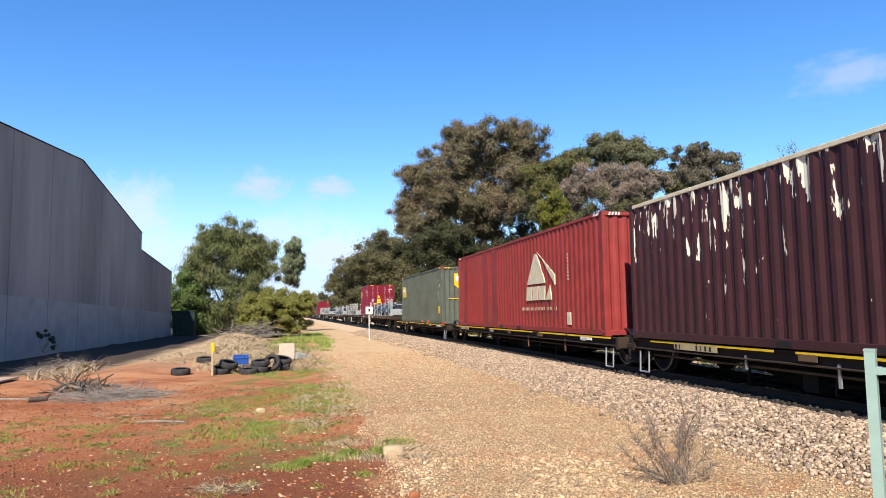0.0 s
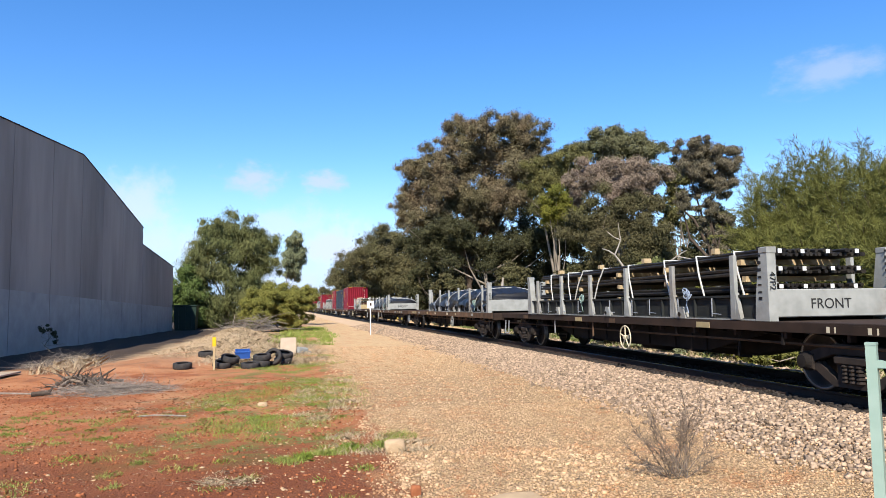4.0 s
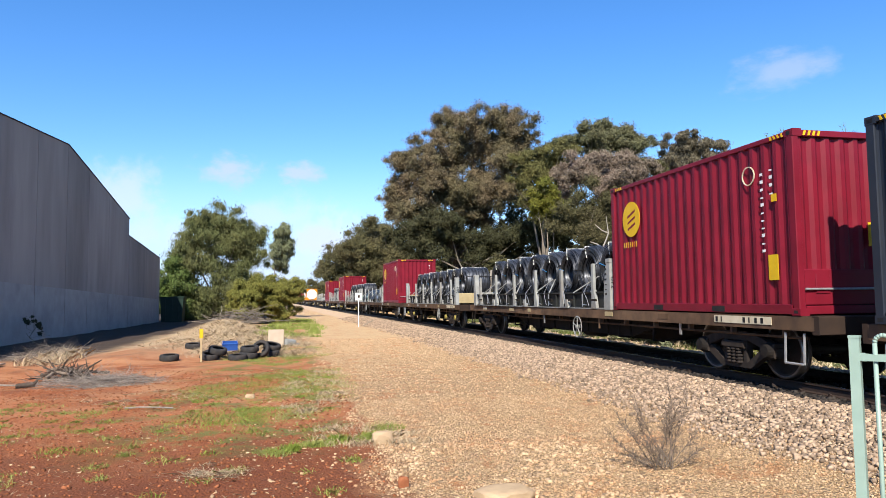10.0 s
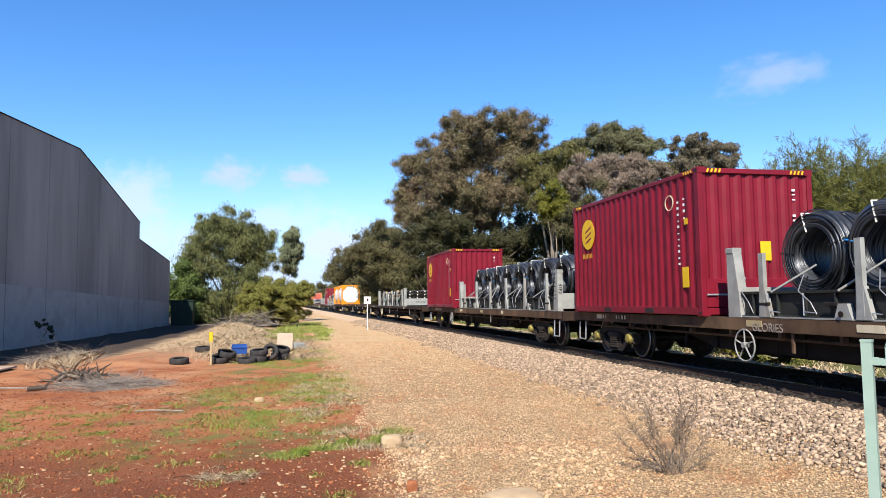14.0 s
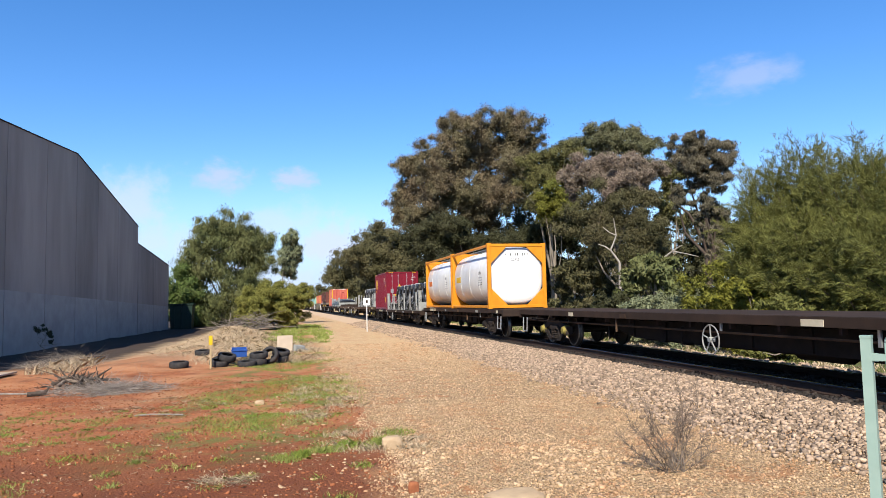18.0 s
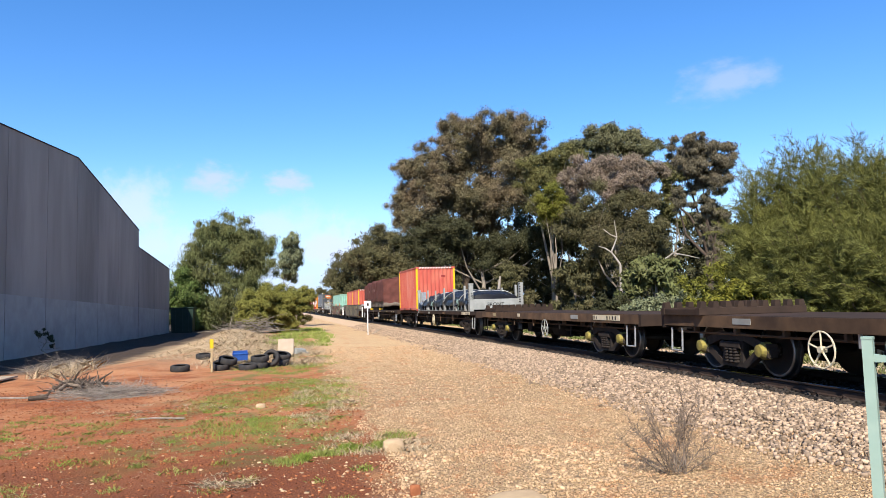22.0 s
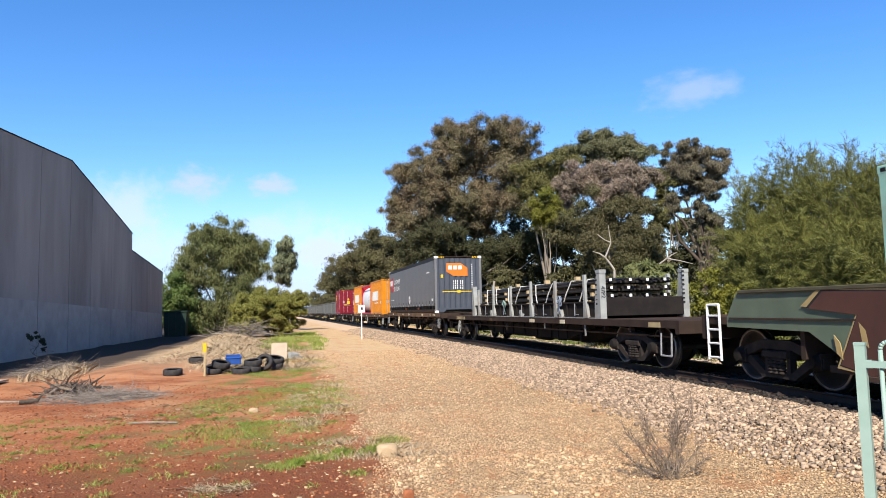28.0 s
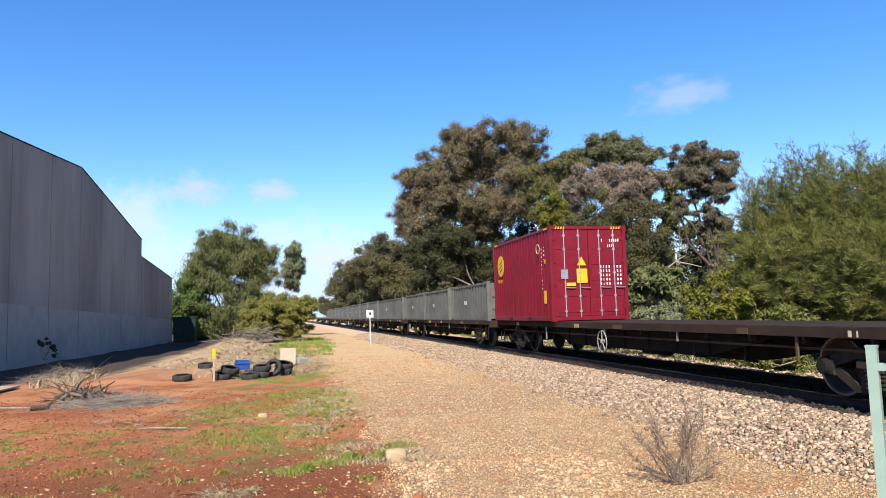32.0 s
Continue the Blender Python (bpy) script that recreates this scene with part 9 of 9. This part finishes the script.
def build_train():
    Y = ("cap_yellow", "cap_yellow")
    skel = "skeletal container platform with yellow edge stripes and shared bogies"
    add_wagon(0.4, 14.9, 0.71, bogies=(-0.25, 14.75), label=skel, yellow_edge=True, style="open", paint="deck_dark")
    add(container("dark brown container with flaking cream paint", "brown", 12.192, 2.5, 3.05, side_paint="flaking", rail_paint="cream", period=0.32), 2.55, 0.71)
    add_wagon(15.4, 33.4, 0.71, bogies=(18.25,), label=skel, yellow_edge=True, style="open", paint="deck_dark")
    add(sail_container(), 16.05, 0.71)
    add_wagon(33.9, 50.8, 0.71, bogies=(15.0,), label=skel, yellow_edge=True, style="open", paint="deck_dark")
    add(olive_container(), 35.0, 0.71)
    add_wagon(51.9, 71.8, wheel_y=12.3, marks=6)
    add(rack("pale grey flat rack with a tarpaulin load, marked front", beam=0.36), 52.2)
    add(tarp_load("steel load wrapped in black tarpaulin", 11.6, 0.92, 1), 52.6, 1.34)
    m_door = maroon_container("maroon container with yellow emblem and doors facing forward", doors=True)
    m_wall = maroon_container("maroon container with yellow emblem and a ribbed end")
    add(m_door, 65.5)
    add_wagon(72.3, 91.4, paint="deck_dark", wheel_y=8.8)
    add(rack("pale grey flat rack with steel bars, marked front"), 76.0)
    add(bar_load("bundles of dark steel bars strapped on a flat rack", 11.4, 0.9, 3), 76.4, 1.41)
    add_wagon(92.0, 112.4, wheel_y=7.0, marks=8)
    add(rack("pale grey flat rack with a tarpaulin load", front="", beam=0.36), 92.8)
    add(tarp_load("steel load wrapped in black tarpaulin", 11.5, 0.97, 5), 93.15, 1.34)
    add_wagon(113.0, 132.4, caps=Y, wheel_y=12.2, marks=7)
    add(rack("pale grey flat rack with a tarpaulin load, marked front", end_paint="rack", beam=0.36), 120.0)
    add(tarp_load("steel load wrapped in black tarpaulin", 11.6, 0.92, 9), 120.35, 1.34)
    add_wagon(132.9, 152.8, paint="deck_dark", wheel_y=14.0)
    add(rack("short pale grey flat rack of steel bars, marked rear", 6.06, front="REAR", n_posts=3, code="27P2", tall=1.06), 140.1)
    add(bar_load("bundles of dark steel bars strapped on a short flat rack", 5.5, 0.85, 4), 140.4, 1.41)
    add_wagon(153.2, 173.0, 0.97, wheel_y=8.0, marks=7)
    add(m_wall, 153.3, 0.97)
    add(slate_container(), 160.3, 0.97)
    add_wagon(173.6, 193.4, wheel_y=8.5, marks=7)
    add(copy_thing(m_wall, Matrix()), 173.95)
    add(rack("grey flat rack loaded with wire coils", front="", ties=8, end_paint="rack"), 180.2)
    coils(180.2)
    add_wagon(194.3, 208.4, wheel_y=4.0, caps=Y)
    add(rack("grey flat rack loaded with wire coils, marked rear", front="REAR", ties=8), 195.1)
    coils(195.1)
    add_wagon(209.0, 229.0, wheel_y=15.6, marks=7)
    add(copy_thing(m_wall, Matrix()), 209.4)
    add(rack("pale grey flat rack with a tarpaulin load", front="", beam=0.36), 216.3)
    add(tarp_load("steel load wrapped in black tarpaulin", 11.5, 0.92, 13), 216.7, 1.34)
    w = add_wagon(229.6, 249.3, wheel_y=12.0, marks=9, caps=Y)
    words("GLORIEZ", 0.23, "chalk", w, on_left(-1.258, 6.9, 0.82), name="sill_tag", label="white chalked tag")
    words("GLORiES", 0.20, "chalk", w, on_left(-1.258, 11.8, 0.83), name="sill_tag", label="white chalked tag")
    add(rack("grey flat rack loaded with wire coils", front="", ties=8), 229.9)
    coils(229.9)
    add(copy_thing(m_wall, Matrix()), 242.75)
    add_wagon(249.7, 269.7, wheel_y=14.0, caps=Y)
    add(rack("grey flat rack loaded with wire coils", front="", ties=8), 250.1)
    coils(250.1)
    add(copy_thing(m_wall, Matrix()), 263.15)
    add_wagon(270.6, 294.6, paint="deck_dark", wheel_y=16.0, inset=3.4)
    add(rack("pale grey flat rack with steel bars"), 276.6)
    add(bar_load("bundles of dark steel bars strapped on a flat rack", 11.4, 0.6, 6), 277.0, 1.41)
    add_wagon(295.6, 320.3, paint="deck_dark", wheel_y=13.0, caps=Y, inset=3.0, label="long empty dark flat wagon")
    add_wagon(321.4, 336.6, 1.06, paint="deck_dark", inset=2.0)
    ta = tank_container("white tank container in an orange frame with an orange panel", "tank_orange", "yellow")
    tb = tank_container("white tank container in an orange frame with a red orange panel", "tank_orange", "orangemark")
    add(ta, 323.25, 1.06)
    add(tb, 329.4, 1.06)
    add_wagon(337.1, 356.0, 0.88, paint="deck_dark", wheel_y=10.0)
    add(rack("grey flat rack loaded with wire coils", front="", ties=8), 337.5, 0.88)
    coils(337.5, deck=0.88)
    add(copy_thing(m_door, Matrix()), 349.75, 0.88)
    add_wagon(356.4, 376.6, wheel_y=15.5, caps=Y)
    add(rack("grey flat rack loaded with wire coils", front="", ties=8), 357.0)
    coils(357.0)
    add_wagon(377.2, 390.6, wheel_y=6.0, caps=Y, label="short empty brown flat wagon")
    add_wagon(391.2, 411.0, paint="deck_dark", wheel_y=8.5)
    add(rack("pale grey flat rack with a tarpaulin load", beam=0.36), 392.2)
    add(tarp_load("steel load wrapped in black tarpaulin", 11.4, 0.87, 17), 392.6, 1.34)
    sal = salmon_container("faded orange red container with yellow corner posts")
    add(sal, 404.45)
    add_wagon(411.5, 431.0, wheel_y=9.0, paint="deck_dark")
    add(canvas_load(), 417.9)
    rides(well_wagon("low well wagon with scrawled olive sides", 21.0, "camo_dull"), 431.1, RAIL_Z)
    for k in range(2):
        add(copy_thing(sal, Matrix()), 435.85 + 6.15 * k, 0.52)
    rides(well_wagon("low well wagon with bold graffiti in brown, sage and tan", 20.9, "camo"), 452.9, RAIL_Z)
    mint = mint_container("faded mint green container with orange scrawls")
    add(mint, 457.3, 0.52)
    add(copy_thing(mint, Matrix()), 463.45, 0.52)
    add_wagon(474.4, 494.9, paint="deck_dark", wheel_y=18.0)
    add(rack("grey flat rack with steel bars", front="", base="under"), 477.9)
    add(bar_load("bundles of dark steel bars strapped on a flat rack", 11.4, 0.6, 8), 478.3, 1.41)
    add_wagon(495.6, 512.6, 1.18, wheel_y=12.0)
    add(curtain_container(), 496.7, 1.18)
    w = add_wagon(513.8, 533.4, wheel_y=9.0, marks=7, caps=Y, paint="deck")
    words("GLORiOS", 0.19, "chalk", w, on_left(-1.258, 9.87, 0.84), name="sill_tag", label="white chalked tag")
    al = orange_container()
    add(al, 514.8)
    add(tank_container("white tank container in a red frame", "tank_red", "tank_white", "22K1 T2"), 520.95)
    add(copy_thing(al, Matrix()), 527.2)
    add_wagon(533.9, 554.0, paint="deck_dark", wheel_y=10.5)
    add(copy_thing(m_door, Matrix()), 547.7)
    add(cradle(), 375.0)
    add(cradle(), 388.6)
    q = 554.5
    box = open_box("half height open grey box with a ribbed side")
    long_box = open_box("long half height open grey box", 12.19, 1.5)
    for k in range(7):
        add_wagon(q, q + 19.6, paint="deck_dark", caps=Y)
        if k < 5:
            spots = ((0.3, box), (7.2, box), (13.4, box)) if k % 2 == 0 else ((0.4, long_box), (13.2, box))
            for dy, src in spots:
                add(src if src not in [m[0] for m in MOVING] else copy_thing(src, Matrix()), q + dy)
        q += 20.3
    return q


def key_train():
    times = [0.5 * k for k in range(65)]
    for ob, q, dx, z in MOVING:
        rows = []
        for t in times:
            s = q - SPEED * t
            if 0 < t < 32 and not -12 < s < 190:
                continue
            a = track_turn(s)
            rows.append((t, pose(track_x(s) + dx, s, z, 0, 0, math.degrees(a))))
        walk(ob, rows)


def key_wheels():
    """All wheelsets of one end turn alike, so they share one set of keys."""
    step = math.degrees(SPEED / FPS / 0.46)
    for axle in (0, 1):
        sets = [o for o in WHEELS if o["axle"] == axle]
        first = sets[0]
        at = first.matrix_basis.translation.copy()
        walk(first, [(k / FPS, pose(*at, step * k, 0, 0)) for k in range(32 * FPS + 1)])
        for o in sets[1:]:
            o.rotation_mode = "QUATERNION"
            o.animation_data_create()
            o.animation_data.action = first.animation_data.action
            o.animation_data.action_slot = first.animation_data.action_slot


def motions():
    for c, rows in CLOUDS:
        walk(c, rows)
    key_train()
    key_wheels()


build_train()
for c in COILS:
    bpy.data.objects.remove(c) if not c.children else [bpy.data.objects.remove(o) for o in (*c.children_recursive, c)]
motions()
